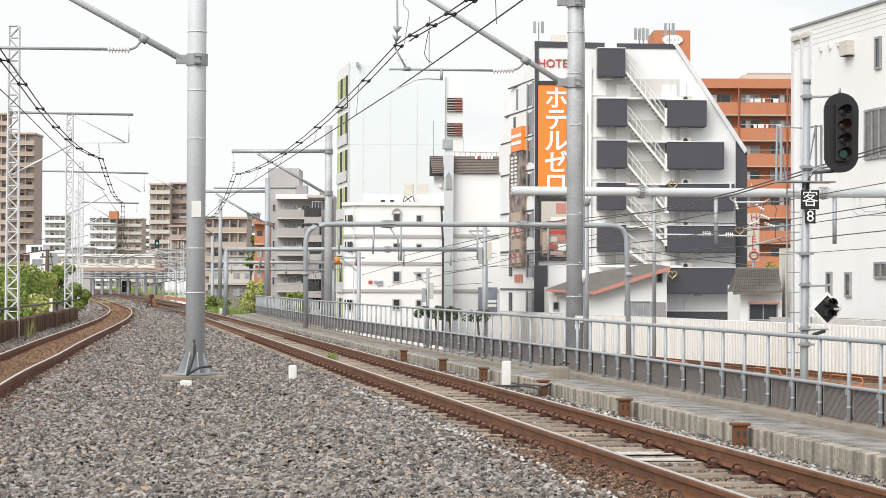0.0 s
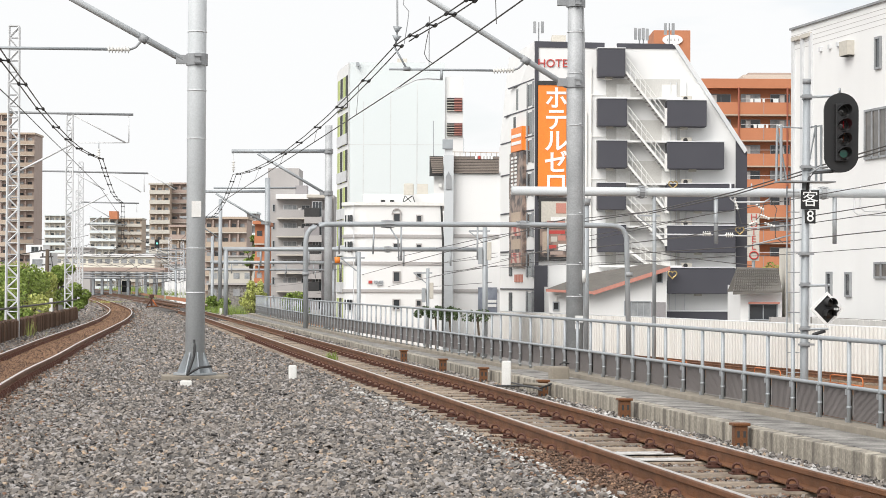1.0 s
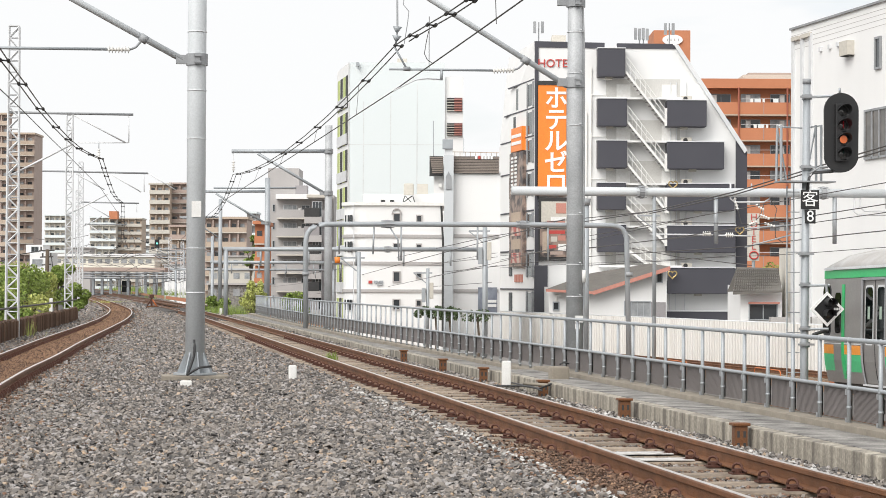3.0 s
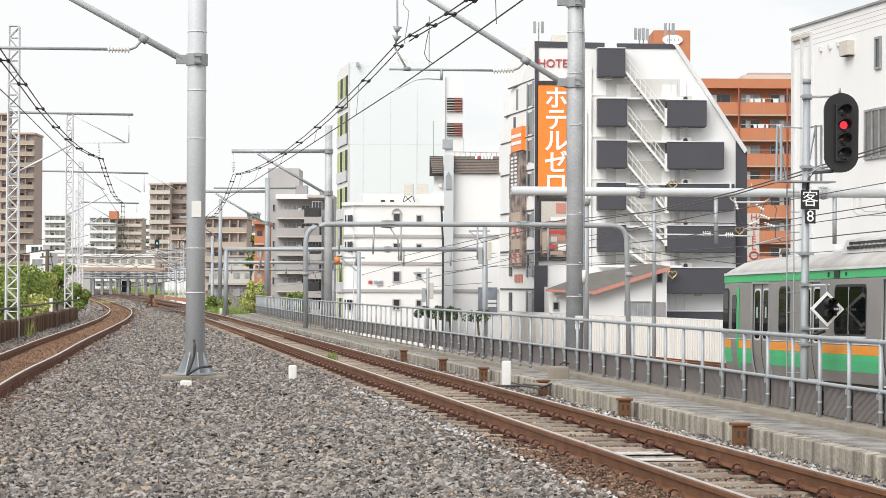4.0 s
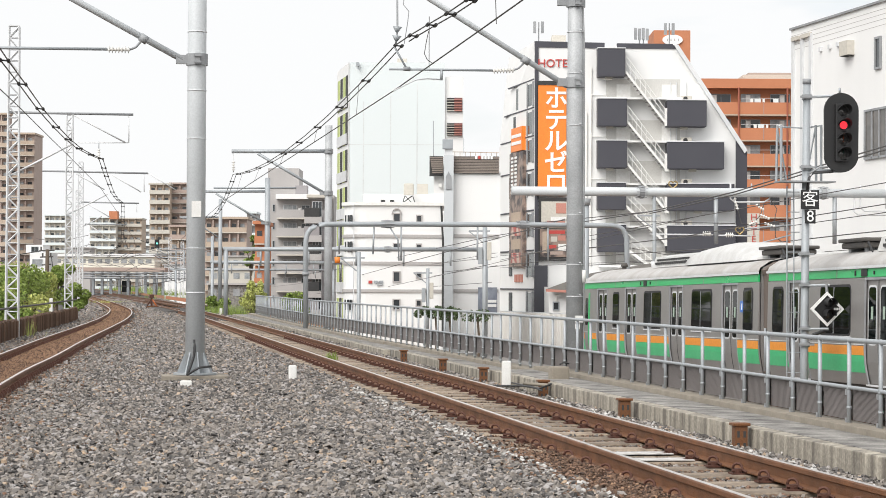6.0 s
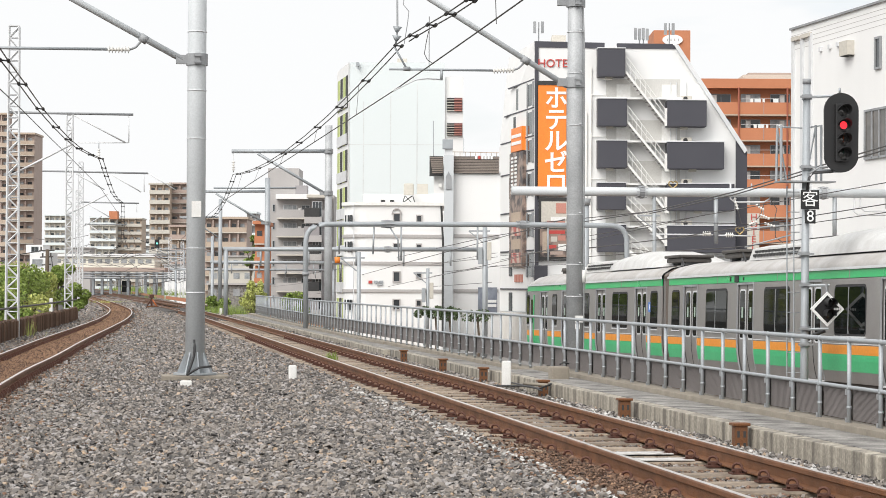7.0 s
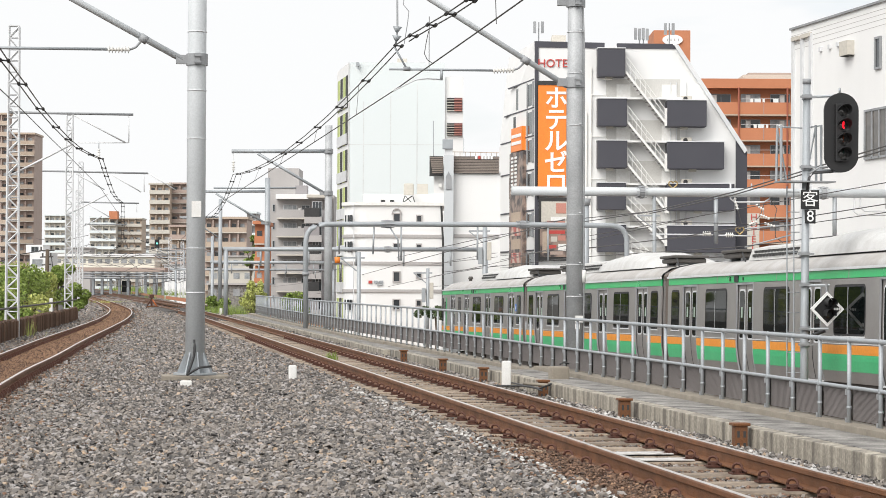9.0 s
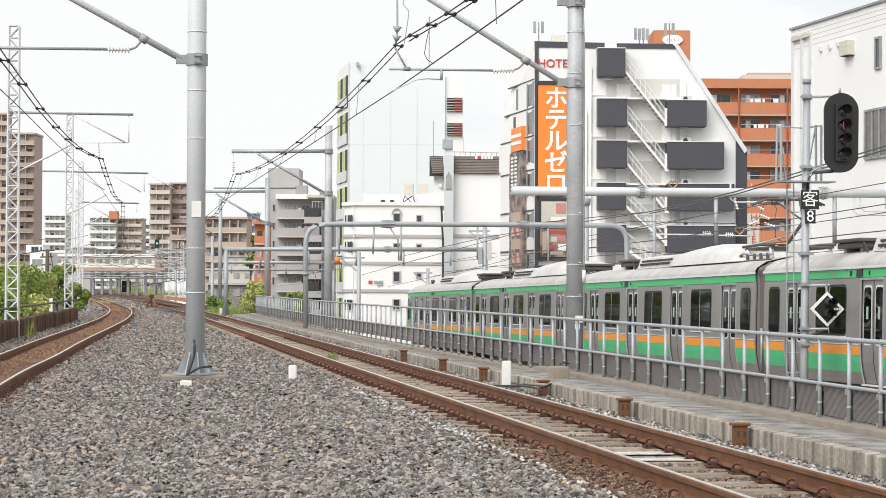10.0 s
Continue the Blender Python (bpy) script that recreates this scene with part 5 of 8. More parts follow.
S0, S1, S2, S3 = Vector((5.07, 40.40, 5.64)), Vector((4.74, 86.00, 5.50)), Vector((5.33, 121.00, 4.94)), Vector((5.47, 166.00, 4.58))
back = [(5.05, 27.18, 5.30), (5.05, 30.49, 5.39), (5.05, 32.15, 5.44), (5.05, 34.10, 5.47), (5.05, 36.11, 5.53), (5.05, 38.29, 5.59)]
twin_wire([Vector(p) for p in back] + [S0], 0.12, 0.0)
twin_wire([S0, S1, S2, S3], 0.12, 0.5)
C0, C1, C2, C3 = Vector((5.05, 40.40, 4.84)), Vector((4.49, 86.00, 4.57)), Vector((4.92, 121.00, 4.61)), Vector((5.15, 166.00, 4.29))
wire([Vector((5.05, 24.81, 4.92)), Vector((5.05, 27.74, 4.90)), Vector((5.05, 31.28, 4.88)), Vector((5.05, 35.52, 4.86)), C0, C1, C2, C3], 0.0105, "single contact wire over the straight track")
dr = thing("dropper_wires", S0, "thin hanging dropper wires", "wire")
for t in (0.12, 0.3, 0.5, 0.7, 0.88):
    pa = S0.lerp(S1, t) - Vector((0, 0, 0.5 * 4 * t * (1 - t)))
    pb = C0.lerp(C1, t)
    tube("dropper", on(dr, pa, pb), 0.005, M_WIRE, dr, seg=5)
for t in (-0.09, -0.22):
    tube("dropper", on(dr, S0.lerp(S1, t) + Vector((0, 0, 0.03)), C0.lerp(C1, t)), 0.006, M_WIRE, dr, seg=5)
tube("jumper", on(dr, (5.33, 38.00, 5.64), (5.29, 38.00, 5.45), (5.26, 38.00, 5.26), (5.31, 38.00, 5.16), (5.39, 38.00, 5.11)), 0.007, M_WIRE, dr, seg=5)
tube("jumper", on(dr, (5.18, 40.00, 5.63), (5.24, 40.00, 6.01), (5.26, 40.00, 6.20), (5.16, 40.00, 6.32), (5.20, 40.00, 6.60)), 0.008, M_STEEL_DK, dr, seg=5)

# the curving track's wires
twin_wire([(-1.74, 28.00, 4.78), (-1.50, 34.00, 4.64), (-1.38, 38.00, 4.64), (-1.23, 43.00, 4.62), (-1.04, 48.00, 4.62), (-0.87, 53.00, 4.68), (-0.66, 57.00, 4.71), (-0.40, 61.50, 4.81), (-0.15, 66.00, 4.95), (0.02, 76.00, 4.92), (0.25, 86.00, 4.80), (0.45, 93.00, 4.81), (0.78, 104.00, 5.01), (0.98, 125.00, 4.53), (1.07, 145.00, 4.04), (0.32, 190.00, 3.61)], 0.115, 0.0)
wire([(-1.99, 34.00, 4.73), (-1.77, 40.00, 4.72), (-1.62, 45.00, 4.79), (-1.39, 50.00, 4.76), (-0.97, 62.00, 4.83), (-0.12, 83.00, 4.82), (0.73, 104.00, 4.43), (1.91, 145.00, 4.15), (2.60, 190.00, 3.63)], 0.009, "contact wire over the curving track")
lf1 = thing("suspension_insulator", (-0.15, 66.00, 4.95), "hanging insulator string over the curving track", "insulator")
insulator(lf1, (0, 0, 0.0), (0, 0, 0.28), 4, 0.05)
tube("hanger", [(0, 0, 0.28), (0, 0, 0.48)], 0.012, M_STEEL, lf1)

# wires over the lower tracks
for pts, r in (([(18.00, 46.88, 5.07), (18.00, 51.60, 4.71), (18.00, 64.62, 4.15), (18.00, 75.05, 3.90), (18.00, 102.15, 4.11)], 0.022),
               ([(18.00, 46.88, 4.96), (18.00, 51.60, 4.62), (18.00, 64.62, 4.07), (18.00, 75.05, 3.84)], 0.022),
               ([(22.00, 57.29, 4.49), (22.00, 63.45, 4.39), (22.00, 105.17, 3.69)], 0.018),
               ([(17.00, 70.88, 3.76), (17.00, 84.36, 3.70), (17.00, 102.31, 3.59), (17.00, 152.70, 2.73), (17.00, 262.88, 1.68)], 0.02),
               ([(15.00, 74.44, 3.61), (15.00, 88.92, 3.20), (15.00, 118.84, 2.44), (15.00, 147.81, 1.66)], 0.018),
               ([(26.00, 67.70, 4.05), (26.00, 85.34, 3.76), (26.00, 124.28, 3.49), (26.00, 206.00, 3.21)], 0.02),
               ([(20.00, 52.08, 3.67), (20.00, 60.44, 3.51), (20.00, 79.13, 3.15), (20.00, 99.22, 2.94)], 0.018),
               ([(20.00, 52.08, 2.94), (20.00, 60.43, 2.85), (20.00, 71.78, 2.68), (20.00, 95.59, 2.65), (20.00, 187.92, 1.64)], 0.02),
               ([(28.00, 72.91, 2.94), (28.00, 91.89, 2.77), (28.00, 138.89, 2.75), (28.00, 275.93, 2.42)], 0.018),
               ([(28.00, 105.41, 4.81), (28.00, 163.51, 3.21), (28.00, 251.48, 3.09)], 0.02),
               ([(22.00, 128.48, 3.27), (22.00, 206.74, 2.07), (22.00, 305.50, 1.14)], 0.016),
               ([(16.50, 79.85, 2.94), (16.50, 99.27, 2.30), (16.50, 151.48, 0.85)], 0.014)):
    wire(pts, r * 0.8, "dark overhead wire above the lower tracks")
tangle = thing("signal_cables", (19.00, 107.79, 2.78), "bundle of thin cables strung between the portals", "cable")
for pts in (((19.00, 110.96, 2.82), (19.00, 134.60, 2.66), (19.00, 170.64, 2.46)), ((19.00, 110.95, 2.40), (19.00, 134.57, 1.93), (19.00, 178.51, 1.41)), ((19.00, 68.19, 2.37), (19.00, 76.73, 2.29), (19.00, 89.71, 2.24)),
            ((19.00, 89.75, 3.81), (19.00, 81.84, 3.77), (19.00, 68.20, 3.34)), ((19.00, 81.83, 2.79), (19.00, 75.17, 2.40), (19.00, 66.33, 2.05)), ((19.00, 112.58, 1.58), (19.00, 150.47, 1.16), (19.00, 207.29, 0.63))):
    tube("cable", on(tangle, *pts), 0.014, M_WIRE, tangle, seg=5)


# ---- colour light signal on its mast ----
MS = (13.68, 44.00, -0.06)
mast = thing("signal_mast", (MS[0], 44.0, low(44)), "grey tubular signal mast with ladder and number plates", "signal mast")
tube("shaft", on(mast, (MS[0], 44.0, low(44)), (13.68, 44.00, -0.06), (13.72, 44.00, 5.43)), 0.088, M_STEEL, mast, "round grey steel shaft", seg=20, r2=0.072)
tube("cap", on(mast, (13.72, 44.00, 5.42), (13.72, 44.00, 5.52)), 0.085, M_STEEL_DK, mast, seg=16)
for q in ((13.70, 44.00, 1.45), (13.70, 44.00, 0.59), (13.69, 44.00, 0.28), (13.68, 44.00, 2.06), (13.72, 44.00, 5.16), (13.71, 44.00, 3.77)):
    bm = bmesh.new()
    add_tube(bm, [rel(q, mast) - Vector((0, 0, 0.05)), rel(q, mast) + Vector((0, 0, 0.05))], 0.1, 16)
    add_box(bm, *(lambda r: (r.x - 0.16, r.x + 0.16, r.y - 0.13, r.y - 0.08, r.z - 0.02, r.z + 0.02))(rel(q, mast)))
    part("clamp", bm, M_STEEL_DK, mast)
# platform bracket and guard rails
r = rel((13.69, 44.00, 3.49), mast)
box("platform", r.x - 0.55, r.x + 0.55, r.y - 0.25, r.y + 0.3, r.z - 0.02, r.z + 0.01, M_STEEL_DK, mast, "small steel service platform")
for q0, q1 in (((13.21, 44.30, 4.62), (13.19, 44.30, 3.50)), ((13.26, 44.20, 4.61), (13.26, 44.20, 3.49)), ((14.00, 44.30, 4.63), (14.01, 44.30, 3.50)), ((14.08, 44.20, 4.62), (14.08, 44.20, 3.52))):
    tube("guard_post", on(mast, q0, q1), 0.026, M_STEEL, mast, seg=6)
for q0, q1 in (((13.19, 44.30, 4.59), (13.72, 44.30, 4.57)), ((13.84, 44.30, 4.58), (14.13, 44.30, 4.63)), ((13.21, 44.30, 4.57), (13.40, 44.30, 3.54)), ((13.99, 44.30, 4.58), (13.84, 44.30, 3.75))):
    tube("guard_rail", on(mast, q0, q1), 0.016, M_STEEL, mast, seg=6)
# ladder
for q0, q1 in (((13.44, 44.40, 3.41), (13.45, 44.40, -0.38)), ((13.58, 44.40, 3.53), (13.59, 44.40, 0.38))):
    tube("ladder_rail", on(mast, q0, q1), 0.014, M_STEEL, mast, seg=6)
for k in range(10):
    u = k / 9
    q0, q1 = Vector((13.44, 44.40, 3.30)).lerp(Vector((13.45, 44.40, -0.29)), u), Vector((13.58, 44.40, 3.30)).lerp(Vector((13.59, 44.40, -0.29)), u)
    tube("rung", on(mast, q0, q1 + Vector((0.12, 0, 0))), 0.011, M_STEEL, mast, seg=6)
# number plates: destination character and platform number
r0, r1 = rel((13.56, 43.87, 2.94), mast), rel((13.93, 43.87, 3.32), mast)
pl = box("name_plate", r0.x, r1.x, r0.y - 0.02, r0.y, r0.z, r1.z, M_BLACK, mast, "black plate with one white character", bevel=0.006)
writing("character", "客", (r1.x - r0.x) * 0.92, M_LETTER, mast, ((r0.x + r1.x) / 2, r0.y - 0.024, (r0.z + r1.z) / 2), depth=0.002)
r0, r1 = rel((13.64, 43.87, 2.66), mast), rel((13.86, 43.87, 2.93), mast)
box("number_plate", r0.x, r1.x, r0.y - 0.02, r0.y, r0.z, r1.z, M_BLACK, mast, "black plate with a white figure", bevel=0.006)
writing("figure", "8", (r1.z - r0.z) * 1.15, M_LETTER, mast, ((r0.x + r1.x) / 2, r0.y - 0.024, (r0.z + r1.z) / 2), depth=0.002)
# heads
hc = rel((14.35, 43.75, 4.45), mast)
hw, hh = 0.352, 0.785
bm = bmesh.new()
n = 28
out = []
for k in range(n):
    a = math.tau * k / n
    out.append((hw * math.cos(a), (hh - hw) * (1 if math.sin(a) >= 0 else -1) + hw * math.sin(a)))
fr = [bm.verts.new((hc.x + x, hc.y, hc.z + z)) for x, z in out]
bk = [bm.verts.new((hc.x + x, hc.y + 0.05, hc.z + z)) for x, z in out]
bm.faces.new(fr)
bm.faces.new(bk[::-1])
for i in range(n):
    bm.faces.new((fr[i], bk[i], bk[(i + 1) % n], fr[(i + 1) % n]))
part("backboard", bm, M_BLACK, mast, "black oval signal backboard")
M_LENS = mat("dark_lens", (0.03, 0.03, 0.03), (0.05, 0.05, 0.05), rough=0.12, scale=8, fine=40, bump=0)
M_LENS_G = mat("green_lens", (0.005, 0.05, 0.035), (0.005, 0.035, 0.025), rough=0.2, scale=8, fine=40, bump=0, emit=(0.02, 0.5, 0.34), strength=0.015)
M_LENS_R = mat("lit_red_lens", (0.6, 0.01, 0.02), (0.5, 0.01, 0.02), rough=0.2, scale=8, fine=40, bump=0, emit=(1.0, 0.02, 0.04), strength=0.8)
case = box("lamp_case", hc.x - 0.14, hc.x + 0.115, hc.y - 0.09, hc.y - 0.002, hc.z - 0.57, hc.z + 0.57, M_BLACK, mast, "black lamp case", bevel=0.02)
for k in range(4):
    lz = hc.z + 0.42 - 0.28 * k
    bm = bmesh.new()
    n = 18
    a = [bm.verts.new((hc.x + 0.115 * math.cos(t), hc.y - 0.09, lz + 0.115 * math.sin(t))) for t in [math.tau * i / n for i in range(n)]]
    b = [bm.verts.new((hc.x + 0.02 + 0.128 * math.cos(t), hc.y - 0.09 - 0.2 * max(0.0, 0.3 + 0.7 * math.sin(t + 0.35)), lz + 0.128 * math.sin(t))) for t in [math.tau * i / n for i in range(n)]]
    for i in range(n):
        bm.faces.new((a[i], a[(i + 1) % n], b[(i + 1) % n], b[i]))
    hood = part("hood", bm, M_BLACK, mast, "black lamp hood", smooth=True)
    tube("lens", [(hc.x, hc.y - 0.1, lz), (hc.x, hc.y - 0.085, lz)], 0.095, M_LENS, mast, "dark glass lens", seg=18)
    tube("lens_boss", [(hc.x - 0.005, hc.y - 0.115, lz - 0.01), (hc.x - 0.005, hc.y - 0.1, lz - 0.01)], 0.035, M_LENS, mast, seg=12)
M_LENS_A = mat("lit_amber_lens", (0.5, 0.12, 0.03), (0.42, 0.1, 0.03), rough=0.2, scale=8, fine=40, bump=0, emit=(1.0, 0.2, 0.05), strength=0.12)


def lamp_flap(k, m, label):
    """Added glowing disc before lamp k from the top, turning on an upright axis."""
    bm = bmesh.new()
    add_tube(bm, [(0, -0.0004, 0), (0, 0.0004, 0)], 0.078, 18)
    flap = part("lamp_flap", bm, m, mast, label)
    spot = (hc.x, hc.y - 0.135, hc.z + 0.42 - 0.28 * k)
    flap.location = spot
    return flap, spot


red_lamp, RED_AT = lamp_flap(1, M_LENS_R, "red glowing lamp disc")
amber_lamp, AMBER_AT = lamp_flap(2, M_LENS_A, "amber glowing lamp disc")
green_lamp, GREEN_AT = lamp_flap(3, M_LENS_G, "dim green glowing lamp disc")
tube("finial", [(hc.x - 0.03, hc.y + 0.02, hc.z + hh), (hc.x - 0.03, hc.y + 0.02, hc.z + hh + 0.1)], 0.025, M_STEEL, mast, seg=8)
tube("head_arm", [(0.08, -0.02, 5.16 - low(44)), (hc.x - 0.1, hc.y + 0.04, 5.18 - low(44))], 0.03, M_STEEL, mast, seg=6)
tube("head_arm", [(0.08, -0.02, 3.70 - low(44)), (hc.x, hc.y + 0.04, 3.70 - low(44))], 0.04, M_STEEL, mast, seg=6)
tube("cable", on(mast, (13.70, 43.90, 3.31), (13.72, 43.83, 3.56), (13.81, 43.83, 3.66), (14.20, 43.80, 3.69)), 0.03, M_CABLE, mast, "black cable")
tube("cable", on(mast, (13.72, 43.83, 3.64), (13.93, 43.83, 3.77), (14.10, 43.83, 3.77)), 0.02, M_STEEL_DK, mast)
# diamond repeater
dc = rel((14.07, 43.75, 0.98), mast)
for s, m, dy, nm, lb in ((0.345, M_LETTER, 0.0, "diamond_border", "white diamond border"), (0.27, M_BLACK, -0.008, "diamond_face", "black diamond face")):
    bm = bmesh.new()
    f = [bm.verts.new((dc.x + x * s, dc.y + dy, dc.z + z * s)) for x, z in ((1, 0), (0, 1), (-1, 0), (0, -1))]
    b = [bm.verts.new((dc.x + x * s, dc.y + 0.03, dc.z + z * s)) for x, z in ((1, 0), (0, 1), (-1, 0), (0, -1))]
    bm.faces.new(f)
    bm.faces.new(b[::-1])
    for i in range(4):
        bm.faces.new((f[i], b[i], b[(i + 1) % 4], f[(i + 1) % 4]))
    part(nm, bm, m, mast, lb)
for x, z in ((0.02, 0.12), (0.0, -0.1)):
    tube("lens", [(dc.x + x, dc.y - 0.06, dc.z + z), (dc.x + x, dc.y, dc.z + z)], 0.085, M_LENS, mast, seg=16)
    bm = bmesh.new()
    n = 14
    a = [bm.verts.new((dc.x + x + 0.1 * math.cos(t), dc.y - 0.005, dc.z + z + 0.1 * math.sin(t))) for t in [math.pi * (i / (n - 1) * 1.2 - 0.1) for i in range(n)]]
    b = [bm.verts.new((dc.x + x + 0.03 + 0.1 * math.cos(t), dc.y - 0.2, dc.z + z + 0.1 * math.sin(t))) for t in [math.pi * (i / (n - 1) * 1.2 - 0.1) for i in range(n)]]
    for i in range(n - 1):
        bm.faces.new((a[i], a[i + 1], b[i + 1], b[i]))
    part("hood", bm, M_BLACK, mast, "black lamp hood", smooth=True)
for k in range(4):
    box("marking_bar", dc.x + 0.13 + k * 0.032, dc.x + 0.152 + k * 0.032, dc.y - 0.016, dc.y - 0.009, dc.z - 0.02, dc.z + 0.025, M_LETTER, mast)
for q0, q1 in (((13.72, 43.90, 1.44), (14.13, 43.80, 1.45)), ((13.73, 43.90, 0.58), (14.11, 43.80, 0.59))):
    tube("head_arm", on(mast, q0, q1), 0.03, M_STEEL, mast, seg=6)
tube("head_post", on(mast, (14.06, 43.79, 1.47), (14.08, 43.79, 1.26)), 0.03, M_STEEL_DK, mast, seg=6)
tube("cable", on(mast, (13.75, 43.83, 0.39), (13.82, 43.83, 0.48), (14.05, 43.83, 0.55)), 0.035, M_CABLE, mast)


# ---- small things on the ballast ----
def stub_post(x, y, h):
    o = thing("stub_post", (x, y, -0.2), "rusty flanged steel stub post against the kerb", "post", "rusty stub posts")
    bm = bmesh.new()
    add_box(bm, -0.06, 0.06, -0.06, -0.045, 0, h)
    add_box(bm, -0.06, 0.06, 0.045, 0.06, 0, h)
    add_box(bm, -0.06, -0.045, -0.045, 0.045, 0, h)
    add_box(bm, 0.045, 0.06, -0.045, 0.045, 0, h)
    part("web", bm, M_RAIL, o)
    box("cap_plate", -0.085, 0.085, -0.08, 0.08, h, h + 0.028, M_RAIL, o, bevel=0.006)
    for x2 in (-0.03, 0.03):
        for z2 in (0.06, 0.17):
            box("slot", x2 - 0.012, x2 + 0.012, -0.063, -0.058, z2, z2 + 0.06, M_DARK, o)
    return o


sp = stub_post(6.02, 21.4, 0.28)
for x, y in ((5.99, 26.2), (6.03, 31.4), (6.0, 36.3), (5.98, 40.6), (5.98, 46.0)):
    copy_thing(sp, pose(x, y, -0.2))
for q, w, h, lab in (((3.00, 36.82, -0.10), 0.125, 0.22, "short white painted marker post"), ((5.93, 33.78, -0.00), 0.13, 0.29, "white painted marker post beside the track"), ((1.22, 34.32, -0.08), 0.17, 0.06, "low white marker block by the pole footing"),
                     ((5.96, 118.31, -0.10), 0.14, 0.3, "pale marker post beside far rails"), ((-1.99, 90.53, 0.10), 0.13, 0.75, "white post in the board fence")):
    o = thing("marker_post", q, lab, "marker post", "white marker posts")
    bm = bmesh.new()
    add_box(bm, -w / 2, w / 2, -0.05, 0.05, -0.1, h)
    bmesh.ops.bevel(bm, geom=list(bm.edges), offset=0.012, segments=2, affect="EDGES")
    part("post", bm, M_WHITE_PAINT, o)
o = thing("concrete_block", (6.54, 32.86, 0.05), "pale concrete cable pedestal on the slab", "concrete block")
box("block", -0.13, 0.13, -0.15, 0.15, -0.1, 0.19, M_CONC_PALE, o, bevel=0.02)
tube("cable_stub", [(0.0, -0.05, 0.22), (0.06, -0.05, 0.25), (0.14, -0.05, 0.23)], 0.012, M_CABLE, o)
o = thing("trackside_cable", (5.65, 32.93, -0.05), "black cable looped over the ballast to the kerb", "cable")
tube("cable", on(o, (5.65, 33.35, -0.06), (5.76, 32.65, -0.03), (5.84, 31.96, 0.00), (5.83, 30.63, 0.02), (5.90, 30.18, 0.10)), 0.014, M_CABLE, o)
tube("cable", on(o, (6.10, 34.92, -0.06), (6.00, 33.41, -0.03), (5.93, 31.78, -0.00), (5.74, 29.97, 0.02)), 0.011, M_CABLE, o)
o = thing("switch_stand", (3.06, 148.46, -0.10), "small rusty red switch stand between the tracks", "switch stand")
tube("stem", [(0, 0, -0.05), (0, 0, 0.75)], 0.06, M_CLIP, o)
box("head", -0.14, 0.14, -0.1, 0.1, 0.6, 0.85, M_CLIP, o, bevel=0.02)
box("base", -0.3, 0.45, -0.15, 0.15, -0.05, 0.12, M_RAIL, o, bevel=0.02)
tube("stay", [(0, 0, 0.6), (0.4, 0, 0.0)], 0.04, M_ORANGE_PIPE, o)
tube("stay", [(0, 0, 0.6), (-0.35, 0, 0.0)], 0.03, M_CLIP, o)
o = thing("slab_pipe", (5.85, 30.94, 0.06), "pale pipe end lying on the slab", "pipe")
tube("pipe", on(o, (5.79, 31.54, 0.05), (6.02, 30.99, 0.05)), 0.022, M_CONC_PALE, o)


# ---- buildings: each in its own space, x along its front, y into its depth, z above the rails ----
class Block:
    def __init__(self, name, x, d, label, category="building", group="", base=-4.0):
        m = pose(0, 0, 0, 0, 0, YAW) @ pose(x, d, base)
        self.ob = new(name)
        self.ob.matrix_basis = m
        tagged(self.ob, label, category, group)
        self.x, self.d, self.base = x, d, base

    def box(self, name, x0, x1, z0, z1, y0, y1, m, parent=None, label="", bevel=0.0):
        return box(name, x0 - self.x, x1 - self.x, y0, y1, z0 - self.base, z1 - self.base, m, parent or self.ob, label, bevel)

    def prism(self, name, pts, y0, y1, m, parent=None, label=""):
        return prism(name, [(x - self.x, z - self.base) for x, z in pts], y0, y1, m, parent or self.ob, label)

    def tube(self, name, pts, r, m, parent=None, label="", seg=6):
        return tube(name, [(x - self.x, y, z - self.base) for x, y, z in pts], r, m, parent or self.ob, label, seg)

    def window(self, x0, x1, z0, z1, y=0.0, frame_m=None, glass=None, bars=1, parent=None, t=0.06, sill=False):
        """A window set in a frame that stands a little proud of the wall."""
        fm, gm = frame_m or M_STEEL, glass or M_WINDOW
        w = self.box("window", x0, x1, z0, z1, y - 0.02, y + 0.05, gm, parent, "dark glazed window")
        bm = bmesh.new()
        for a, b, c, e in ((x0 - t, x0, z0 - t, z1 + t), (x1, x1 + t, z0 - t, z1 + t), (x0, x1, z0 - t, z0), (x0, x1, z1, z1 + t)):
            add_box(bm, a - self.x, b - self.x, y - 0.07, y + 0.03, c - self.base, e - self.base)
        for k in range(bars):
            c = x0 + (x1 - x0) * (k + 1) / (bars + 1)
            add_box(bm, c - self.x - t * 0.4, c - self.x + t * 0.4, y - 0.05, y + 0.0, z0 - self.base, z1 - self.base)
        part("window_frame", bm, fm, w)
        if sill:
            self.box("window_sill", x0 - 0.15, x1 + 0.15, z0 - 0.14, z0 - 0.06, y - 0.16, y, M_WHITE_PAINT, w)
        return w


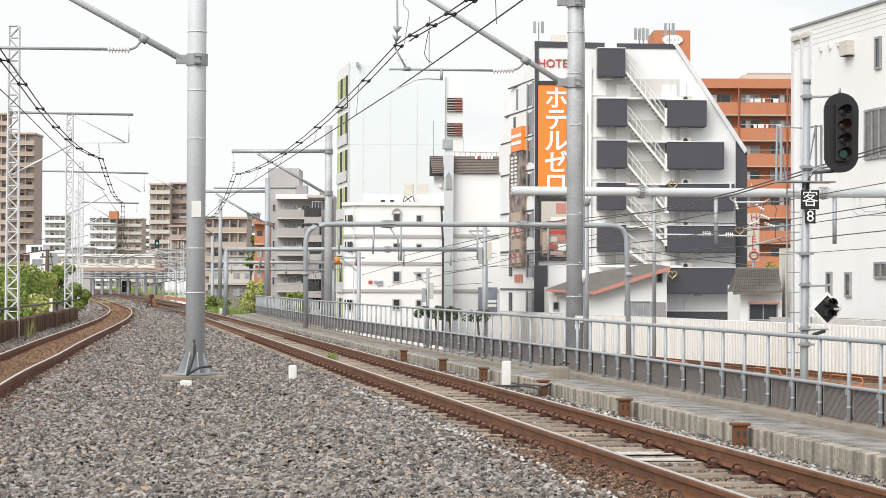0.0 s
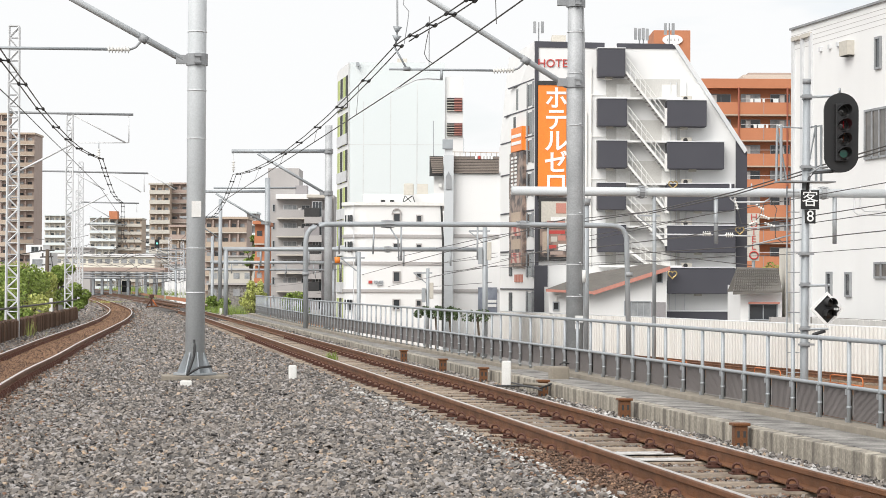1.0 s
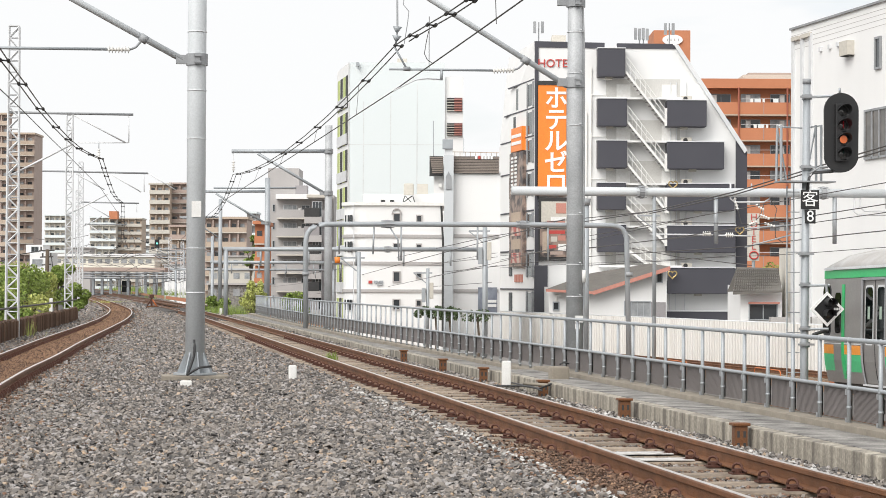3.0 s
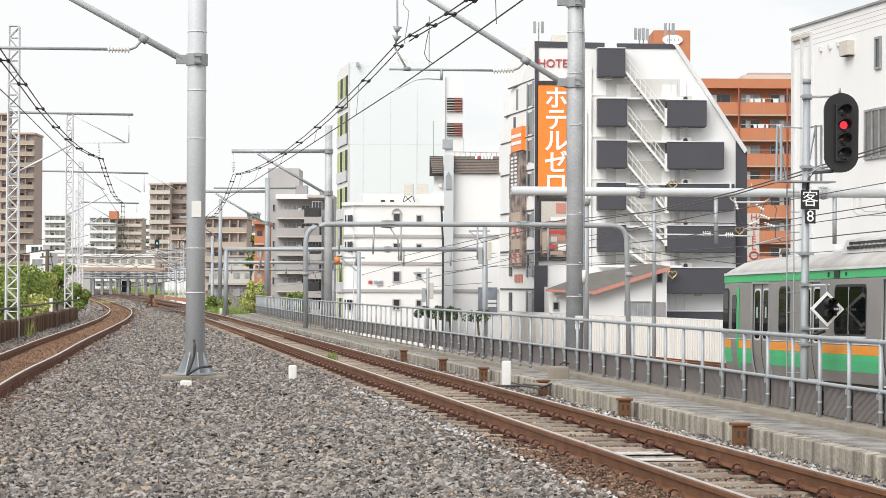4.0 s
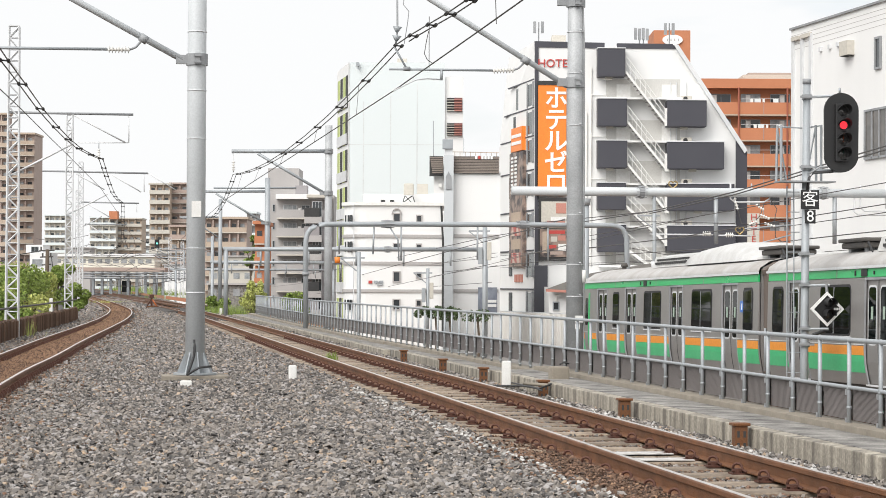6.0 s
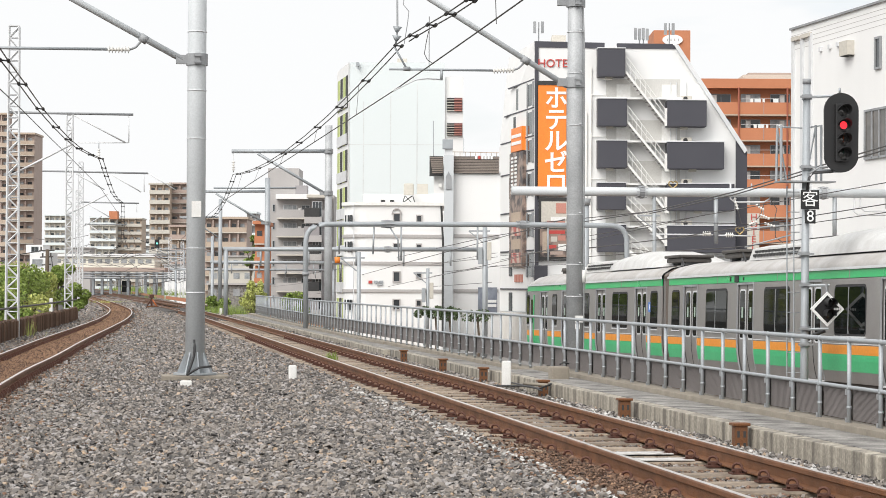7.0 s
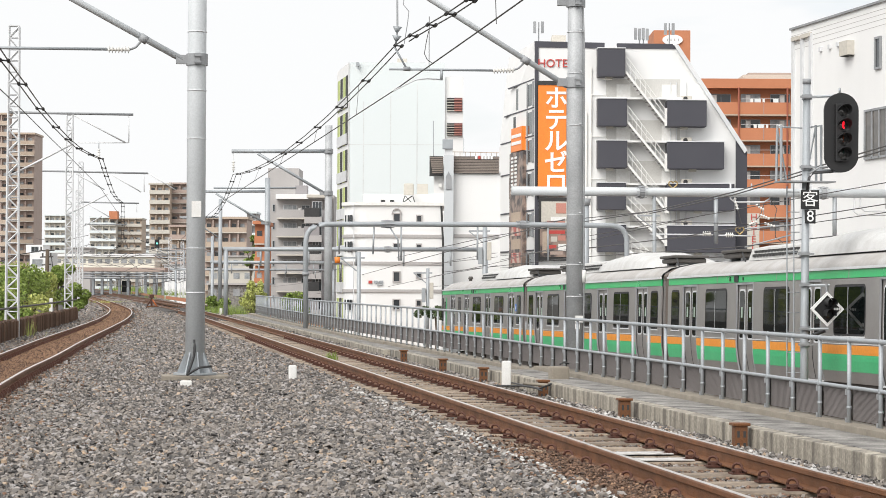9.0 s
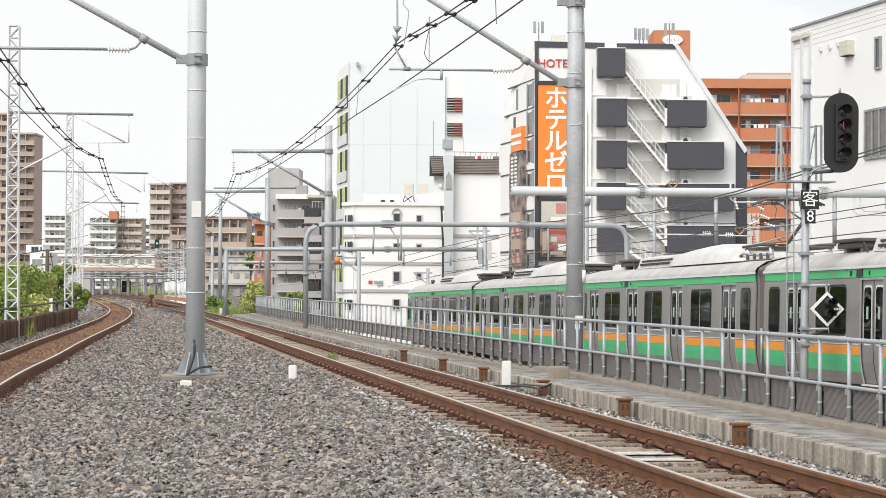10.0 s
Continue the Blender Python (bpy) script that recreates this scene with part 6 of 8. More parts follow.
# --- the white hotel with charcoal balconies and a slanting shoulder ---
H1 = Block("hotel_building", 15.0, 158.0, "white hotel with charcoal balconies, outside stairs and orange sign", "hotel")
front = [(6.26, -2.97), (6.16, 18.16), (10.93, 18.07), (10.93, 17.84), (11.86, 17.84), (11.86, 18.08), (15.85, 18.06), (20.79, 10.64), (20.83, -2.90)]
H1.prism("wall", front, 0.0, 14.0, M_WHITE, label="smooth white rendered wall")
H1.prism("parapet_band", [(6.21, 17.78), (6.20, 18.20), (11.01, 18.11), (11.01, 17.72)], -0.06, 0.5, M_CHARCOAL, label="charcoal parapet band")
H1.prism("parapet_band", [(11.86, 17.73), (11.86, 18.08), (15.66, 18.06), (15.89, 17.71)], -0.06, 0.5, M_CHARCOAL)
H1.prism("shoulder_coping", [(15.73, 17.98), (16.04, 17.98), (20.79, 10.79), (20.60, 10.56)], -0.3, 0.4, M_STEEL_LT, label="pale metal coping on the slant")
H1.prism("corner_band", [(6.30, -2.97), (6.21, 17.82), (6.48, 17.82), (6.57, -2.97)], -0.08, 0.3, M_CHARCOAL, label="charcoal corner strip")
H1.prism("side_shade_wall", [(20.06, -2.13), (20.01, 11.49), (20.17, 11.57), (20.79, 10.64), (20.83, -2.13)], -0.1, 0.2, M_CHARCOAL, label="charcoal end wall strip")
# receding left front: a slanting top
side = [((6.26, -2.97), 0.0), ((6.16, 18.16), 0.0), ((4.74, 18.12), 11.0), ((4.06, 11.11), 11.0), ((4.13, -3.29), 11.0)]
bm = bmesh.new()
fr = [bm.verts.new((p[0] - H1.x, y - 0.001, p[1] - H1.base)) for p, y in side]
bk = [bm.verts.new((p[0] - H1.x + 2.0, y + 0.5, p[1] - H1.base)) for p, y in side]
bm.faces.new(fr)
bm.faces.new(bk[::-1])
for i in range(5):
    bm.faces.new((fr[i], bk[i], bk[(i + 1) % 5], fr[(i + 1) % 5]))
part("side_wall", bm, M_WHITE, H1.ob, "white side wall with ribbon windows")


def on_side(px_frac, z):
    """A point of the receding front: 0 at the corner, 1 at its far end."""
    xa, xb = 6.20, 4.07
    return Vector((xa + (xb - xa) * px_frac - H1.x, 11.0 * px_frac, z - H1.base))


def side_quad(name, u0, u1, z0, z1, m, label="", out=0.05, parent=None):
    nrm = Vector((-0.98, -0.2, 0)).normalized()
    a = [on_side(u0, z0), on_side(u1, z0), on_side(u1, z1), on_side(u0, z1)]
    vs = [p + nrm * out for p in a] + [p - nrm * 0.1 for p in a]
    return mesh_ob(name, vs, BOXF, m, parent or H1.ob, label)


for py in (140, 190, 240, 300, 372, 443, 512):
    zc = 3.98 + (440 - py) * 0.0387
    far = min(1.0, 0.72 + (py - 140) * 0.0022)
    side_quad("ledge", 0.0, far, zc - 0.045, zc + 0.045, M_CHARCOAL, "thin dark ledge line", 0.05)
    w = side_quad("window", 0.03, 0.16, zc - 1.75, zc - 0.25, M_WINDOW, "dark window near the corner", 0.03)
    side_quad("window_frame", 0.0, 0.03, zc - 1.85, zc - 0.15, M_STEEL_DK, "", 0.08, w)
    side_quad("window_frame", 0.16, 0.18, zc - 1.85, zc - 0.15, M_STEEL_DK, "", 0.08, w)
    w = side_quad("window", 0.6 * far, 0.68 * far, zc - 1.75, zc - 0.25, M_WINDOW, "narrow dark window", 0.03)
# tall charcoal foot panel at the corner
H1.box("foot_panel", 6.25, 7.16, -0.85, 2.83, -0.2, 0.0, M_CHARCOAL, label="charcoal corner panel")
# vertical orange sign with its lettering, framed in brown
sign = H1.box("sign_board", 6.46, 8.39, 7.60, 15.18, -0.35, -0.1, M_ORANGE, label="tall orange sign with white lettering")
H1.box("sign_frame", 6.39, 8.39, 15.17, 15.45, -0.4, -0.1, M_DARK, sign)
H1.box("sign_edge", 6.38, 6.42, 7.45, 15.44, -0.38, -0.1, M_DARK, sign)
for ch, py in (("ホ", 176), ("テ", 214), ("ル", 252), ("ゼ", 290), ("ロ", 327)):
    writing("lettering", ch, 1.62, M_LETTER, H1.ob, (7.69 - H1.x, -0.37, 3.95 + (441 - py) * 0.0386 - H1.base), depth=0.02, label="white sign character", bold=0.03)
writing("lettering", "HOTEL", 0.78, M_RED, H1.ob, (7.64 - H1.x, -0.06, 16.66 - H1.base), depth=0.03, label="red hotel lettering")
# picture hoardings below
ph = H1.box("poster_board", 6.53, 8.44, 3.13, 7.47, -0.25, -0.05, M_DARK, label="dark framed poster board")
M_POSTER = mat("faded_food_poster", (0.55, 0.45, 0.38), (0.4, 0.06, 0.05), rough=0.5, scale=1.1, fine=3.0, bump=0, mix=1.0, contrast=0.08)
M_POSTER2 = mat("dark_photo_poster", (0.3, 0.22, 0.18), (0.06, 0.05, 0.05), rough=0.5, scale=1.4, fine=3.0, bump=0, mix=1.0, contrast=0.08)
H1.box("poster", 6.71, 8.44, 5.37, 7.20, -0.29, -0.25, M_BEIGE, ph, "faded beige room poster")
H1.box("poster", 6.64, 8.45, 3.40, 5.30, -0.29, -0.25, M_POSTER2, ph, "dark poster with red and pale shapes")
for q, m in (((7.36, 8.40, 5.87, 6.15), M_WHITE_PAINT), ((7.09, 8.33, 5.56, 5.88), M_SALMON), ((7.71, 8.40, 6.38, 7.08), M_SALMON), ((6.78, 8.40, 5.41, 5.69), M_TAN), ((7.25, 8.33, 4.99, 5.22), M_RED),
             ((7.37, 7.79, 4.45, 4.80), M_BEIGE), ((7.87, 8.37, 4.53, 4.88), M_SALMON), ((6.79, 7.09, 3.67, 5.14), M_TAN), ((7.25, 7.75, 3.98, 4.22), M_RED), ((7.87, 8.41, 3.83, 4.30), M_WHITE_PAINT), ((7.33, 8.18, 3.56, 3.79), M_BROWN)):
    H1.box("printed_shape", *q, -0.31, -0.29, m, ph)
side_quad("banner", 0.22, 0.52, 10.87, 12.54, M_ORANGE, "small orange sign with white lines", 0.3)
for k in range(2):
    side_quad("banner_line", 0.24, 0.5, 11.83 - 0.5 * k, 12.06 - 0.5 * k, M_LETTER, "", 0.33)
side_quad("dark_banner", 0.2, 0.57, 2.78, 10.79, M_POSTER2, "long dark banner with pale pictures", 0.28)
for k in range(7):
    if k > 2:
        side_quad("banner_picture", 0.25, 0.5, 8.73 - 0.95 * k, 9.44 - 0.95 * k, M_TAN if k % 2 else M_POSTER, "", 0.31)
for col, n in ((0.46, 10), (0.36, 9)):
    for k in range(n):
        side_quad("text_bar", col, col + 0.06, 10.36 - 0.27 * k, 10.51 - 0.27 * k, M_LETTER, "", 0.31)
M_LANDING = mat("shade_toned_landing", (0.6, 0.59, 0.56), (0.5, 0.49, 0.47), rough=0.8, scale=0.6, fine=14, bump=0.03)
for k in range(3):
    side_quad("red_mark", 0.3 + 0.08 * k, 0.35 + 0.08 * k, 1.67, 2.22, M_SALMON, "faded red wall marking" if k == 0 else "", 0.06)
# stair bays: flat grey-white panels behind the flights, recess shade put into their colour
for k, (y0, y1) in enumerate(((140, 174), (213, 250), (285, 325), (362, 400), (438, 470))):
    H1.box("landing_wall", 11.12, 16.19, 3.98 + (441 - y1) * 0.0387, 3.98 + (441 - y0) * 0.0387, -0.03, 0.0, M_LANDING, label="landing wall toned for recess shade")
    zt = 3.98 + (441 - y0) * 0.0387
    zb = 3.98 + (441 - y1) * 0.0387
    for dx in (0.6, 3.7):
        H1.box("door", 11.24 + dx, 11.24 + dx + 0.95, zb, zb + (zt - zb) * 0.72, -0.06, -0.03, M_WHITE_PAINT, label="white landing door")
    H1.box("slab_edge", 10.65, 16.27, zb - 0.14, zb, -0.9, 0.0, M_WHITE, label="white landing slab")
# charcoal balconies, left and right stacks
left_stack = ((10.46, 12.33, 15.69, 17.59), (10.47, 12.46, 12.31, 14.17), (10.48, 12.47, 9.47, 11.32), (10.49, 12.41, 6.63, 8.44), (10.51, 12.42, 3.75, 5.60))
right_stack = ((15.19, 17.87, 12.30, 14.08), (15.20, 19.07, 9.42, 11.24), (15.21, 19.77, 6.58, 8.40), (15.22, 19.86, 3.74, 5.56), (15.23, 19.86, 0.94, 2.69), (15.16, 19.87, -1.36, -0.26))


def balcony(x0, x1, z0, z1):
    b = H1.box("balcony", x0, x1, z0, z1, -1.4, 0.02, M_CHARCOAL, label="charcoal panelled balcony box", bevel=0.04)
    H1.box("coping", x0 - 0.03, x1 + 0.03, z1, z1 + 0.06, -1.45, 0.02, M_STEEL_LT, b, "pale metal coping")
    H1.box("underlight", (x0 + x1) / 2 - 0.4, (x0 + x1) / 2 + 0.1, z0 - 0.16, z0, -0.9, -0.5, M_BEIGE, b)
    return b


for q in left_stack:
    balcony(*q)
for i, q in enumerate(right_stack):
    balcony(*q)
    # lean-to shadowed doors and air conditioner above
    if i < 5:
        ac = H1.box("outdoor_unit", q[0] + 1.0, q[0] + 1.75, q[3] - 0.02, q[3] + 0.36, -0.7, -0.4, M_BEIGE, label="small outdoor air unit", bevel=0.03)
        H1.tube("fan_grille", [(q[0] + 1.3, -0.71, q[3] + 0.17), (q[0] + 1.3, -0.73, q[3] + 0.17)], 0.15, M_DARK, ac, seg=12)
    for dx in (0.35, 0.75, 1.4):
        H1.tube("pipe", [(q[0] + dx, -0.1, q[3]), (q[0] + dx, -0.1, q[3] + 1.35)], 0.03, M_STEEL_LT)
# outside stair flights zigzag between the stacks
flights = (((12.37, 17.01), (15.04, 12.94)), ((12.49, 13.62), (15.05, 9.86)), ((12.51, 10.73), (15.06, 7.01)), ((12.44, 7.85), (15.06, 4.78)), ((12.45, 4.96), (15.07, 2.40)))
for (xa, za), (xb, zb) in flights:
    st = H1.prism("stair_flight", [(xa, za - 1.12), (xa, za - 0.88), (xb, zb - 0.2), (xb, zb - 0.46)], -1.3, -1.22, M_WHITE_PAINT, label="white steel stair flight")
    H1.prism("stringer", [(xa, za - 1.25), (xa, za - 0.95), (xb, zb - 0.25), (xb, zb - 0.6)], -0.4, -0.32, M_WHITE_PAINT, st)
    n = 13
    for k in range(n):
        u = (k + 0.5) / n
        x, z = xa + (xb - xa) * u, za - 1.0 + (zb - 0.4 - za + 1.0) * u
        H1.box("tread", x - 0.13, x + 0.13, z - 0.03, z, -1.22, -0.4, M_GREYWALL_DK, st)
    for h in (0.0, -0.42):
        H1.tube("handrail", [(xa, -1.28, za + h + 0.1), (xb, -1.28, zb + h + 0.55)], 0.03, M_WHITE_PAINT, st)
    for k in range(9):
        u = k / 8
        x, z = xa + (xb - xa) * u, za + (zb - za) * u
        H1.tube("baluster", [(x, -1.28, z - 0.85 + 0.4 * u), (x, -1.28, z + 0.1 + 0.45 * u)], 0.02, M_WHITE_PAINT, st, seg=5)
    H1.box("newel", xb - 0.02, xb + 0.28, zb - 0.6, zb + 0.6, -1.3, -1.0, M_WHITE_PAINT, st)
# pipes on the blank wall
for px, a, b in ((10.11, 16.40, 2.84), (9.80, 13.30, 2.46)):
    H1.tube("downpipe", [(px, -0.08, a), (px, -0.08, b)], 0.05, M_WHITE_PAINT)
for py in (168, 242, 317):
    zz = 3.97 + (441 - py) * 0.0387
    H1.tube("drain_pipe", [(10.11, -0.1, zz), (11.04, -0.1, zz), (11.20, -0.1, zz - 0.25)], 0.05, M_WHITE_PAINT)
# gold heart ornaments
for cx, cz in ((15.56, 8.33), (20.09, 5.25), (15.54, 2.24), (19.80, -0.49)):
    pts = []
    for k in range(25):
        t = math.tau * k / 24
        pts.append((cx + 0.026 * 16 * math.sin(t) ** 3 * 0.7, -1.75, cz + 0.02 * (13 * math.cos(t) - 5 * math.cos(2 * t) - 2 * math.cos(3 * t) - math.cos(4 * t)) * 0.9))
    H1.tube("heart_ornament", pts, 0.05, M_GOLD, label="dull gold heart outline")
# aerials and rooftop boxes
H1.box("roof_box", 7.54, 8.52, 18.30, 18.94, 3.0, 5.0, M_BEIGE, label="rooftop hut")
for px, pz, h in ((6.51, 18.17, 1.4), (13.45, 18.08, 0.7), (15.50, 18.06, 1.5), (13.72, 18.08, 0.6)):
    H1.tube("aerial_mast", [(px, 0.6, pz - 0.3), (px, 0.6, pz + h)], 0.05, M_STEEL_DK)
    for s in (-0.28, 0.25):
        H1.box("aerial", px + s - 0.1, px + s + 0.1, pz + h * 0.45, pz + h * 0.45 + 0.8, 0.4, 0.55, M_STEEL_DK)

# --- vertical shop sign hung from the hotel's end ---
VS = Block("hanging_sign", 20.20, 150.0, "tall pale vertical sign with red letters", "sign", base=3.12)
VS.box("board", 19.80, 20.56, 3.12, 6.21, 0.0, 0.3, M_BEIGE, label="pale sign board")
for ch, py in (("H", 385), ("O", 398), ("T", 411), ("E", 424), ("L", 437)):
    writing("lettering", ch, 0.62, M_RED, VS.ob, (0, -0.02, 3.89 + (441 - py) * 0.0367 - VS.base), depth=0.01)
VS.tube("post", [(20.20, 0.15, 3.12), (20.20, 0.15, -4.0)], 0.12, M_STEEL)
VS.tube("emblem", [(20.20 + 0.28 * math.cos(t), -0.05, 3.49 + 0.24 * math.sin(t)) for t in [math.tau * k / 14 for k in range(15)]], 0.05, M_RED)

# --- brick-orange tower block behind the hotel with a white oval sign ---
TB = Block("orange_roof_tower", 19.72, 200.0, "orange tiled roof tower with white oval signs", "building")
TB.box("tower", 18.20, 21.38, -5.06, 23.67, 0.0, 6.0, M_TERRACOTTA)
bm = bmesh.new()
ox, oz = (19.82, 22.83)
add_tube(bm, [(ox - TB.x, -0.15, oz - TB.base), (ox - TB.x, 0.0, oz - TB.base)], 0.5, 28)
bmesh.ops.scale(bm, vec=(1.75, 1, 0.9), space=Matrix.Translation((-(ox - TB.x), 0, -(oz - TB.base))), verts=list(bm.verts))
part("oval_sign", bm, M_LETTER, TB.ob, "white oval sign")
for k in range(4):
    TB.box("lettering_bar", ox - 0.5 + 0.32 * k, ox - 0.42 + 0.32 * k, oz - 0.12, oz + 0.1, -0.18, -0.15, M_GREYWALL, label="")

# --- terracotta flats with balconies ---
TF = Block("terracotta_flats", 34.09, 260.0, "terracotta tiled apartment block with balconies", "apartment building")
TF.box("wall", 28.42, 40.44, -4.44, 24.80, 1.6, 14.0, M_TERRACOTTA, label="terracotta tiled wall")
TF.box("roof_slab", 28.33, 40.44, 23.85, 24.93, 0.0, 14.0, M_TERRACOTTA)
TF.box("penthouse", 34.32, 40.74, 24.95, 25.75, 4.0, 12.0, M_BEIGE)
TF.box("penthouse", 35.03, 40.74, 25.66, 26.07, 5.0, 12.0, M_BROWN)
for k in range(7):
    y = 181 + 45.5 * k
    zt = 5.71 + (441 - y) * 0.06365
    bal = TF.box("balcony", 29.00, 39.82, zt - 1.35, zt, 0.0, 0.15, M_TERRACOTTA, label="terracotta balcony front")
    TF.box("balcony_floor", 29.00, 39.82, zt - 1.5, zt - 1.35, 0.0, 1.6, M_TAN, bal)
    for j in range(4):
        x0 = 30.40 + j * 3.35
        TF.window(x0, x0 + 2.1, zt - 0.3, zt + 1.0, 1.55, M_STEEL, M_WINDOW_LT if (j + k) % 2 else M_WINDOW, 1)
        TF.box("curtain", x0 + 0.5 * (j % 3), x0 + 0.5 * (j % 3) + 0.55, zt - 0.2, zt + 0.95, 1.5, 1.525, M_WHITE_PAINT)
    TF.tube("laundry_pole", [(33.6, 0.35, zt + 0.42), (38.4, 0.35, zt + 0.45)], 0.025, M_STEEL_LT, bal)
    for j, w in enumerate(((0.0, 0.35), (0.5, 0.7), (1.4, 0.25), (2.6, 0.6)) if k in (0, 1) else ()):
        TF.box("laundry", 34.6 + w[0] + 0.4 * k, 34.6 + w[0] + w[1] + 0.4 * k, zt - 0.15 - 0.1 * j % 0.3, zt + 0.42, 0.33, 0.37, M_WHITE_PAINT if j % 2 == 0 else M_WHITE_B, bal, "pale laundry")
    TF.box("divider", 36.07, 36.13, zt - 1.3, zt + 0.05, -0.02, 1.6, M_GREYWALL_DK)
for px in (33.26, 38.74):
    TF.tube("drainpipe", [(px, -0.1, 23.93), (px, -0.1, -3.0)], 0.1, M_BRICKRED)

# --- big cool-white block, lime and white strips on its receding end ---
BW = Block("tall_white_block", -3.63, 175.0, "tall plain white building with lime window strips", "building")
BW.box("wall", -7.11, 0.06, -4.37, 18.34, 0.0, 12.0, M_WHITE_B, label="plain pale clad wall")
M_JOINT = mat("cladding_joint", (0.66, 0.69, 0.69), rough=0.7, scale=1, fine=10, bump=0)
for q in ((-3.98, -4.06, -4.36, 15.79), (-1.97, -2.05, -4.35, 16.66), (-6.04, -6.12, -4.37, 15.35)):
    BW.box("joint", *q, -0.012, 0.0, M_JOINT)
BW.box("joint", -7.20, 0.09, 12.06, 12.12, -0.012, 0.0, M_JOINT)
# receding end
ea, eb = (-7.24, 18.31), (-8.41, 18.22)
zl = -4.0
end = [(ea[0], 0.0, zl), (eb[0], 7.0, zl), (eb[0], 7.0, eb[1]), (ea[0], 0.0, ea[1])]
vs = [(x - BW.x, y, z - BW.base) for x, y, z in end] + [(x - BW.x + 0.4, y + 0.4, z - BW.base) for x, y, z in end]
mesh_ob("end_wall", vs, [(3, 2, 1, 0), (4, 5, 6, 7), (0, 1, 5, 4), (1, 2, 6, 5), (2, 3, 7, 6), (3, 0, 4, 7)], M_WHITE, BW.ob, "white end wall")


def end_quad(name, u0, u1, z0, z1, m, label="", out=0.06):
    xa, xb = ea[0], eb[0]
    nrm = Vector((-0.99, -0.12, 0))
    a = [Vector((xa + (xb - xa) * u - BW.x, 7.0 * u, z - BW.base)) for u, z in ((u0, z0), (u1, z0), (u1, z1), (u0, z1))]
    return mesh_ob(name, [p + nrm * out for p in a] + [p - nrm * 0.08 for p in a], BOXF, m, BW.ob, label)


for k in range(7):
    zt = 16.89 - 2.83 * k
    for u, m in ((0.04, M_DARK), (0.26, M_LIME), (0.5, M_DARK), (0.74, M_LIME)):
        end_quad("window_strip", u, u + 0.17, zt - 1.95, zt + 0.5, m, "lime panel" if m == M_LIME else "dark window strip", 0.04)
    for u in (0.08, 0.5):
        end_quad("balcony_rail", u, u + 0.4, zt - 1.9, zt - 1.1, M_STEEL_LT, "", 0.12)
# stair core seen beside it with maroon louvres
BW.box("stair_core", 0.10, 1.48, 10.25, 17.30, 0.3, 5.0, M_WHITE, label="white stair tower")
for q, m in (((0.25, 0.80, 14.65, 15.68), M_BEIGE), ((0.26, 0.81, 12.81, 13.75), M_BEIGE), ((0.80, 1.40, 14.65, 15.69), M_SALMON), ((0.81, 1.41, 12.81, 13.76), M_SALMON)):
    o = BW.box("stair_opening", *q, 0.15, 0.32, M_DARK if m == M_BEIGE else mat("maroon_louvre", (0.2, 0.09, 0.085), rough=0.7), label="open stair landing")
    for k in range(5):
        BW.box("louvre_slat", q[0], q[1], q[2] + (q[3] - q[2]) * (k + 0.1) / 5, q[2] + (q[3] - q[2]) * (k + 0.35) / 5, 0.05, 0.16, m, o)
BW.box("flood_light", -6.64, -6.43, 18.00, 18.30, -0.4, -0.1, M_STEEL, label="")
BW.box("roof_box", -3.57, -2.83, 18.42, 18.73, 1.0, 2.0, M_BEIGE)

# --- rounded white building with arched windows ---
RW = Block("rounded_white_building", -3.11, 135.0, "white building with rounded corner and grey bands", "building")
outline = []
cx0, cx1 = -5.88, -0.06
for k in range(7):
    a = math.pi / 2 * k / 6
    outline.append((cx0 + 1.4 - 1.4 * math.cos(a), 1.4 - 1.4 * math.sin(a)))
outline += [(cx1, 0.0), (cx1, 9.0), (cx0, 9.0)]


def extrude(b, name, pts, z0, z1, m, parent=None, label="", grow=0.0):
    mx = sum(p[0] for p in pts) / len(pts)
    my = sum(p[1] for p in pts) / len(pts)
    bm = bmesh.new()
    lo = [bm.verts.new((p[0] - b.x + (grow if p[0] > mx else -grow), p[1] + (grow if p[1] > my else -grow), z0 - b.base)) for p in pts]
    hi = [bm.verts.new((v.co.x, v.co.y, z1 - b.base)) for v in lo]
    bm.faces.new(lo)
    bm.faces.new(hi[::-1])
    for i in range(len(pts)):
        j = (i + 1) % len(pts)
        bm.faces.new((lo[i], hi[i], hi[j], lo[j]))
    return part(name, bm, m, parent or b.ob, label)


extrude(RW, "wall", outline, -4.0, 6.21, M_WHITE, label="white rendered wall")
extrude(RW, "cornice", outline, 6.08, 6.28, M_WHITE_PAINT, grow=0.12)
for py in (418, 466, 515):
    zz = 3.53 + (441 - py) * 0.03305
    extrude(RW, "string_course", outline, zz - 0.09, zz + 0.09, M_GREYWALL, label="grey moulded band", grow=0.07)
for x0, x1, ys in ((-2.87, -2.54, ((379, 392), (432, 440), (482, 498), (531, 547))), (-1.52, -1.29, ((382, 392), (433, 440), (483, 491), (532, 541)))):
    for a, b in ys:
        RW.window(x0, x1, 3.53 + (441 - b) * 0.03305, 3.53 + (441 - a) * 0.03305, 0.0, M_GREYWALL, M_WINDOW, 0, t=0.07)
RW.tube("window_arch", [(-2.72 + 0.26 * math.cos(t), -0.08, 5.55 + 0.35 * math.sin(t)) for t in [math.pi * k / 8 for k in range(9)]], 0.045, M_GREYWALL)
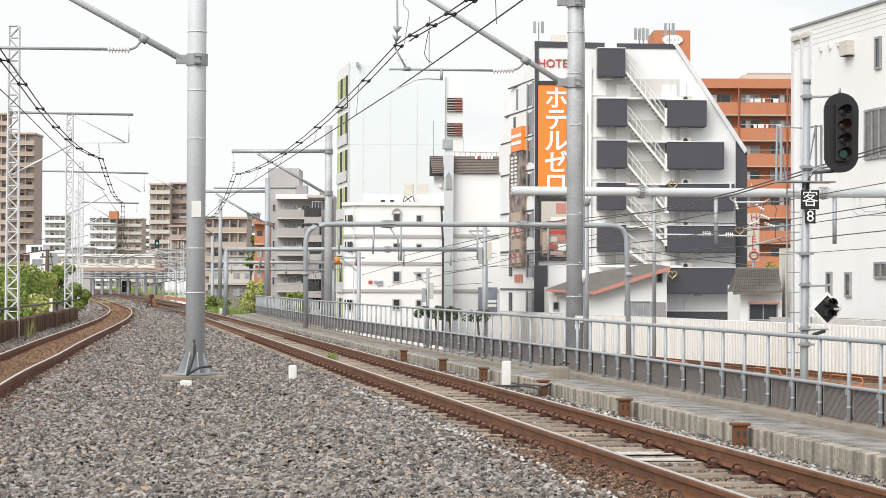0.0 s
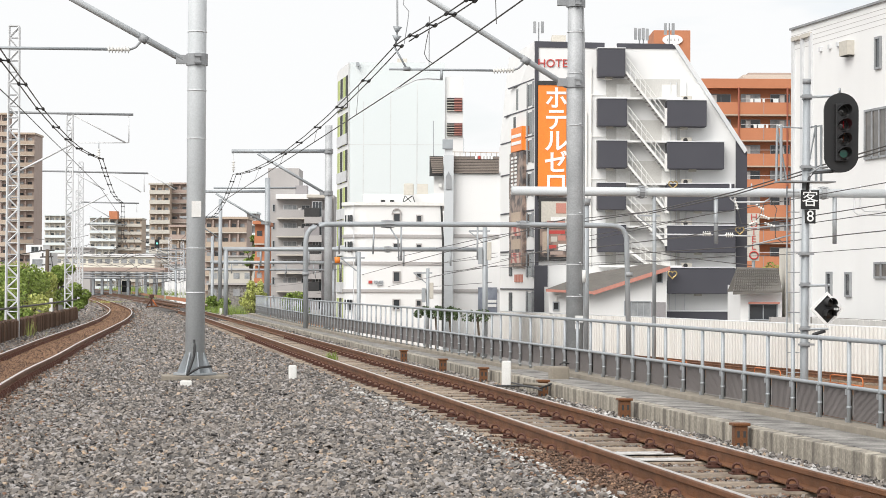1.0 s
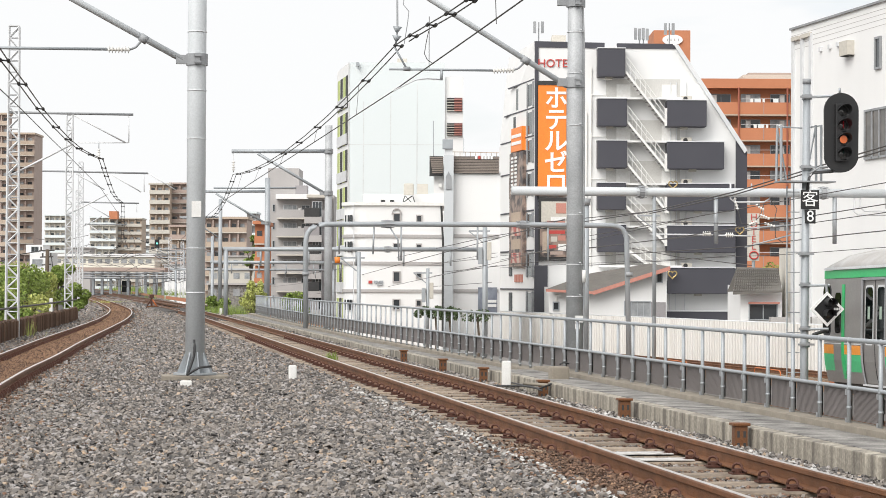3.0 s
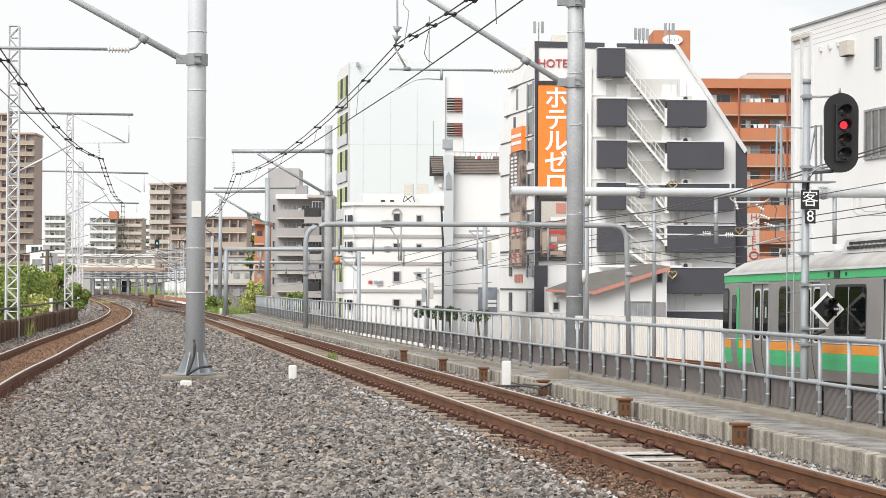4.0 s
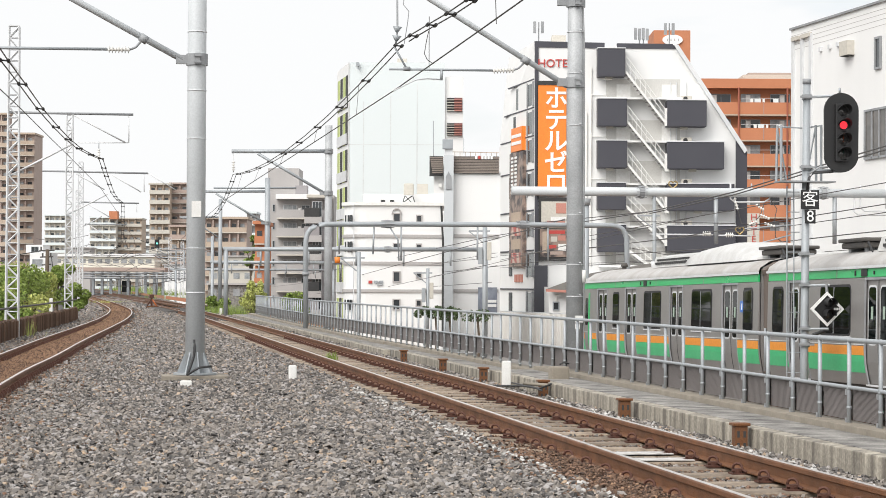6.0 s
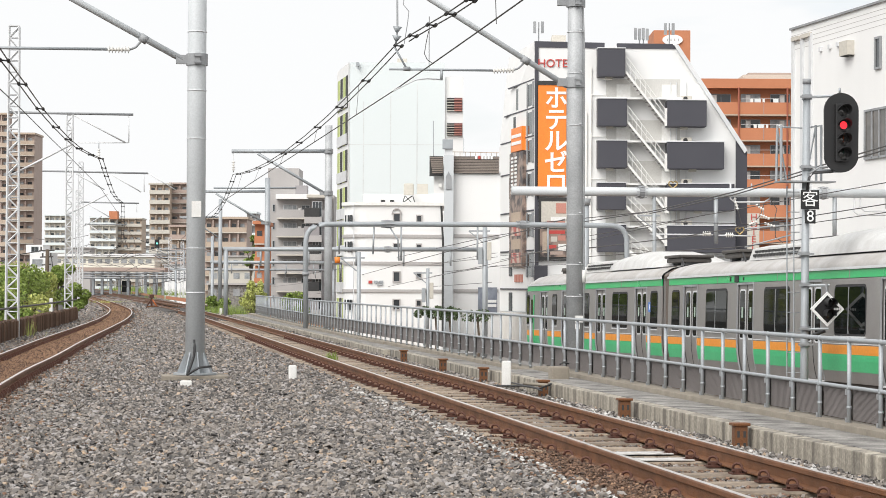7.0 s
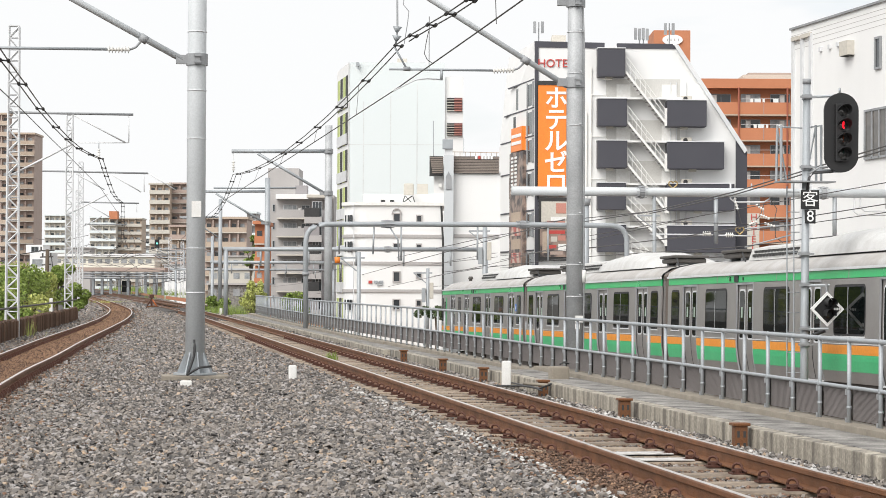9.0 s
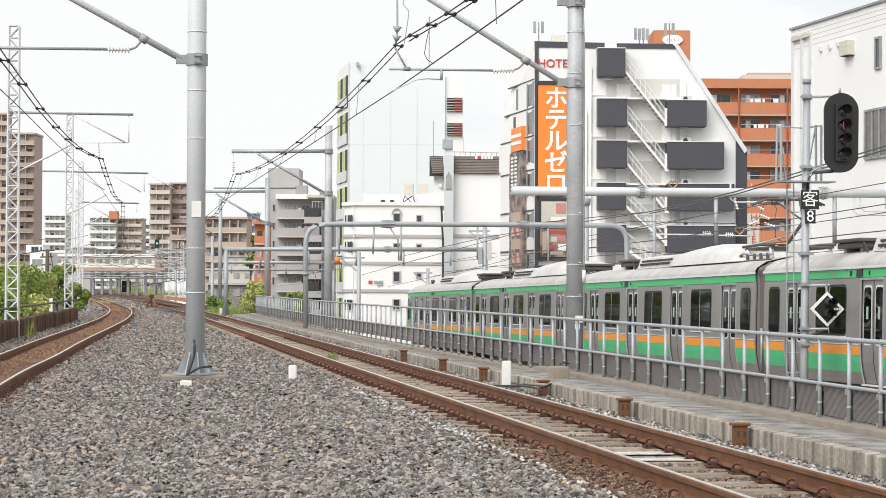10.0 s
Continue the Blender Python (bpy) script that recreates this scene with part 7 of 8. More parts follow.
for x, dep in ((-5.72, 0.75), (-5.55, 0.4), (-5.39, 0.12)):
    for py in (390, 437, 540):
        zz = 3.53 + (441 - py) * 0.03305
        RW.box("slit_window", x - 0.06, x + 0.06, zz - 0.3, zz + 0.3, dep - 0.06, dep + 0.3, M_WINDOW, label="narrow arched window")
RW.tube("roof_rail", [(-4.71, 1.0, 6.70), (-1.80, 1.0, 6.71)], 0.02, M_STEEL_LT)
for k in range(7):
    px = -4.71 + k * 0.48
    RW.tube("rail_post", [(px, 1.0, 6.70), (px, 1.0, 6.20)], 0.015, M_STEEL_LT)
RW.box("plant_room", -4.78, -0.15, 6.27, 6.87, 3.0, 8.0, M_WHITE, label="white rooftop plant room")
for q in ((-3.74, -3.48, 6.34, 6.51), (-3.18, -2.95, 6.35, 6.51)):
    RW.box("vent", *q, 2.8, 3.02, M_DARK)
# rooftop water tank on legs
tk = RW.box("water_tank", -2.35, -1.75, 6.75, 7.45, 1.6, 2.3, M_BEIGE, label="tan rooftop water tank", bevel=0.08)
for s in (0, 1):
    for e in (1.65, 2.25):
        RW.tube("tank_leg", [(-2.28 + s * 0.46, e, 6.75), (-2.41 + s * 0.75, e, 6.25)], 0.03, M_DARK, tk)
        RW.tube("tank_brace", [(-2.28 + s * 0.46, e, 6.75), (-1.88 - s * 0.5, e, 6.32)], 0.02, M_DARK, tk)
RW.box("lift_hut", -1.57, -0.93, 6.39, 7.51, 3.5, 5.0, M_BEIGE)
for k in range(3):
    RW.box("sign_bar", -4.35 + k * 0.32, -4.35 + k * 0.32 + 0.22, 1.51, 1.68, -0.06, -0.02, M_RED if k == 0 else M_STEEL, label="")
RW.tube("sign_flourish", [(-3.95, -0.05, 1.48), (-3.69, -0.05, 1.65), (-3.82, -0.05, 1.38), (-3.49, -0.05, 1.45)], 0.03, M_STEEL)
RW.tube("downpipe", [(-5.22, -0.05, 6.20), (-5.22, -0.05, -2.0)], 0.03, M_STEEL_LT)
RW.tube("drainpipe", [(-0.11, -0.1, 6.06), (-0.00, -0.1, 3.91), (-0.00, -0.1, -2.0)], 0.07, M_DARK)

# --- second hotel with brown louvred crown and grey flue ---
HL = Block("flue_hotel", 1.87, 150.0, "white building with brown louvred crown and grey flue", "hotel")
HL.box("wall", 0.04, 3.72, -3.52, 8.80, 0.0, 4.0, M_WHITE, label="white rendered wall")
HL.box("wall_return", -0.63, 0.05, -3.57, 9.42, 1.5, 4.0, M_WHITE)
for py in (418, 515):
    zz = 3.80 + (441 - py) * 0.0367
    HL.box("string_course", 0.70, 3.60, zz - 0.1, zz + 0.1, -0.08, 0.0, M_GREYWALL)
M_BROWN_SLAT = mat("brown_slat", (0.26, 0.22, 0.19), (0.2, 0.17, 0.15), rough=0.7, scale=1, fine=20, bump=0)
lv = HL.box("crown", 0.67, 3.60, 8.70, 9.82, -0.1, 0.6, M_DARK, label="brown louvred crown")
for k in range(11):
    zz = 8.71 + 1.1 * k / 11
    HL.box("slat", 0.70, 3.63, zz + 0.015, zz + 0.085, -0.2, -0.1, M_BROWN_SLAT, lv)
lv2 = HL.box("crown", -0.91, -0.03, 8.61, 9.87, 0.8, 2.0, M_DARK)
for k in range(9):
    zz = 8.76 + 1.1 * k / 9
    HL.box("slat", -0.89 + 0.06 * (9 - k) * 0.3, 0.00, zz, zz + 0.08, 0.7, 0.8, M_BROWN_SLAT, lv2)
for k in range(6):
    HL.box("lettering_bar", 2.06 + 0.2 * k, 2.06 + 0.2 * k + 0.14, 9.63, 9.85, -0.28, -0.2, M_RED if k == 1 else M_LETTER, lv)
HL.tube("roof_rail", [(0.19, 0.5, 10.15), (3.64, 0.5, 10.09)], 0.025, M_TAN)
for k in range(9):
    px = 0.74 + k * 0.34
    HL.tube("rail_post", [(px, 0.5, 10.15), (px, 0.5, 9.78)], 0.02, M_TAN)
HL.tube("aerial_mast", [(-0.65, 1.0, 8.97), (-0.67, 1.0, 12.20)], 0.03, M_STEEL)
HL.tube("aerial_mast", [(1.33, 1.0, 10.08), (1.32, 1.0, 11.11)], 0.02, M_STEEL)
fl = HL.box("flue", 0.04, 0.66, -3.48, 9.87, -0.7, 0.0, M_POLE, label="square grey steel flue")
HL.box("flue_neck", 0.12, 0.59, 9.83, 10.31, -0.55, -0.1, M_STEEL_LT, fl)
HL.box("flue_cap", -0.07, 0.62, 10.27, 10.89, -0.72, 0.05, M_STEEL, fl, bevel=0.03)
HL.prism("flue_fin", [(0.16, 7.64), (0.16, 8.44), (0.34, 8.81), (0.52, 8.45), (0.53, 7.64)], -0.78, -0.7, M_STEEL_DK, fl)
bn = HL.box("wall_banner", 2.29, 3.53, -0.42, 1.31, -0.1, -0.03, mat("blue_photo_banner", (0.28, 0.31, 0.36), (0.12, 0.13, 0.17), rough=0.5, scale=1.5, fine=4, bump=0, mix=1.0), label="blue-grey photo banner")
for k in range(2):
    HL.box("banner_line", 2.72, 3.49, 0.32 - 0.28 * k, 0.50 - 0.28 * k, -0.12, -0.1, M_LETTER, bn)
for py in (290, 330, 380, 440, 490, 540):
    HL.box("pipe_clip", -0.29, -0.11, 3.79 + (441 - py) * 0.0367, 3.79 + (447 - py) * 0.0367, 1.2, 1.5, M_WHITE_PAINT)

# --- grey flats with balconies beyond the curve ---
GF = Block("grey_flats", -22.83, 360.0, "grey rendered apartment block with balconies", "apartment building")
GF.box("wall", -27.08, -17.15, -3.49, 15.51, 2.0, 20.0, M_GREYWALL, label="grey rendered wall")
GF.box("stair_tower", -27.98, -23.02, -3.58, 20.02, 8.0, 18.0, M_GREYWALL, label="grey stair tower")
GF.box("roof_slab", -26.14, -18.03, 14.84, 15.59, 0.0, 20.0, M_WHITE)
GF.box("wing", -20.68, -17.38, -3.41, 12.99, -4.0, 3.0, M_GREYWALL_DK, label="darker projecting wing")
GF.box("wing_roof", -21.05, -17.39, 14.89, 15.35, -4.6, 3.0, M_BEIGE)
GF.box("dish_hut", -23.27, -21.42, 15.47, 17.07, 3.0, 6.0, M_GREYWALL_DK)
for k in range(6):
    y = 371 + 32.4 * k
    zt = 7.01 + (441 - y) * 0.0881
    b = GF.box("balcony", -26.00, -20.98, zt - 1.35, zt, 0.0, 0.15, M_GREYWALL, label="grey balcony front")
    GF.box("balcony_floor", -26.00, -20.80, zt - 1.5, zt - 1.3, -0.1, 2.0, M_BEIGE, b)
    GF.window(-25.03, -23.00, zt - 0.8, zt + 0.75, 1.95, M_STEEL_LT, M_WINDOW_LT, 2)
    GF.window(-22.12, -20.98, zt - 0.6, zt + 0.7, 1.95, M_STEEL_LT, M_WINDOW, 1)
    GF.box("outdoor_unit", -22.74, -22.21, zt - 0.6, zt + 0.25, 1.2, 1.8, M_WHITE_PAINT, b)
    b = GF.box("balcony", -21.35, -19.00, zt - 1.3, zt + 0.1, -5.6, -5.4, M_DARK if k % 2 == 0 else M_GREYWALL_DK, label="dark balcony rail")
    GF.box("balcony_floor", -21.35, -18.65, zt - 2.3, zt - 1.3, -5.6, -4.0, M_GREYWALL, b)
    GF.window(-20.13, -18.74, zt - 1.2, zt + 1.1, -4.0, M_STEEL_LT, M_WINDOW, 2)
    GF.window(-26.71, -26.44, zt - 0.2, zt + 0.8, 1.98, M_STEEL, M_WINDOW, 0)

# --- right-hand white building, its long side running with the tracks ---
KB = thing("long_white_building", (33.0, 109.0, -4.0), "long white clad building beside the railway", "building", rz=3.1)


def kx(name, y0, y1, z0, z1, m, out, label="", parent=None, depth=0.1):
    return box(name, -out, depth, y0 - 109.0, y1 - 109.0, z0 + 4.0, z1 + 4.0, m, parent or KB, label)


KEND = (33.0, 108.44, 7.14)[1]
kx("wall", 40.0, KEND, -4.0, 13.9, M_WHITE, 0.0, "white clad wall", depth=18.0)
kx("coping", 40.0, KEND + 0.05, 13.9, 14.0, M_STEEL_DK, 0.1, "grey metal coping", depth=18.0)
for py in (66, 74, 82, 91):
    zz = 3.28 + (441 - py) * 0.02755
    kx("cladding_groove", 40.0, KEND + 0.01, zz - 0.02, zz, M_GREYWALL, 0.006)
for p in ((33.0, 108.04, 7.12), (33.0, 106.80, 7.06), (33.0, 105.65, 7.01)):
    kx("downpipe", p[1] - 0.16, p[1] + 0.16, -2.0, 13.46, M_STEEL_LT, 0.1, "pale grey square downpipe")
for pa, pb in (((33.0, 107.08, 13.33), (33.0, 108.09, 13.43)), ((33.0, 105.62, 13.17), (33.0, 106.84, 13.30))):
    kx("rain_hopper", pa[1], pb[1], 13.32, 13.51, M_BEIGE, 0.16, "pale rain hopper")
KW = [((33.0, 98.74, 9.21), (33.0, 94.52, 7.19), 2), ((33.0, 97.57, 12.34), (33.0, 97.11, 11.10), 0), ((33.0, 103.40, 2.04), (33.0, 102.97, 1.13), 0), ((33.0, 101.07, 2.01), (33.0, 100.58, 1.08), 0), ((33.0, 97.58, 2.44), (33.0, 93.89, 1.91), 2)]
for a, b, n in KW:
    w = kx("window", b[1], a[1], min(a[2], b[2]), max(a[2], b[2]), M_WINDOW_BR if n == 2 else M_WINDOW, 0.05, "aluminium framed window")
    for y in [b[1] - 0.12, a[1]] + [b[1] + (a[1] - b[1]) * k / 5 for k in range(1, 5) if n]:
        kx("window_frame", y, y + 0.12, min(a[2], b[2]) - 0.1, max(a[2], b[2]) + 0.1, M_STEEL_DK, 0.1, "", w)
    for z in (min(a[2], b[2]) - 0.1, max(a[2], b[2])):
        kx("window_frame", b[1], a[1], z, z + 0.1, M_STEEL_DK, 0.1, "", w)
q = (33.0, 100.72, 12.28)
v = kx("vent_hood", q[1] - 0.5, q[1] + 0.5, q[2] - 0.35, q[2] + 0.3, M_BEIGE, 0.35, "pale wall vent hood")
kx("vent_mouth", q[1] - 0.45, q[1] + 0.45, q[2] - 0.38, q[2] - 0.35, M_DARK, 0.3, "", v)
for p in ((33.0, 104.35, 12.57), (33.0, 103.19, 12.58), (33.0, 102.11, 12.58)):
    kx("vent_cap", p[1] - 0.12, p[1] + 0.12, p[2] - 0.1, p[2] + 0.1, M_STEEL_LT, 0.12, "small round vent cap")
# block wall at its foot
bw = thing("block_wall", (32.0, 90, -4.0), "pale grey concrete block boundary wall", "wall", kind="structure")
zt = 0.09
box("core", 0, 0.2, -50, 12, 0, zt + 4.0 - 0.02, M_CONC, bw)
rng = random.Random(9)
blk = bpy.data.meshes.new("block")
bm = bmesh.new()
add_box(bm, -0.06, 0, -0.38, 0.38, 0.0, 0.36)
bmesh.ops.bevel(bm, geom=list(bm.edges), offset=0.02, segments=1, affect="EDGES")
bm.to_mesh(blk)
bm.free()
blk.materials.append(mat("pale_block", (0.6, 0.59, 0.57), (0.5, 0.49, 0.47), rough=0.9, scale=1.5, fine=20, bump=0.2, island=-0.06))
for r in range(4):
    for k in range(50):
        o = new("block", blk)
        o.parent = bw
        o.location = (0, -28 + k * 0.8 + (0.4 if r % 2 else 0), zt + 4.0 - 0.4 * (r + 1))

# --- white corrugated hoarding behind the far track ---
HO = thing("sheet_hoarding", (28.4, 60, -4.0), "white corrugated metal hoarding along the railway", "hoarding")
for k in range(34):
    y0 = 44 + k * 3.6
    vs, fs = [], []
    n = 7
    zt, zb = 0.03 - 0.0045 * (y0 - 60), low(y0) - 0.5
    for i in range(n + 1):
        for j, f in enumerate((0.0, 0.12, 0.5, 0.62)):
            y = y0 - 60 + (i + f) * 3.58 / (n + 1)
            x = -0.13 if j in (1, 2) else 0.0
            vs += [(x, y, zb + 4.0), (x, y, zt + 4.0)]
    m = len(vs) // 2
    fs = [(2 * i, 2 * i + 2, 2 * i + 3, 2 * i + 1) for i in range(m - 1)]
    m0 = len(vs)
    vs += [(0.06, y0 - 60, zb + 4), (0.06, y0 - 60, zt + 4), (0.06, y0 - 56.42, zt + 4), (0.06, y0 - 56.42, zb + 4)]
    fs.append((m0, m0 + 1, m0 + 2, m0 + 3))
    mesh_ob("sheet", vs, fs, M_SHEET, HO)
tube("top_rail", [(0.0, -16, 4.1), (0.0, 106, 3.58)], 0.04, M_STEEL_LT, HO)

# --- two small houses in front of the hotel ---
SH = Block("low_house", 8.92, 125.0, "low white house with grey roof and salmon fascia", "house")
SH.prism("wall", [(5.78, -2.06), (5.76, 1.37), (8.30, 1.26), (12.12, 2.44), (12.14, -2.02)], 0.0, 6.0, M_WHITE, label="white rendered wall")
rf = [(5.64, 1.28), (8.21, 1.14), (12.24, 2.50), (11.20, 2.62), (8.45, 2.30)]
ra, rb, rc = (5.55, 1.25), (8.11, 1.14), (12.25, 2.50)
top_l, top_r = (8.18, 2.13), (11.47, 2.65)
bm = bmesh.new()
pts = [(ra[0], -0.6, ra[1]), (rb[0], -0.6, rb[1]), (rc[0], -0.6, rc[1]), (top_r[0], 3.2, top_r[1] + 0.05), (top_l[0], 3.2, top_l[1])]
v0 = [bm.verts.new((x - SH.x, y, z - SH.base)) for x, y, z in pts]
v1 = [bm.verts.new((x - SH.x, y, z - SH.base - 0.12)) for x, y, z in pts]
bm.faces.new((v0[0], v0[1], v0[4]))
bm.faces.new((v0[1], v0[2], v0[3], v0[4]))
bm.faces.new(v1[::-1])
for i in range(5):
    j = (i + 1) % 5
    bm.faces.new((v0[i], v1[i], v1[j], v0[j]))
part("roof", bm, M_ROOFGREY, SH.ob, "grey-brown sheet roof")
SH.prism("fascia", [(rb[0], rb[1] - 0.2), (rb[0], rb[1] + 0.02), (rc[0], rc[1] + 0.02), (rc[0], rc[1] - 0.2)], -0.66, -0.6, M_SALMON, label="salmon fascia board")
SH.prism("fascia", [(ra[0], ra[1] - 0.14), (ra[0], ra[1]), (rb[0], rb[1]), (rb[0], rb[1] - 0.14)], -0.66, -0.6, M_SALMON)
SH.window(9.87, 11.21, -0.57, 0.57, 0.0, M_STEEL, M_WINDOW_LT, 3)
w = SH.box("shutter_box", 11.22, 12.07, -0.65, 0.57, -0.06, 0.0, M_GREYWALL_DK, label="grey-brown shutter panel")
SH.box("balcony_rail", 9.78, 11.21, -0.60, -0.26, -0.25, -0.2, M_GREYWALL, label="grey window rail")
SH.window(11.61, 11.85, 1.67, 2.13, 0.0, M_STEEL, M_WINDOW, 0)
SH.window(6.01, 6.26, 0.15, 0.51, 0.0, M_STEEL, M_WINDOW, 0)
SH.tube("vent_bend", [(6.13, -0.1, 0.61), (6.13, -0.25, 0.91), (6.31, -0.25, 0.94)], 0.08, M_WHITE_PAINT)

# the whole house stands well behind the hoarding
eye_at = Matrix.Translation(EYE)
SH.ob.matrix_basis = eye_at @ Matrix.Scale(1.2, 4) @ eye_at.inverted() @ SH.ob.matrix_basis

TH = Block("tile_roof_house", 15.31, 112.0, "small white house with brown tiled roof", "house")
TH.box("wall", 14.44, 16.46, -1.65, 1.51, 0.0, 5.0, M_WHITE, label="white rendered wall")
ta, tb, tc, td = (13.99, 1.17), (16.36, 1.29), (16.51, 2.26), (14.45, 2.31)
n = 8
for r in range(n):
    u0, u1 = r / n, (r + 1) / n
    for k in range(22):
        s0, s1 = k / 22, (k + 0.92) / 22

        def rp(s, u):
            xl = ta[0] + (td[0] - ta[0]) * u
            xr = tb[0] + (tc[0] - tb[0]) * u
            return Vector((xl + (xr - xl) * s - TH.x, -0.7 + 2.2 * u, ta[1] + (td[1] - ta[1]) * u - TH.base))
        a, b, c, e = rp(s0, u0), rp(s1, u0), rp(s1, u1), rp(s0, u1)
        m1, m2 = (a + b) / 2 + Vector((0, -0.01, 0.05)), (c + e) / 2 + Vector((0, -0.01, 0.05))
        lift = Vector((0, -0.01, 0.04))
        mesh_ob("roof_tile", [a + lift, m1 + lift, b + lift, c, m2, e, a, b], [(0, 1, 4, 5), (1, 2, 3, 4), (0, 6, 7, 2, 1)], M_ROOFGREY, TH.ob)
TH.prism("roof", [ta, tb, tc, td], 1.5, 1.6, M_ROOFGREY, label="brown-grey roof deck")
bm = bmesh.new()
pts = [(ta[0], -0.72, ta[1] - 0.03), (tb[0], -0.72, tb[1] - 0.03), (tc[0], 1.5, tc[1] - 0.03), (td[0], 1.5, td[1] - 0.03)]
v0 = [bm.verts.new((x - TH.x, y, z - TH.base)) for x, y, z in pts]
v1 = [bm.verts.new((x - TH.x, y, z - TH.base - 0.1)) for x, y, z in pts]
bm.faces.new(v0)
bm.faces.new(v1[::-1])
for i in range(4):
    bm.faces.new((v0[i], v1[i], v1[(i + 1) % 4], v0[(i + 1) % 4]))
part("roof_deck", bm, M_ROOFGREY, TH.ob)
TH.tube("ridge", [(td[0], 1.5, td[1]), (tc[0], 1.5, tc[1])], 0.1, M_ROOFGREY)
TH.window(14.90, 16.19, -0.14, 0.55, 0.0, M_STEEL, M_WINDOW, 1)
TH.box("awning", 14.82, 16.30, 0.60, 0.69, -0.35, 0.0, M_SALMON)
TH.box("annex", 16.76, 17.19, -1.14, 3.33, 1.0, 3.0, M_BEIGE, label="beige side annex")
TH.box("meter_box", 15.68, 16.60, -0.67, -0.02, -1.6, -1.0, M_GREYWALL, label="grey louvred cabinet")

# --- equipment poles in front of the buildings ---
for px, d, ztop, r in ((-3.64, 100.0, 2.85, 0.09), (2.07, 114.0, 4.37, 0.12), (-0.84, 129.0, 2.37, 0.1), (9.71, 106.0, 4.93, 0.09)):
    b = Block("line_post", px, d, "slim grey steel line post", "post", "line posts", base=-3.0)
    b.tube("shaft", [(px, 0, -3.0), (px, 0, ztop)], r, M_STEEL, seg=10)
    b.box("crossarm", px - 0.8, px + 0.25, ztop - 0.3, ztop - 0.22, -0.05, 0.05, M_STEEL)
    if r > 0.095:
        b.box("equipment_box", px + 0.1, px + 0.32, ztop - 1.7, ztop - 0.8, -0.2, 0.1, M_BEIGE, label="pale equipment box", bevel=0.03)
        b.box("equipment_box", px - 0.34, px - 0.12, ztop - 1.9, ztop - 1.1, -0.2, 0.1, M_STEEL, bevel=0.03)
    b.tube("stay_arm", [(px - 0.8, 0, ztop - 0.26), (px, 0, ztop - 0.9)], 0.03, M_STEEL)


# ---- distant town: haze is put into its paler facades and panes ----
def flats(name, px0, px1, z0, z1, d, storey, cols, m, label, m_bal=None, depth=14.0, win=None):
    win = win or M_WINDOW_LT
    b = Block(name, (px0 + px1) / 2, d, label, "apartment building", base=-4.0)
    b.box("wall", px0, px1, -4.0, z1, 1.2, depth, m, label="tiled facade wall")
    b.box("roof", px0 - 0.3, px1 + 0.3, z1, z1 + 0.5, 0.0, depth, m_bal or m)
    n = int((z1 - z0) / storey)
    w = (px1 - px0) / cols
    for k in range(n):
        zt = z1 - storey * (k + 0.62)
        b.box("balcony", px0, px1, zt - 0.9, zt + 0.15, 0.0, 0.2, m_bal or m, label="balcony front")
        b.box("balcony_floor", px0, px1, zt - 1.05, zt - 0.9, 0.0, 1.2, M_BEIGE)
        for c in range(cols):
            b.box("window", px0 + w * (c + 0.2), px0 + w * (c + 0.72), zt - 0.6, zt + 0.95, 1.1, 1.25, win if win and (c + k) % 3 else M_WINDOW)
        for c in range(1, cols):
            b.box("divider", px0 + w * c - 0.12, px0 + w * c + 0.12, zt - 0.9, zt + 1.7, 0.1, 1.2, m)
    return b


flats("brown_flats", -125.25, -116.8, -2.0, 46.83, 620.0, 2.96, 4, M_BROWN, "tall brown tiled apartment block", M_TAN, 4.0, win=M_WINDOW_LT)
flats("brown_flats", -120.6, -113.7, -2.0, 42.84, 640.0, 3.05, 3, M_BROWN, "brown tiled apartment block with balconies", M_TAN, win=M_WINDOW_LT)
flats("tan_tower", -89.17, -83.00, -2.0, 31.66, 700.0, 3.0, 3, M_TAN, "tan tiled apartment tower", M_BEIGE)
flats("tan_tower", -83.71, -77.48, -2.0, 32.09, 706.0, 3.0, 2, M_BROWN, "brown tiled apartment tower", M_BROWN)
flats("terraced_flats", -49.61, -40.91, -4.0, 15.04, 480.0, 3.0, 5, M_BROWN, "brown terraced apartment block", M_TAN)
flats("brick_corner", -26.98, -25.61, -4.0, 10.07, 330.0, 3.0, 1, M_TERRACOTTA, "narrow terracotta apartment corner", M_TERRACOTTA)
flats("pale_tower", -137.97, -127.61, -4.0, 27.17, 900.0, 3.1, 4, M_BEIGE, "pale distant apartment block", M_WHITE_B, win=M_WINDOW_LT)
flats("pale_tower", -128.32, -118.35, -4.0, 26.91, 905.0, 3.1, 4, M_TAN, "tan distant apartment block", M_BEIGE, win=M_WINDOW_LT)
flats("pale_tower", -164.24, -155.40, -4.0, 29.43, 950.0, 3.1, 4, M_BEIGE, "pale grey distant apartment block", M_WHITE_B, win=M_WINDOW_LT)
flats("pale_tower", -130.43, -125.59, -4.0, 26.93, 990.0, 3.1, 2, M_GREYWALL, "grey distant office block", M_WHITE_B, win=M_WINDOW_LT)
flats("low_block", -61.61, -55.88, -4.0, 14.34, 520.0, 3.0, 3, M_TAN, "low tan apartment block", M_BROWN)
flats("low_block", -47.72, -45.53, -4.0, 18.71, 560.0, 3.0, 2, M_GREYWALL, "blue-grey distant office block", M_WHITE_B, win=M_WINDOW_LT)
b = Block("roof_hut", -128.56, 898.0, "orange tiled rooftop hut", "building", base=27.19)
b.box("hut", -130.02, -126.74, 26.69, 29.78, 0, 4, M_TERRACOTTA)

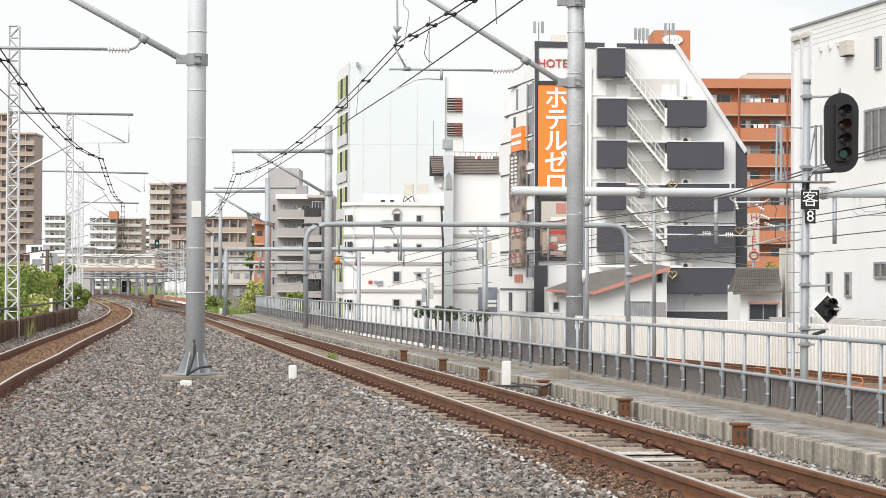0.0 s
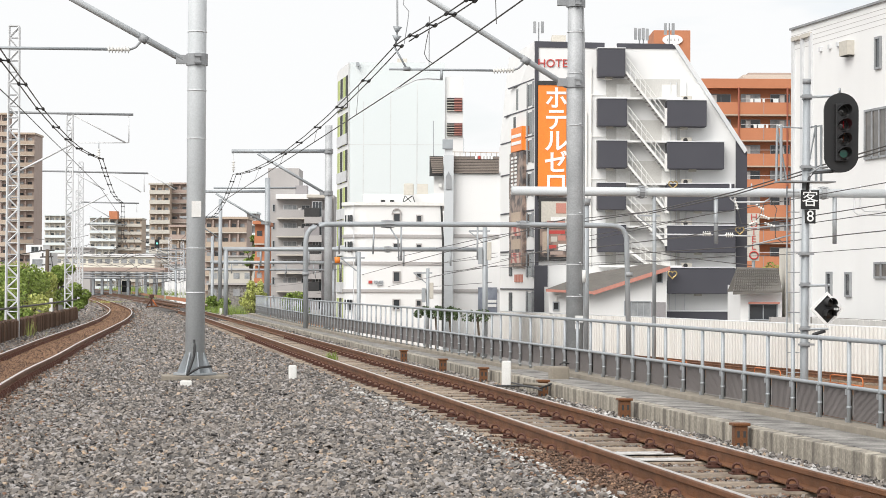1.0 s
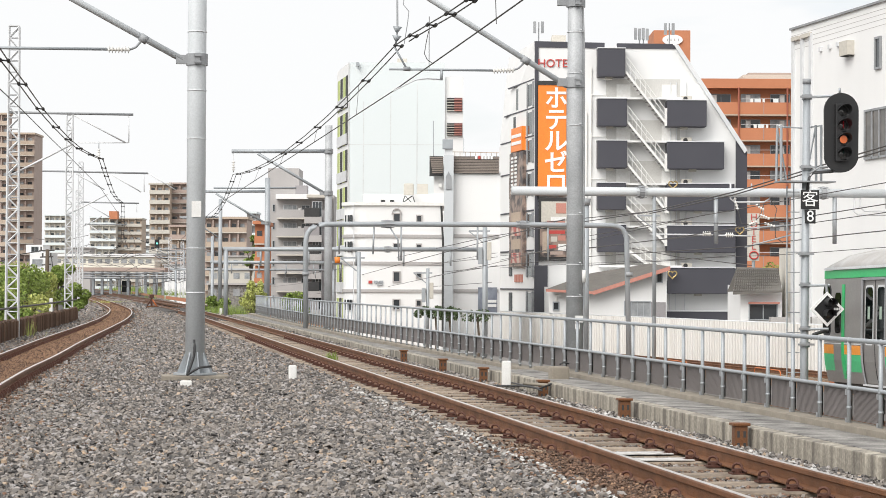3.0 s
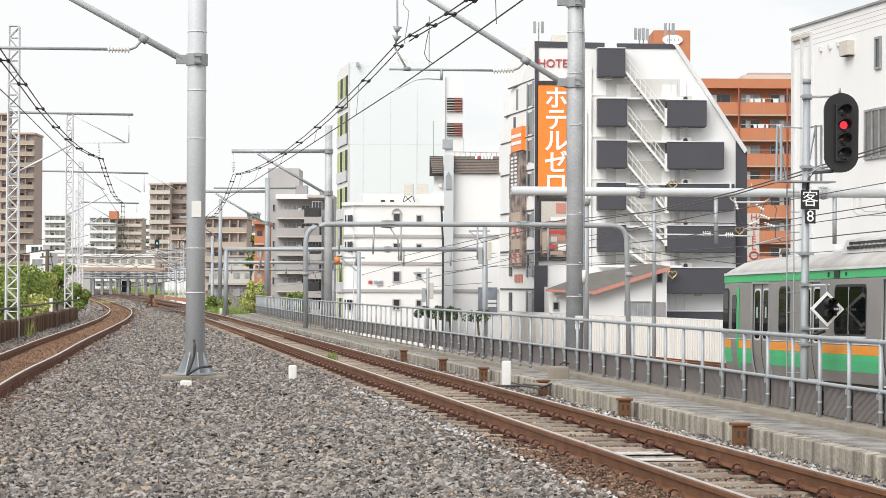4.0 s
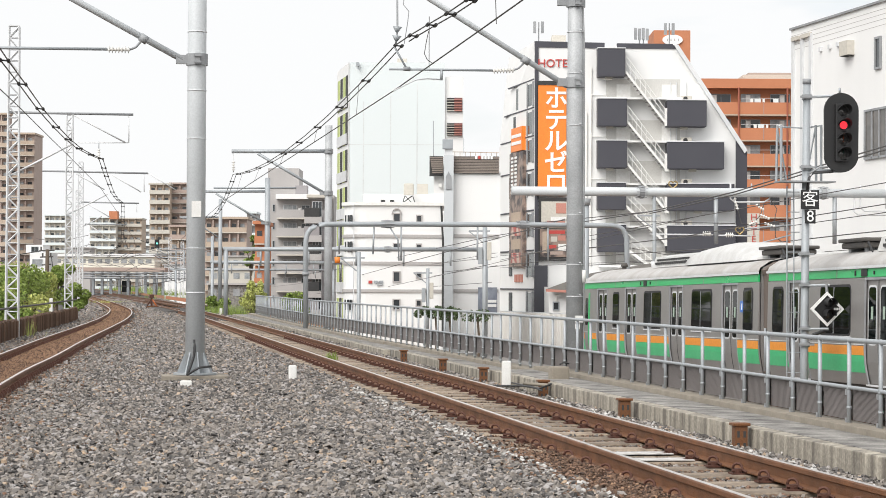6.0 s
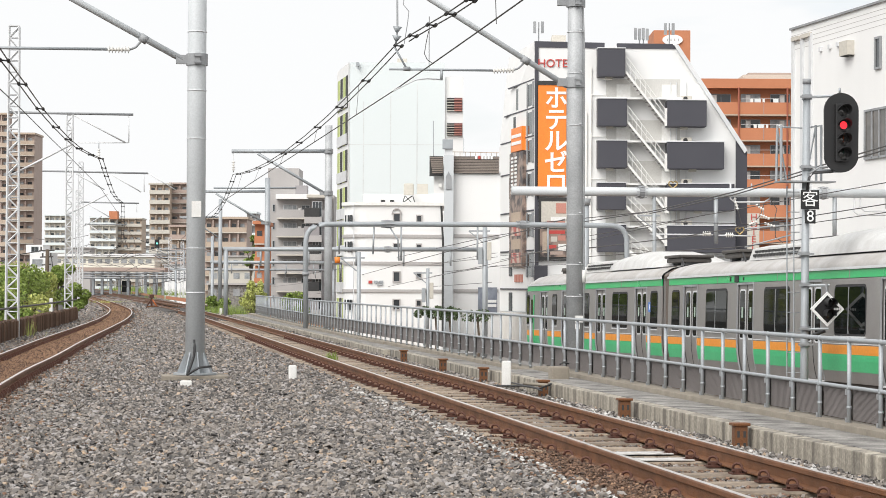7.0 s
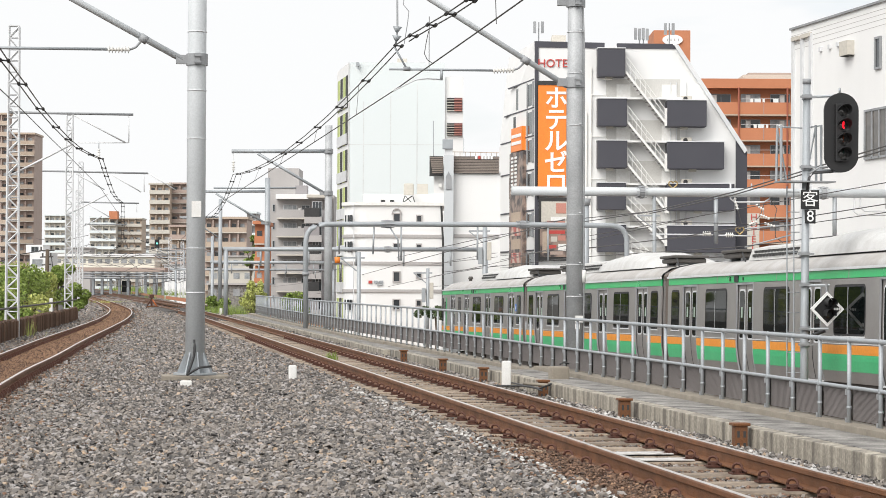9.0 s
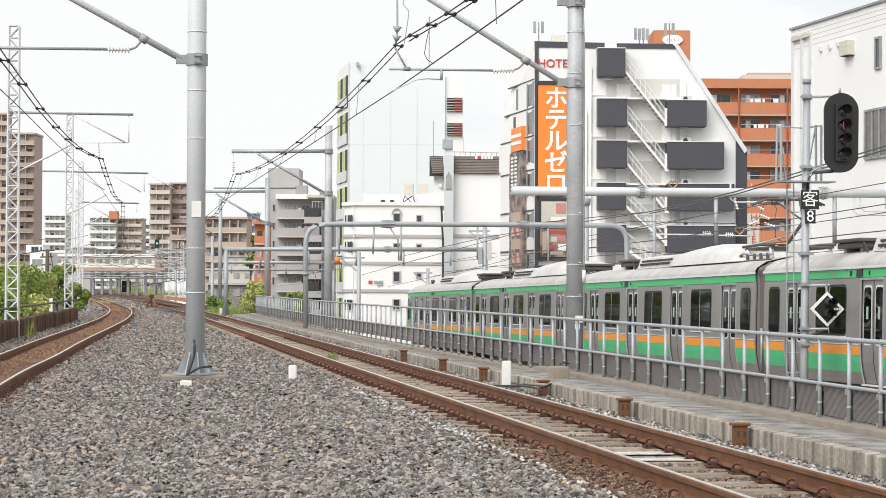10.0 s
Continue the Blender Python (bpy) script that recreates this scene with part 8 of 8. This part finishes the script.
# long pale viaduct building across the line
VB = Block("viaduct_building", -48.79, 330.0, "long pale building on a steel viaduct over the tracks", "viaduct")
VB.box("deck", -56.45, -39.73, 3.21, 3.78, 0.0, 9.0, M_BROWN, label="brown steel deck girder")
VB.box("hall", -56.21, -41.36, 3.70, 5.55, 1.0, 8.0, M_CREAM, label="long cream hall")
VB.box("hall_roof", -56.38, -41.20, 5.32, 5.72, 0.6, 8.4, M_WHITE)
for k in range(12):
    x0 = -55.57 + k * 1.18
    VB.box("window", x0, x0 + 0.8, 4.38, 4.95, 0.95, 1.05, M_WINDOW_LT)
for k in range(9):
    x0 = -50.40 + k * 1.25
    VB.box("pier", x0, x0 + 0.35, -0.5, 3.25, 1.5, 2.2, M_STEEL, label="steel pier")
for k in range(3):
    VB.tube("girder", [(-51.20, -1.0 - k, 2.92 - 0.35 * k), (-36.66, -1.0 - k, 2.99 - 0.35 * k)], 0.12, M_STEEL_DK)
VB.box("tunnel_mouth", -46.23, -45.02, 0.27, 1.90, 2.5, 3.0, M_DARK, label="dark underpass mouth")

# low white house left of the line
LW = Block("low_white_house", -45.56, 260.0, "small white house beyond the trees", "house")
LW.box("wall", -46.55, -44.43, -0.36, 4.93, 0.0, 6.0, M_WHITE, label="white wall")
LW.box("roof", -47.08, -45.16, 4.88, 5.79, 0.5, 5.0, M_WHITE)
LW.window(-46.20, -45.18, 3.46, 4.10, 0.0, M_STEEL, M_WINDOW_LT, 1)
LW.window(-46.44, -45.67, 5.01, 5.53, 0.5, M_STEEL, M_WINDOW, 1)

# old utility pole beside the house
UP = thing("utility_pole", (-3.60, 150.0, -0.6), "weathered brown utility pole with a tangle of fittings", "utility pole")
tube("shaft", [(0, 0, 0), (0.05, 0, 4.2)], 0.15, M_BARK, UP, "dark weathered shaft", seg=10, r2=0.12)
for z, w in ((4.1, 0.5), (3.7, 0.42), (3.2, 0.3)):
    tube("crossarm", [(-w, 0, z), (w, 0, z + 0.05)], 0.05, M_UNDER, UP, seg=6)
for x, z in ((-0.35, 4.15), (0.3, 4.2), (-0.25, 3.75), (0.25, 3.75), (0.12, 3.3)):
    tube("fitting", [(x, 0, z), (x, 0, z + 0.22)], 0.06, M_UNDER, UP, seg=6)
tube("lead", [(-0.3, 0, 4.1), (-1.6, 0.4, 3.9), (-3.6, 1.0, 3.2)], 0.03, M_CABLE, UP, seg=5)
tube("lead", [(0.3, 0, 3.8), (0.45, 0, 2.4), (0.2, 0, 1.2)], 0.03, M_CABLE, UP, seg=5)

# low roofs and sheds between the tracks and the flats
for x0, x1, z0, z1, d, m, lab in ((-30.51, -23.03, -1.25, 1.36, 300.0, M_CONC, "grey concrete retaining wall"), (-42.53, -32.47, 1.18, 4.11, 420.0, M_BEIGE, "cream low industrial shed"),
                                  (-50.74, -46.66, -0.30, 4.86, 420.0, M_WHITE, "white low shed behind the wires"), (-42.83, -34.58, 3.83, 6.84, 450.0, M_BEIGE, "pale low office block"), (-81.25, -76.39, 5.39, 9.09, 500.0, M_GREYWALL, "grey low building behind the trees")):
    b = Block("shed", (x0 + x1) / 2, d, lab, "shed", base=min(z0, -4.0))
    b.box("wall", x0, x1, min(z0, -4.0), z1, 0.0, 6.0, m)
    b.box("roof", x0 - 0.3, x1 + 0.3, z1, z1 + 0.25, -0.4, 6.4, M_GREYWALL)
    for k in range(5):
        w = (x1 - x0) / 5
        b.box("window", x0 + w * (k + 0.2), x0 + w * (k + 0.75), z0 + (z1 - z0) * 0.45, z0 + (z1 - z0) * 0.8, -0.06, 0.05, M_WINDOW_LT)

# orange safety mesh fence along the far tracks
OF = thing("orange_fence", (7.25, 203.78, -0.40), "low orange safety fence beside the far tracks", "fence")
pa, pb = Vector((6.60, 178.25, 0.00)), Vector((-5.07, 1686.08, -1.50))
for k in range(26):
    u0, u1 = k / 26, (k + 0.93) / 26
    a, b = pa.lerp(pb, u0) - OF.location, pa.lerp(pb, u1) - OF.location
    mesh_ob("panel", [a, b, b + Vector((0, 0, 0.3)), a + Vector((0, 0, 0.3)), a + Vector((0, 0.05, 0)), b + Vector((0, 0.05, 0)), b + Vector((0, 0.05, 0.3)), a + Vector((0, 0.05, 0.3))], BOXF, M_RUSTY_FENCE if k % 3 else M_TERRACOTTA, OF)


# a thicket of distant line poles
def far_pole(x, y, h, arm):
    o = thing("far_line_pole", (x, y, -0.6), "distant grey line pole with crossarms", "catenary pole", "distant line poles")
    tube("shaft", [(0, 0, 0), (0, 0, h)], 0.14, M_STEEL, o, seg=6)
    for z in (h - 0.3, h - 1.5):
        tube("crossarm", [(-arm, 0, z), (arm * 0.6, 0, z)], 0.07, M_STEEL, o, seg=5)
    tube("strut", [(-arm, 0, h - 0.3), (0, 0, h - 2.2)], 0.05, M_STEEL_DK, o, seg=5)
    insulator(o, (-arm, 0, h - 0.9), (-arm, 0, h - 0.35), 3, 0.12)
    return o


rng = random.Random(12)
for q, h in (((-1.74, 1109.18, -0.50), 9.0), ((1.56, 871.15, -0.50), 8.5), ((4.73, 878.10, -0.50), 9.0), ((7.54, 796.09, -0.50), 8.0), ((10.18, 667.95, -0.50), 9.5), ((9.18, 399.86, -0.50), 7.5), ((9.91, 320.27, -0.50), 7.2), ((16.54, 478.51, -0.50), 9.0),
              ((-6.65, 1907.02, -0.50), 10.0), ((19.80, 1636.02, -0.50), 10.0), ((21.89, 1176.58, -0.50), 10.0), ((24.95, 922.36, -0.50), 10.0)):
    far_pole(q[0], q[1], h, rng.uniform(2.2, 4.0))
for q in ((4.13, 985.85, -0.50), (12.34, 894.76, -0.50), (-0.95, 1552.12, -0.50)):
    o = thing("far_portal", (q[0], q[1], -0.6), "distant steel portal over the tracks", "gantry", "distant portals")
    for z in (5.6, 6.3):
        tube("beam", [(-9, 0, z), (14, 0, z)], 0.12, M_STEEL_DK, o, seg=6)
    bm = bmesh.new()
    for k in range(23):
        add_tube(bm, [(-9 + k, 0, 5.6 if k % 2 else 6.3), (-8 + k, 0, 6.3 if k % 2 else 5.6)], 0.06, 4)
    tagged(part("lacing", bm, M_STEEL_DK, o), "zigzag lacing bars", kind="stuff")
    for x in (-9, 2, 14):
        tube("column", [(x, 0, 0), (x, 0, 6.3)], 0.15, M_STEEL, o, seg=6)
# distant signal with a green light
FS = thing("far_signal", (7.88, 346.62, -0.50), "distant black signal showing a green light", "signal")
tube("shaft", [(0, 0, 0), (0, 0, 4.6)], 0.1, M_STEEL, FS, seg=8)
D0 = Vector(FS.location).length
sc = D0 / 4085
box("head", -4 * sc, 4 * sc, -0.25, -0.1, (526 - 440) * sc, (526 - 425) * sc, M_BLACK, FS, "black signal head", bevel=0.02)
tube("lamp", [(0, -0.3, (526 - 432) * sc), (0, -0.25, (526 - 432) * sc)], 1.7 * sc, mat("lit_green_lens", (0.05, 0.5, 0.4), rough=0.3, emit=(0.25, 0.95, 0.8), strength=1.2), FS, "lit green lamp", seg=12)


# ---- plants ----
def leaf_cloud(name, centre_list, m, parent, n, size, seed, label="", long_=1.6):
    """Many small folded leaves spread through a few uneven lumps."""
    rng = np.random.default_rng(seed)
    vs, fs = [], []
    for i in range(n):
        cx, cy, cz, rx, ry, rz = centre_list[rng.integers(len(centre_list))]
        d = rng.normal(0, 1, 3)
        d /= np.linalg.norm(d) + 1e-6
        rad = rng.uniform(0.35, 1.05) ** 0.5
        p = np.array((cx + d[0] * rx * rad, cy + d[1] * ry * rad, cz + d[2] * rz * rad))
        u = rng.normal(0, 1, 3)
        u /= np.linalg.norm(u)
        w = np.cross(u, rng.normal(0, 1, 3))
        w /= np.linalg.norm(w) + 1e-6
        s = size * rng.uniform(0.6, 1.3)
        k = len(vs)
        nn = np.cross(u, w) * s * 0.2
        vs += [p - u * s * long_ * 0.5, p + w * s * 0.45 + nn, p + u * s * long_ * 0.5, p - w * s * 0.45 + nn]
        fs += [(k, k + 1, k + 2), (k, k + 2, k + 3)]
    return mesh_ob(name, vs, fs, m, parent, label)


def tree(x, y, z, h, r, seed, m=None, n=2600, leaf=0.16, label="leafy green tree beside the railway"):
    t = thing("tree", (x, y, z), label, "tree", "trackside trees")
    rng = random.Random(seed)
    bm = bmesh.new()
    add_tube(bm, [(0, 0, 0), (0.05 * h * rng.uniform(-1, 1), 0, h * 0.35), (0.06 * h * rng.uniform(-1, 1), 0.03 * h, h * 0.75)], (0.045 if h < 6 else 0.016) * h, 8, 0.012 * h)
    lumps = []
    for k in range(9):
        a = rng.uniform(0, math.tau)
        rr = r * rng.uniform(0.25, 0.75)
        c = Vector((rr * math.cos(a), rr * math.sin(a), h * rng.uniform(0.4, 0.95)))
        add_tube(bm, [(0, 0, h * rng.uniform(0.25, 0.5)), c * 0.6 + Vector((0, 0, h * 0.15)), c], 0.015 * h, 5, 0.004 * h)
        s = r * rng.uniform(0.28, 0.5)
        lumps.append((c.x, c.y, c.z, s, s, s * 0.8))
    part("trunk", bm, M_BARK, t, "brown trunk with limbs")
    leaf_cloud("crown", lumps, m or M_LEAF, t, n, leaf, seed, "uneven leafy crown")
    return t


def at(q, z):
    return (q[0], q[1], z)


for q, h, r, s, m in (((-3.60, 78.00, 0.31), 2.6, 1.5, 1, M_LEAF), ((-3.12, 92.00, 0.12), 2.9, 1.6, 2, M_LEAF), ((-3.15, 110.00, -0.13), 3.2, 1.6, 3, M_LEAF_YEL), ((-3.32, 86.00, 0.20), 2.2, 1.3, 4, M_LEAF_YEL), ((-2.41, 120.00, -0.26), 3.4, 1.1, 5, M_LEAF), ((-1.68, 140.00, -0.54), 2.6, 0.9, 6, M_LEAF),
                      ((-4.22, 100.00, 0.01), 3.0, 1.8, 11, M_LEAF)):
    tree(q[0], q[1], -1.0, h, r, s, m, 5200, 0.085)
for q, h, r, s in (((6.44, 135.00, -0.28), 1.9, 0.8, 21), ((12.28, 150.00, -0.08), 2.0, 0.9, 22), ((25.32, 400.00, 4.75), 10.8, 1.6, 25), ((40.83, 140.00, 2.77), 4.2, 1.4, 26)):
    tree(q[0], q[1], -1.2 if h < 6 else 0.0, h, r, s, M_LEAF, 1500, 0.14 if h < 6 else 0.4)
# pale feathery bush
FB = thing("bamboo_bush", (7.59, 118.12, -0.15), "pale yellow-green feathery bush by the fence", "bush")
lumps = [(0.25 * math.sin(k * 2.3), 0.3 * math.cos(k * 1.7), 0.25 + 0.16 * k, 0.42 - 0.025 * k, 0.4, 0.24) for k in range(9)]
lumps += [(0.5, 0, 0.9, 0.25, 0.3, 0.3), (-0.5, 0, 0.7, 0.25, 0.3, 0.25), (0.35, 0, 1.5, 0.16, 0.2, 0.3)]
bm = bmesh.new()
for k in range(7):
    add_tube(bm, [(0.05 * k - 0.15, 0, 0), (0.12 * k - 0.4, 0, 0.9), (0.17 * k - 0.55, 0, 1.4 + 0.1 * (k % 3))], 0.015, 5)
part("stems", bm, M_BARK, FB)
leaf_cloud("fronds", lumps, M_LEAF_YEL, FB, 4200, 0.05, 30, "fine pale feathery fronds", 2.6)


def weeds(name, q, w, d, n, h, seed, m, label):
    o = thing(name, q, label, "weeds", kind="stuff")
    rng = np.random.default_rng(seed)
    vs, fs = [], []
    for i in range(n):
        x, y = rng.normal(0, w * 0.4), rng.normal(0, d * 0.4)
        a, ln, lean = rng.uniform(0, 6.28), h * rng.uniform(0.4, 1.2), rng.uniform(0.05, 0.5)
        s = np.array((math.cos(a), math.sin(a))) * 0.012 * max(1, h * 2)
        t = np.array((math.cos(a + 1.6), math.sin(a + 1.6))) * ln * lean
        k = len(vs)
        vs += [(x - s[0], y - s[1], 0), (x + s[0], y + s[1], 0), (x + t[0], y + t[1], ln)]
        fs.append((k, k + 1, k + 2))
    mesh_ob("blades", vs, fs, m, o)


weeds("weed_clump", (4.71, 47.83, -0.15), 0.16, 0.2, 60, 0.18, 41, M_LEAF, "small green weed between the rails")
weeds("weed_clump", (0.58, 190.29, -0.12), 2.0, 3.0, 350, 0.2, 42, M_LEAF_YEL, "yellow-green weeds between curving rails")
weeds("weed_clump", (6.58, 122.36, -0.15), 1.6, 6.0, 900, 0.5, 43, M_LEAF, "green weeds along the track edge")
weeds("weed_clump", (-2.51, 69.36, -0.20), 0.6, 3.0, 300, 0.5, 44, M_LEAF_YEL, "weeds growing against the board fence")
weeds("weed_clump", (9.99, 616.35, -0.50), 18.0, 20.0, 1600, 1.4, 45, M_LEAF, "overgrown verge beside distant tracks")
# climbing plants on the hoarding foot
for q, w, n, s in (((18.20, 126.59, -0.07), 0.9, 1100, 51), ((18.20, 121.32, -0.10), 0.5, 500, 54), ((18.20, 144.08, -0.04), 0.35, 350, 52), ((18.20, 111.96, -0.09), 0.5, 300, 53)):
    o = thing("shrub", (q[0], q[1], -3.2), "dark green shrub growing behind the fence", "shrub", "shrubs by the hoarding")
    up = q[2] + 3.2
    tube("stem", [(0, 0, 0), (0.1, 0, up * 0.6), (0, 0, up)], 0.06, M_BARK, o, seg=6)
    leaf_cloud("leaves", [(dx * w, 0, up + 0.12 * math.sin(dx * 7), 0.28, 0.4, 0.24) for dx in (-1, -0.6, -0.2, 0.2, 0.6, 1)], M_LEAF_DARK, o, n, 0.1, s, "small dark leaves")


# ---- tree line added out of view, dark for the train windows to reflect ----
for i in range(12):
    y = 95 + i * 24
    tree(-9.5 - 0.055 * (y - 95) - (i % 3) * 1.4, y, -1.2, 5.2 + (i % 4) * 0.7, 3.6, 60 + i, M_LEAF if i % 3 else M_LEAF_YEL, 1500, 0.34)


# ---- clutter of lattice masts, crossarms and cables where the tracks merge ----
rng = random.Random(77)
for q in ((-3.79, 703.89, -0.50), (3.85, 493.64, -0.50), (7.39, 442.49, -0.50), (9.04, 319.66, -0.50), (9.26, 275.58, -0.50)):
    lattice_mast(q[0], q[1], 6.2 + rng.uniform(0, 2.0), 0.4, [(((q[0] - 2.6, q[1], 5.4), (q[0] + 3.4, q[1], 5.4)), 0.05), (((q[0] - 2.0, q[1], 4.6), (q[0] + 2.6, q[1], 4.6)), 0.04), (((q[0], q[1], 4.4), (q[0] + 3.0, q[1], 5.4)), 0.035)])
web = thing("cable_web", (4.19, 260.00, 4.13), "web of thin cables over the merging tracks", "cable", kind="stuff")
bm = bmesh.new()
for k in range(46):
    a = Vector((-1.98, 250.00, 5.20)).lerp(Vector((9.45, 250.00, 5.28)), rng.random()) + Vector((0, rng.uniform(-70, 90), rng.uniform(-3.4, 1.2)))
    b = a + Vector((rng.uniform(-9, 9), rng.uniform(20, 60), rng.uniform(-0.9, 0.9)))
    m = (a + b) / 2 - Vector((0, 0, rng.uniform(0.1, 0.7)))
    add_tube(bm, [a - web.location, m - web.location, b - web.location], 0.028, 4)
part("cable", bm, M_WIRE, web)
for q, n, h, s in (((9.35, 379.40, -0.40), 900, 1.1, 71), ((8.15, 255.33, -0.30), 500, 0.7, 72), ((7.37, 723.62, -0.50), 900, 1.5, 73)):
    weeds("weed_clump", q, 7.0, 12.0, n, h, s, M_LEAF, "tall green weeds between the merging tracks")
# further tracks that join in the distance
for j, (pa, pb) in enumerate((((5.18, 145.73, -0.10), (-1.31, 439.37, -0.10)), ((4.63, 125.09, -0.10), (-0.23, 385.89, -0.10)), ((5.42, 392.50, -0.10), (-3.29, 610.41, -0.10)))):
    tr = thing("joining_track", pa, "distant rusty track joining the line", "railway track")
    sweep("bed", [(0, 0, 0.05), tuple(Vector(pb) - Vector(pa) + Vector((0, 0, 0.05)))], [(-1.6, -0.3), (-1.2, 0.0), (1.2, 0.0), (1.6, -0.3)], M_BALLAST_BED, tr)
    for off in (-0.566, 0.566):
        sweep("rail", [(off, 0, 0.17), tuple(Vector(pb) - Vector(pa) + Vector((off, 0, 0.17)))], RAIL, M_RAIL, tr)


def motions():
    # the train gathers speed as it draws away; the lead end's place along the track, second by second
    lead = [(0.0, 23.67), (1.0, 30.81), (2.0, 38.0), (2.5, 41.65), (3.0, 45.36), (4.0, 52.97), (5.0, 60.94), (6.0, 69.39), (7.0, 78.4), (8.0, 88.08), (9.0, 98.54), (10.0, 109.87)]
    for i, car in enumerate((lead_car, second_car, third_car, fourth_car, fifth_car)):
        rows = []
        for t, y in lead:
            c = y - 9.9 - 20.1 * i
            rows.append((t, pose(15.9, c, -1.38 - 0.0108 * (c - 42.6), -0.619)))
        walk(car, rows)
    # glowing discs stand for lit lamps: edge-on for off, red turning away for fading
    edge = 71.79
    walk(green_lamp, [(0.0, pose(*GREEN_AT)), (2.3, pose(*GREEN_AT)), (2.4, pose(*GREEN_AT, 0, 0, edge)), (10.0, pose(*GREEN_AT, 0, 0, edge))])
    walk(amber_lamp, [(t, pose(*AMBER_AT, 0, 0, a)) for t, a in ((0.0, edge), (2.3, edge), (2.4, 0), (3.1, 0), (3.2, edge), (10.0, edge))])
    walk(red_lamp, [(t, pose(*RED_AT, 0, 0, a)) for t, a in ((0.0, edge), (3.1, edge), (3.2, 0), (6.0, 0), (7.0, 8), (7.5, 20), (8.0, 34), (8.5, 42), (9.0, 48), (9.5, 55), (10.0, 62))])


motions()
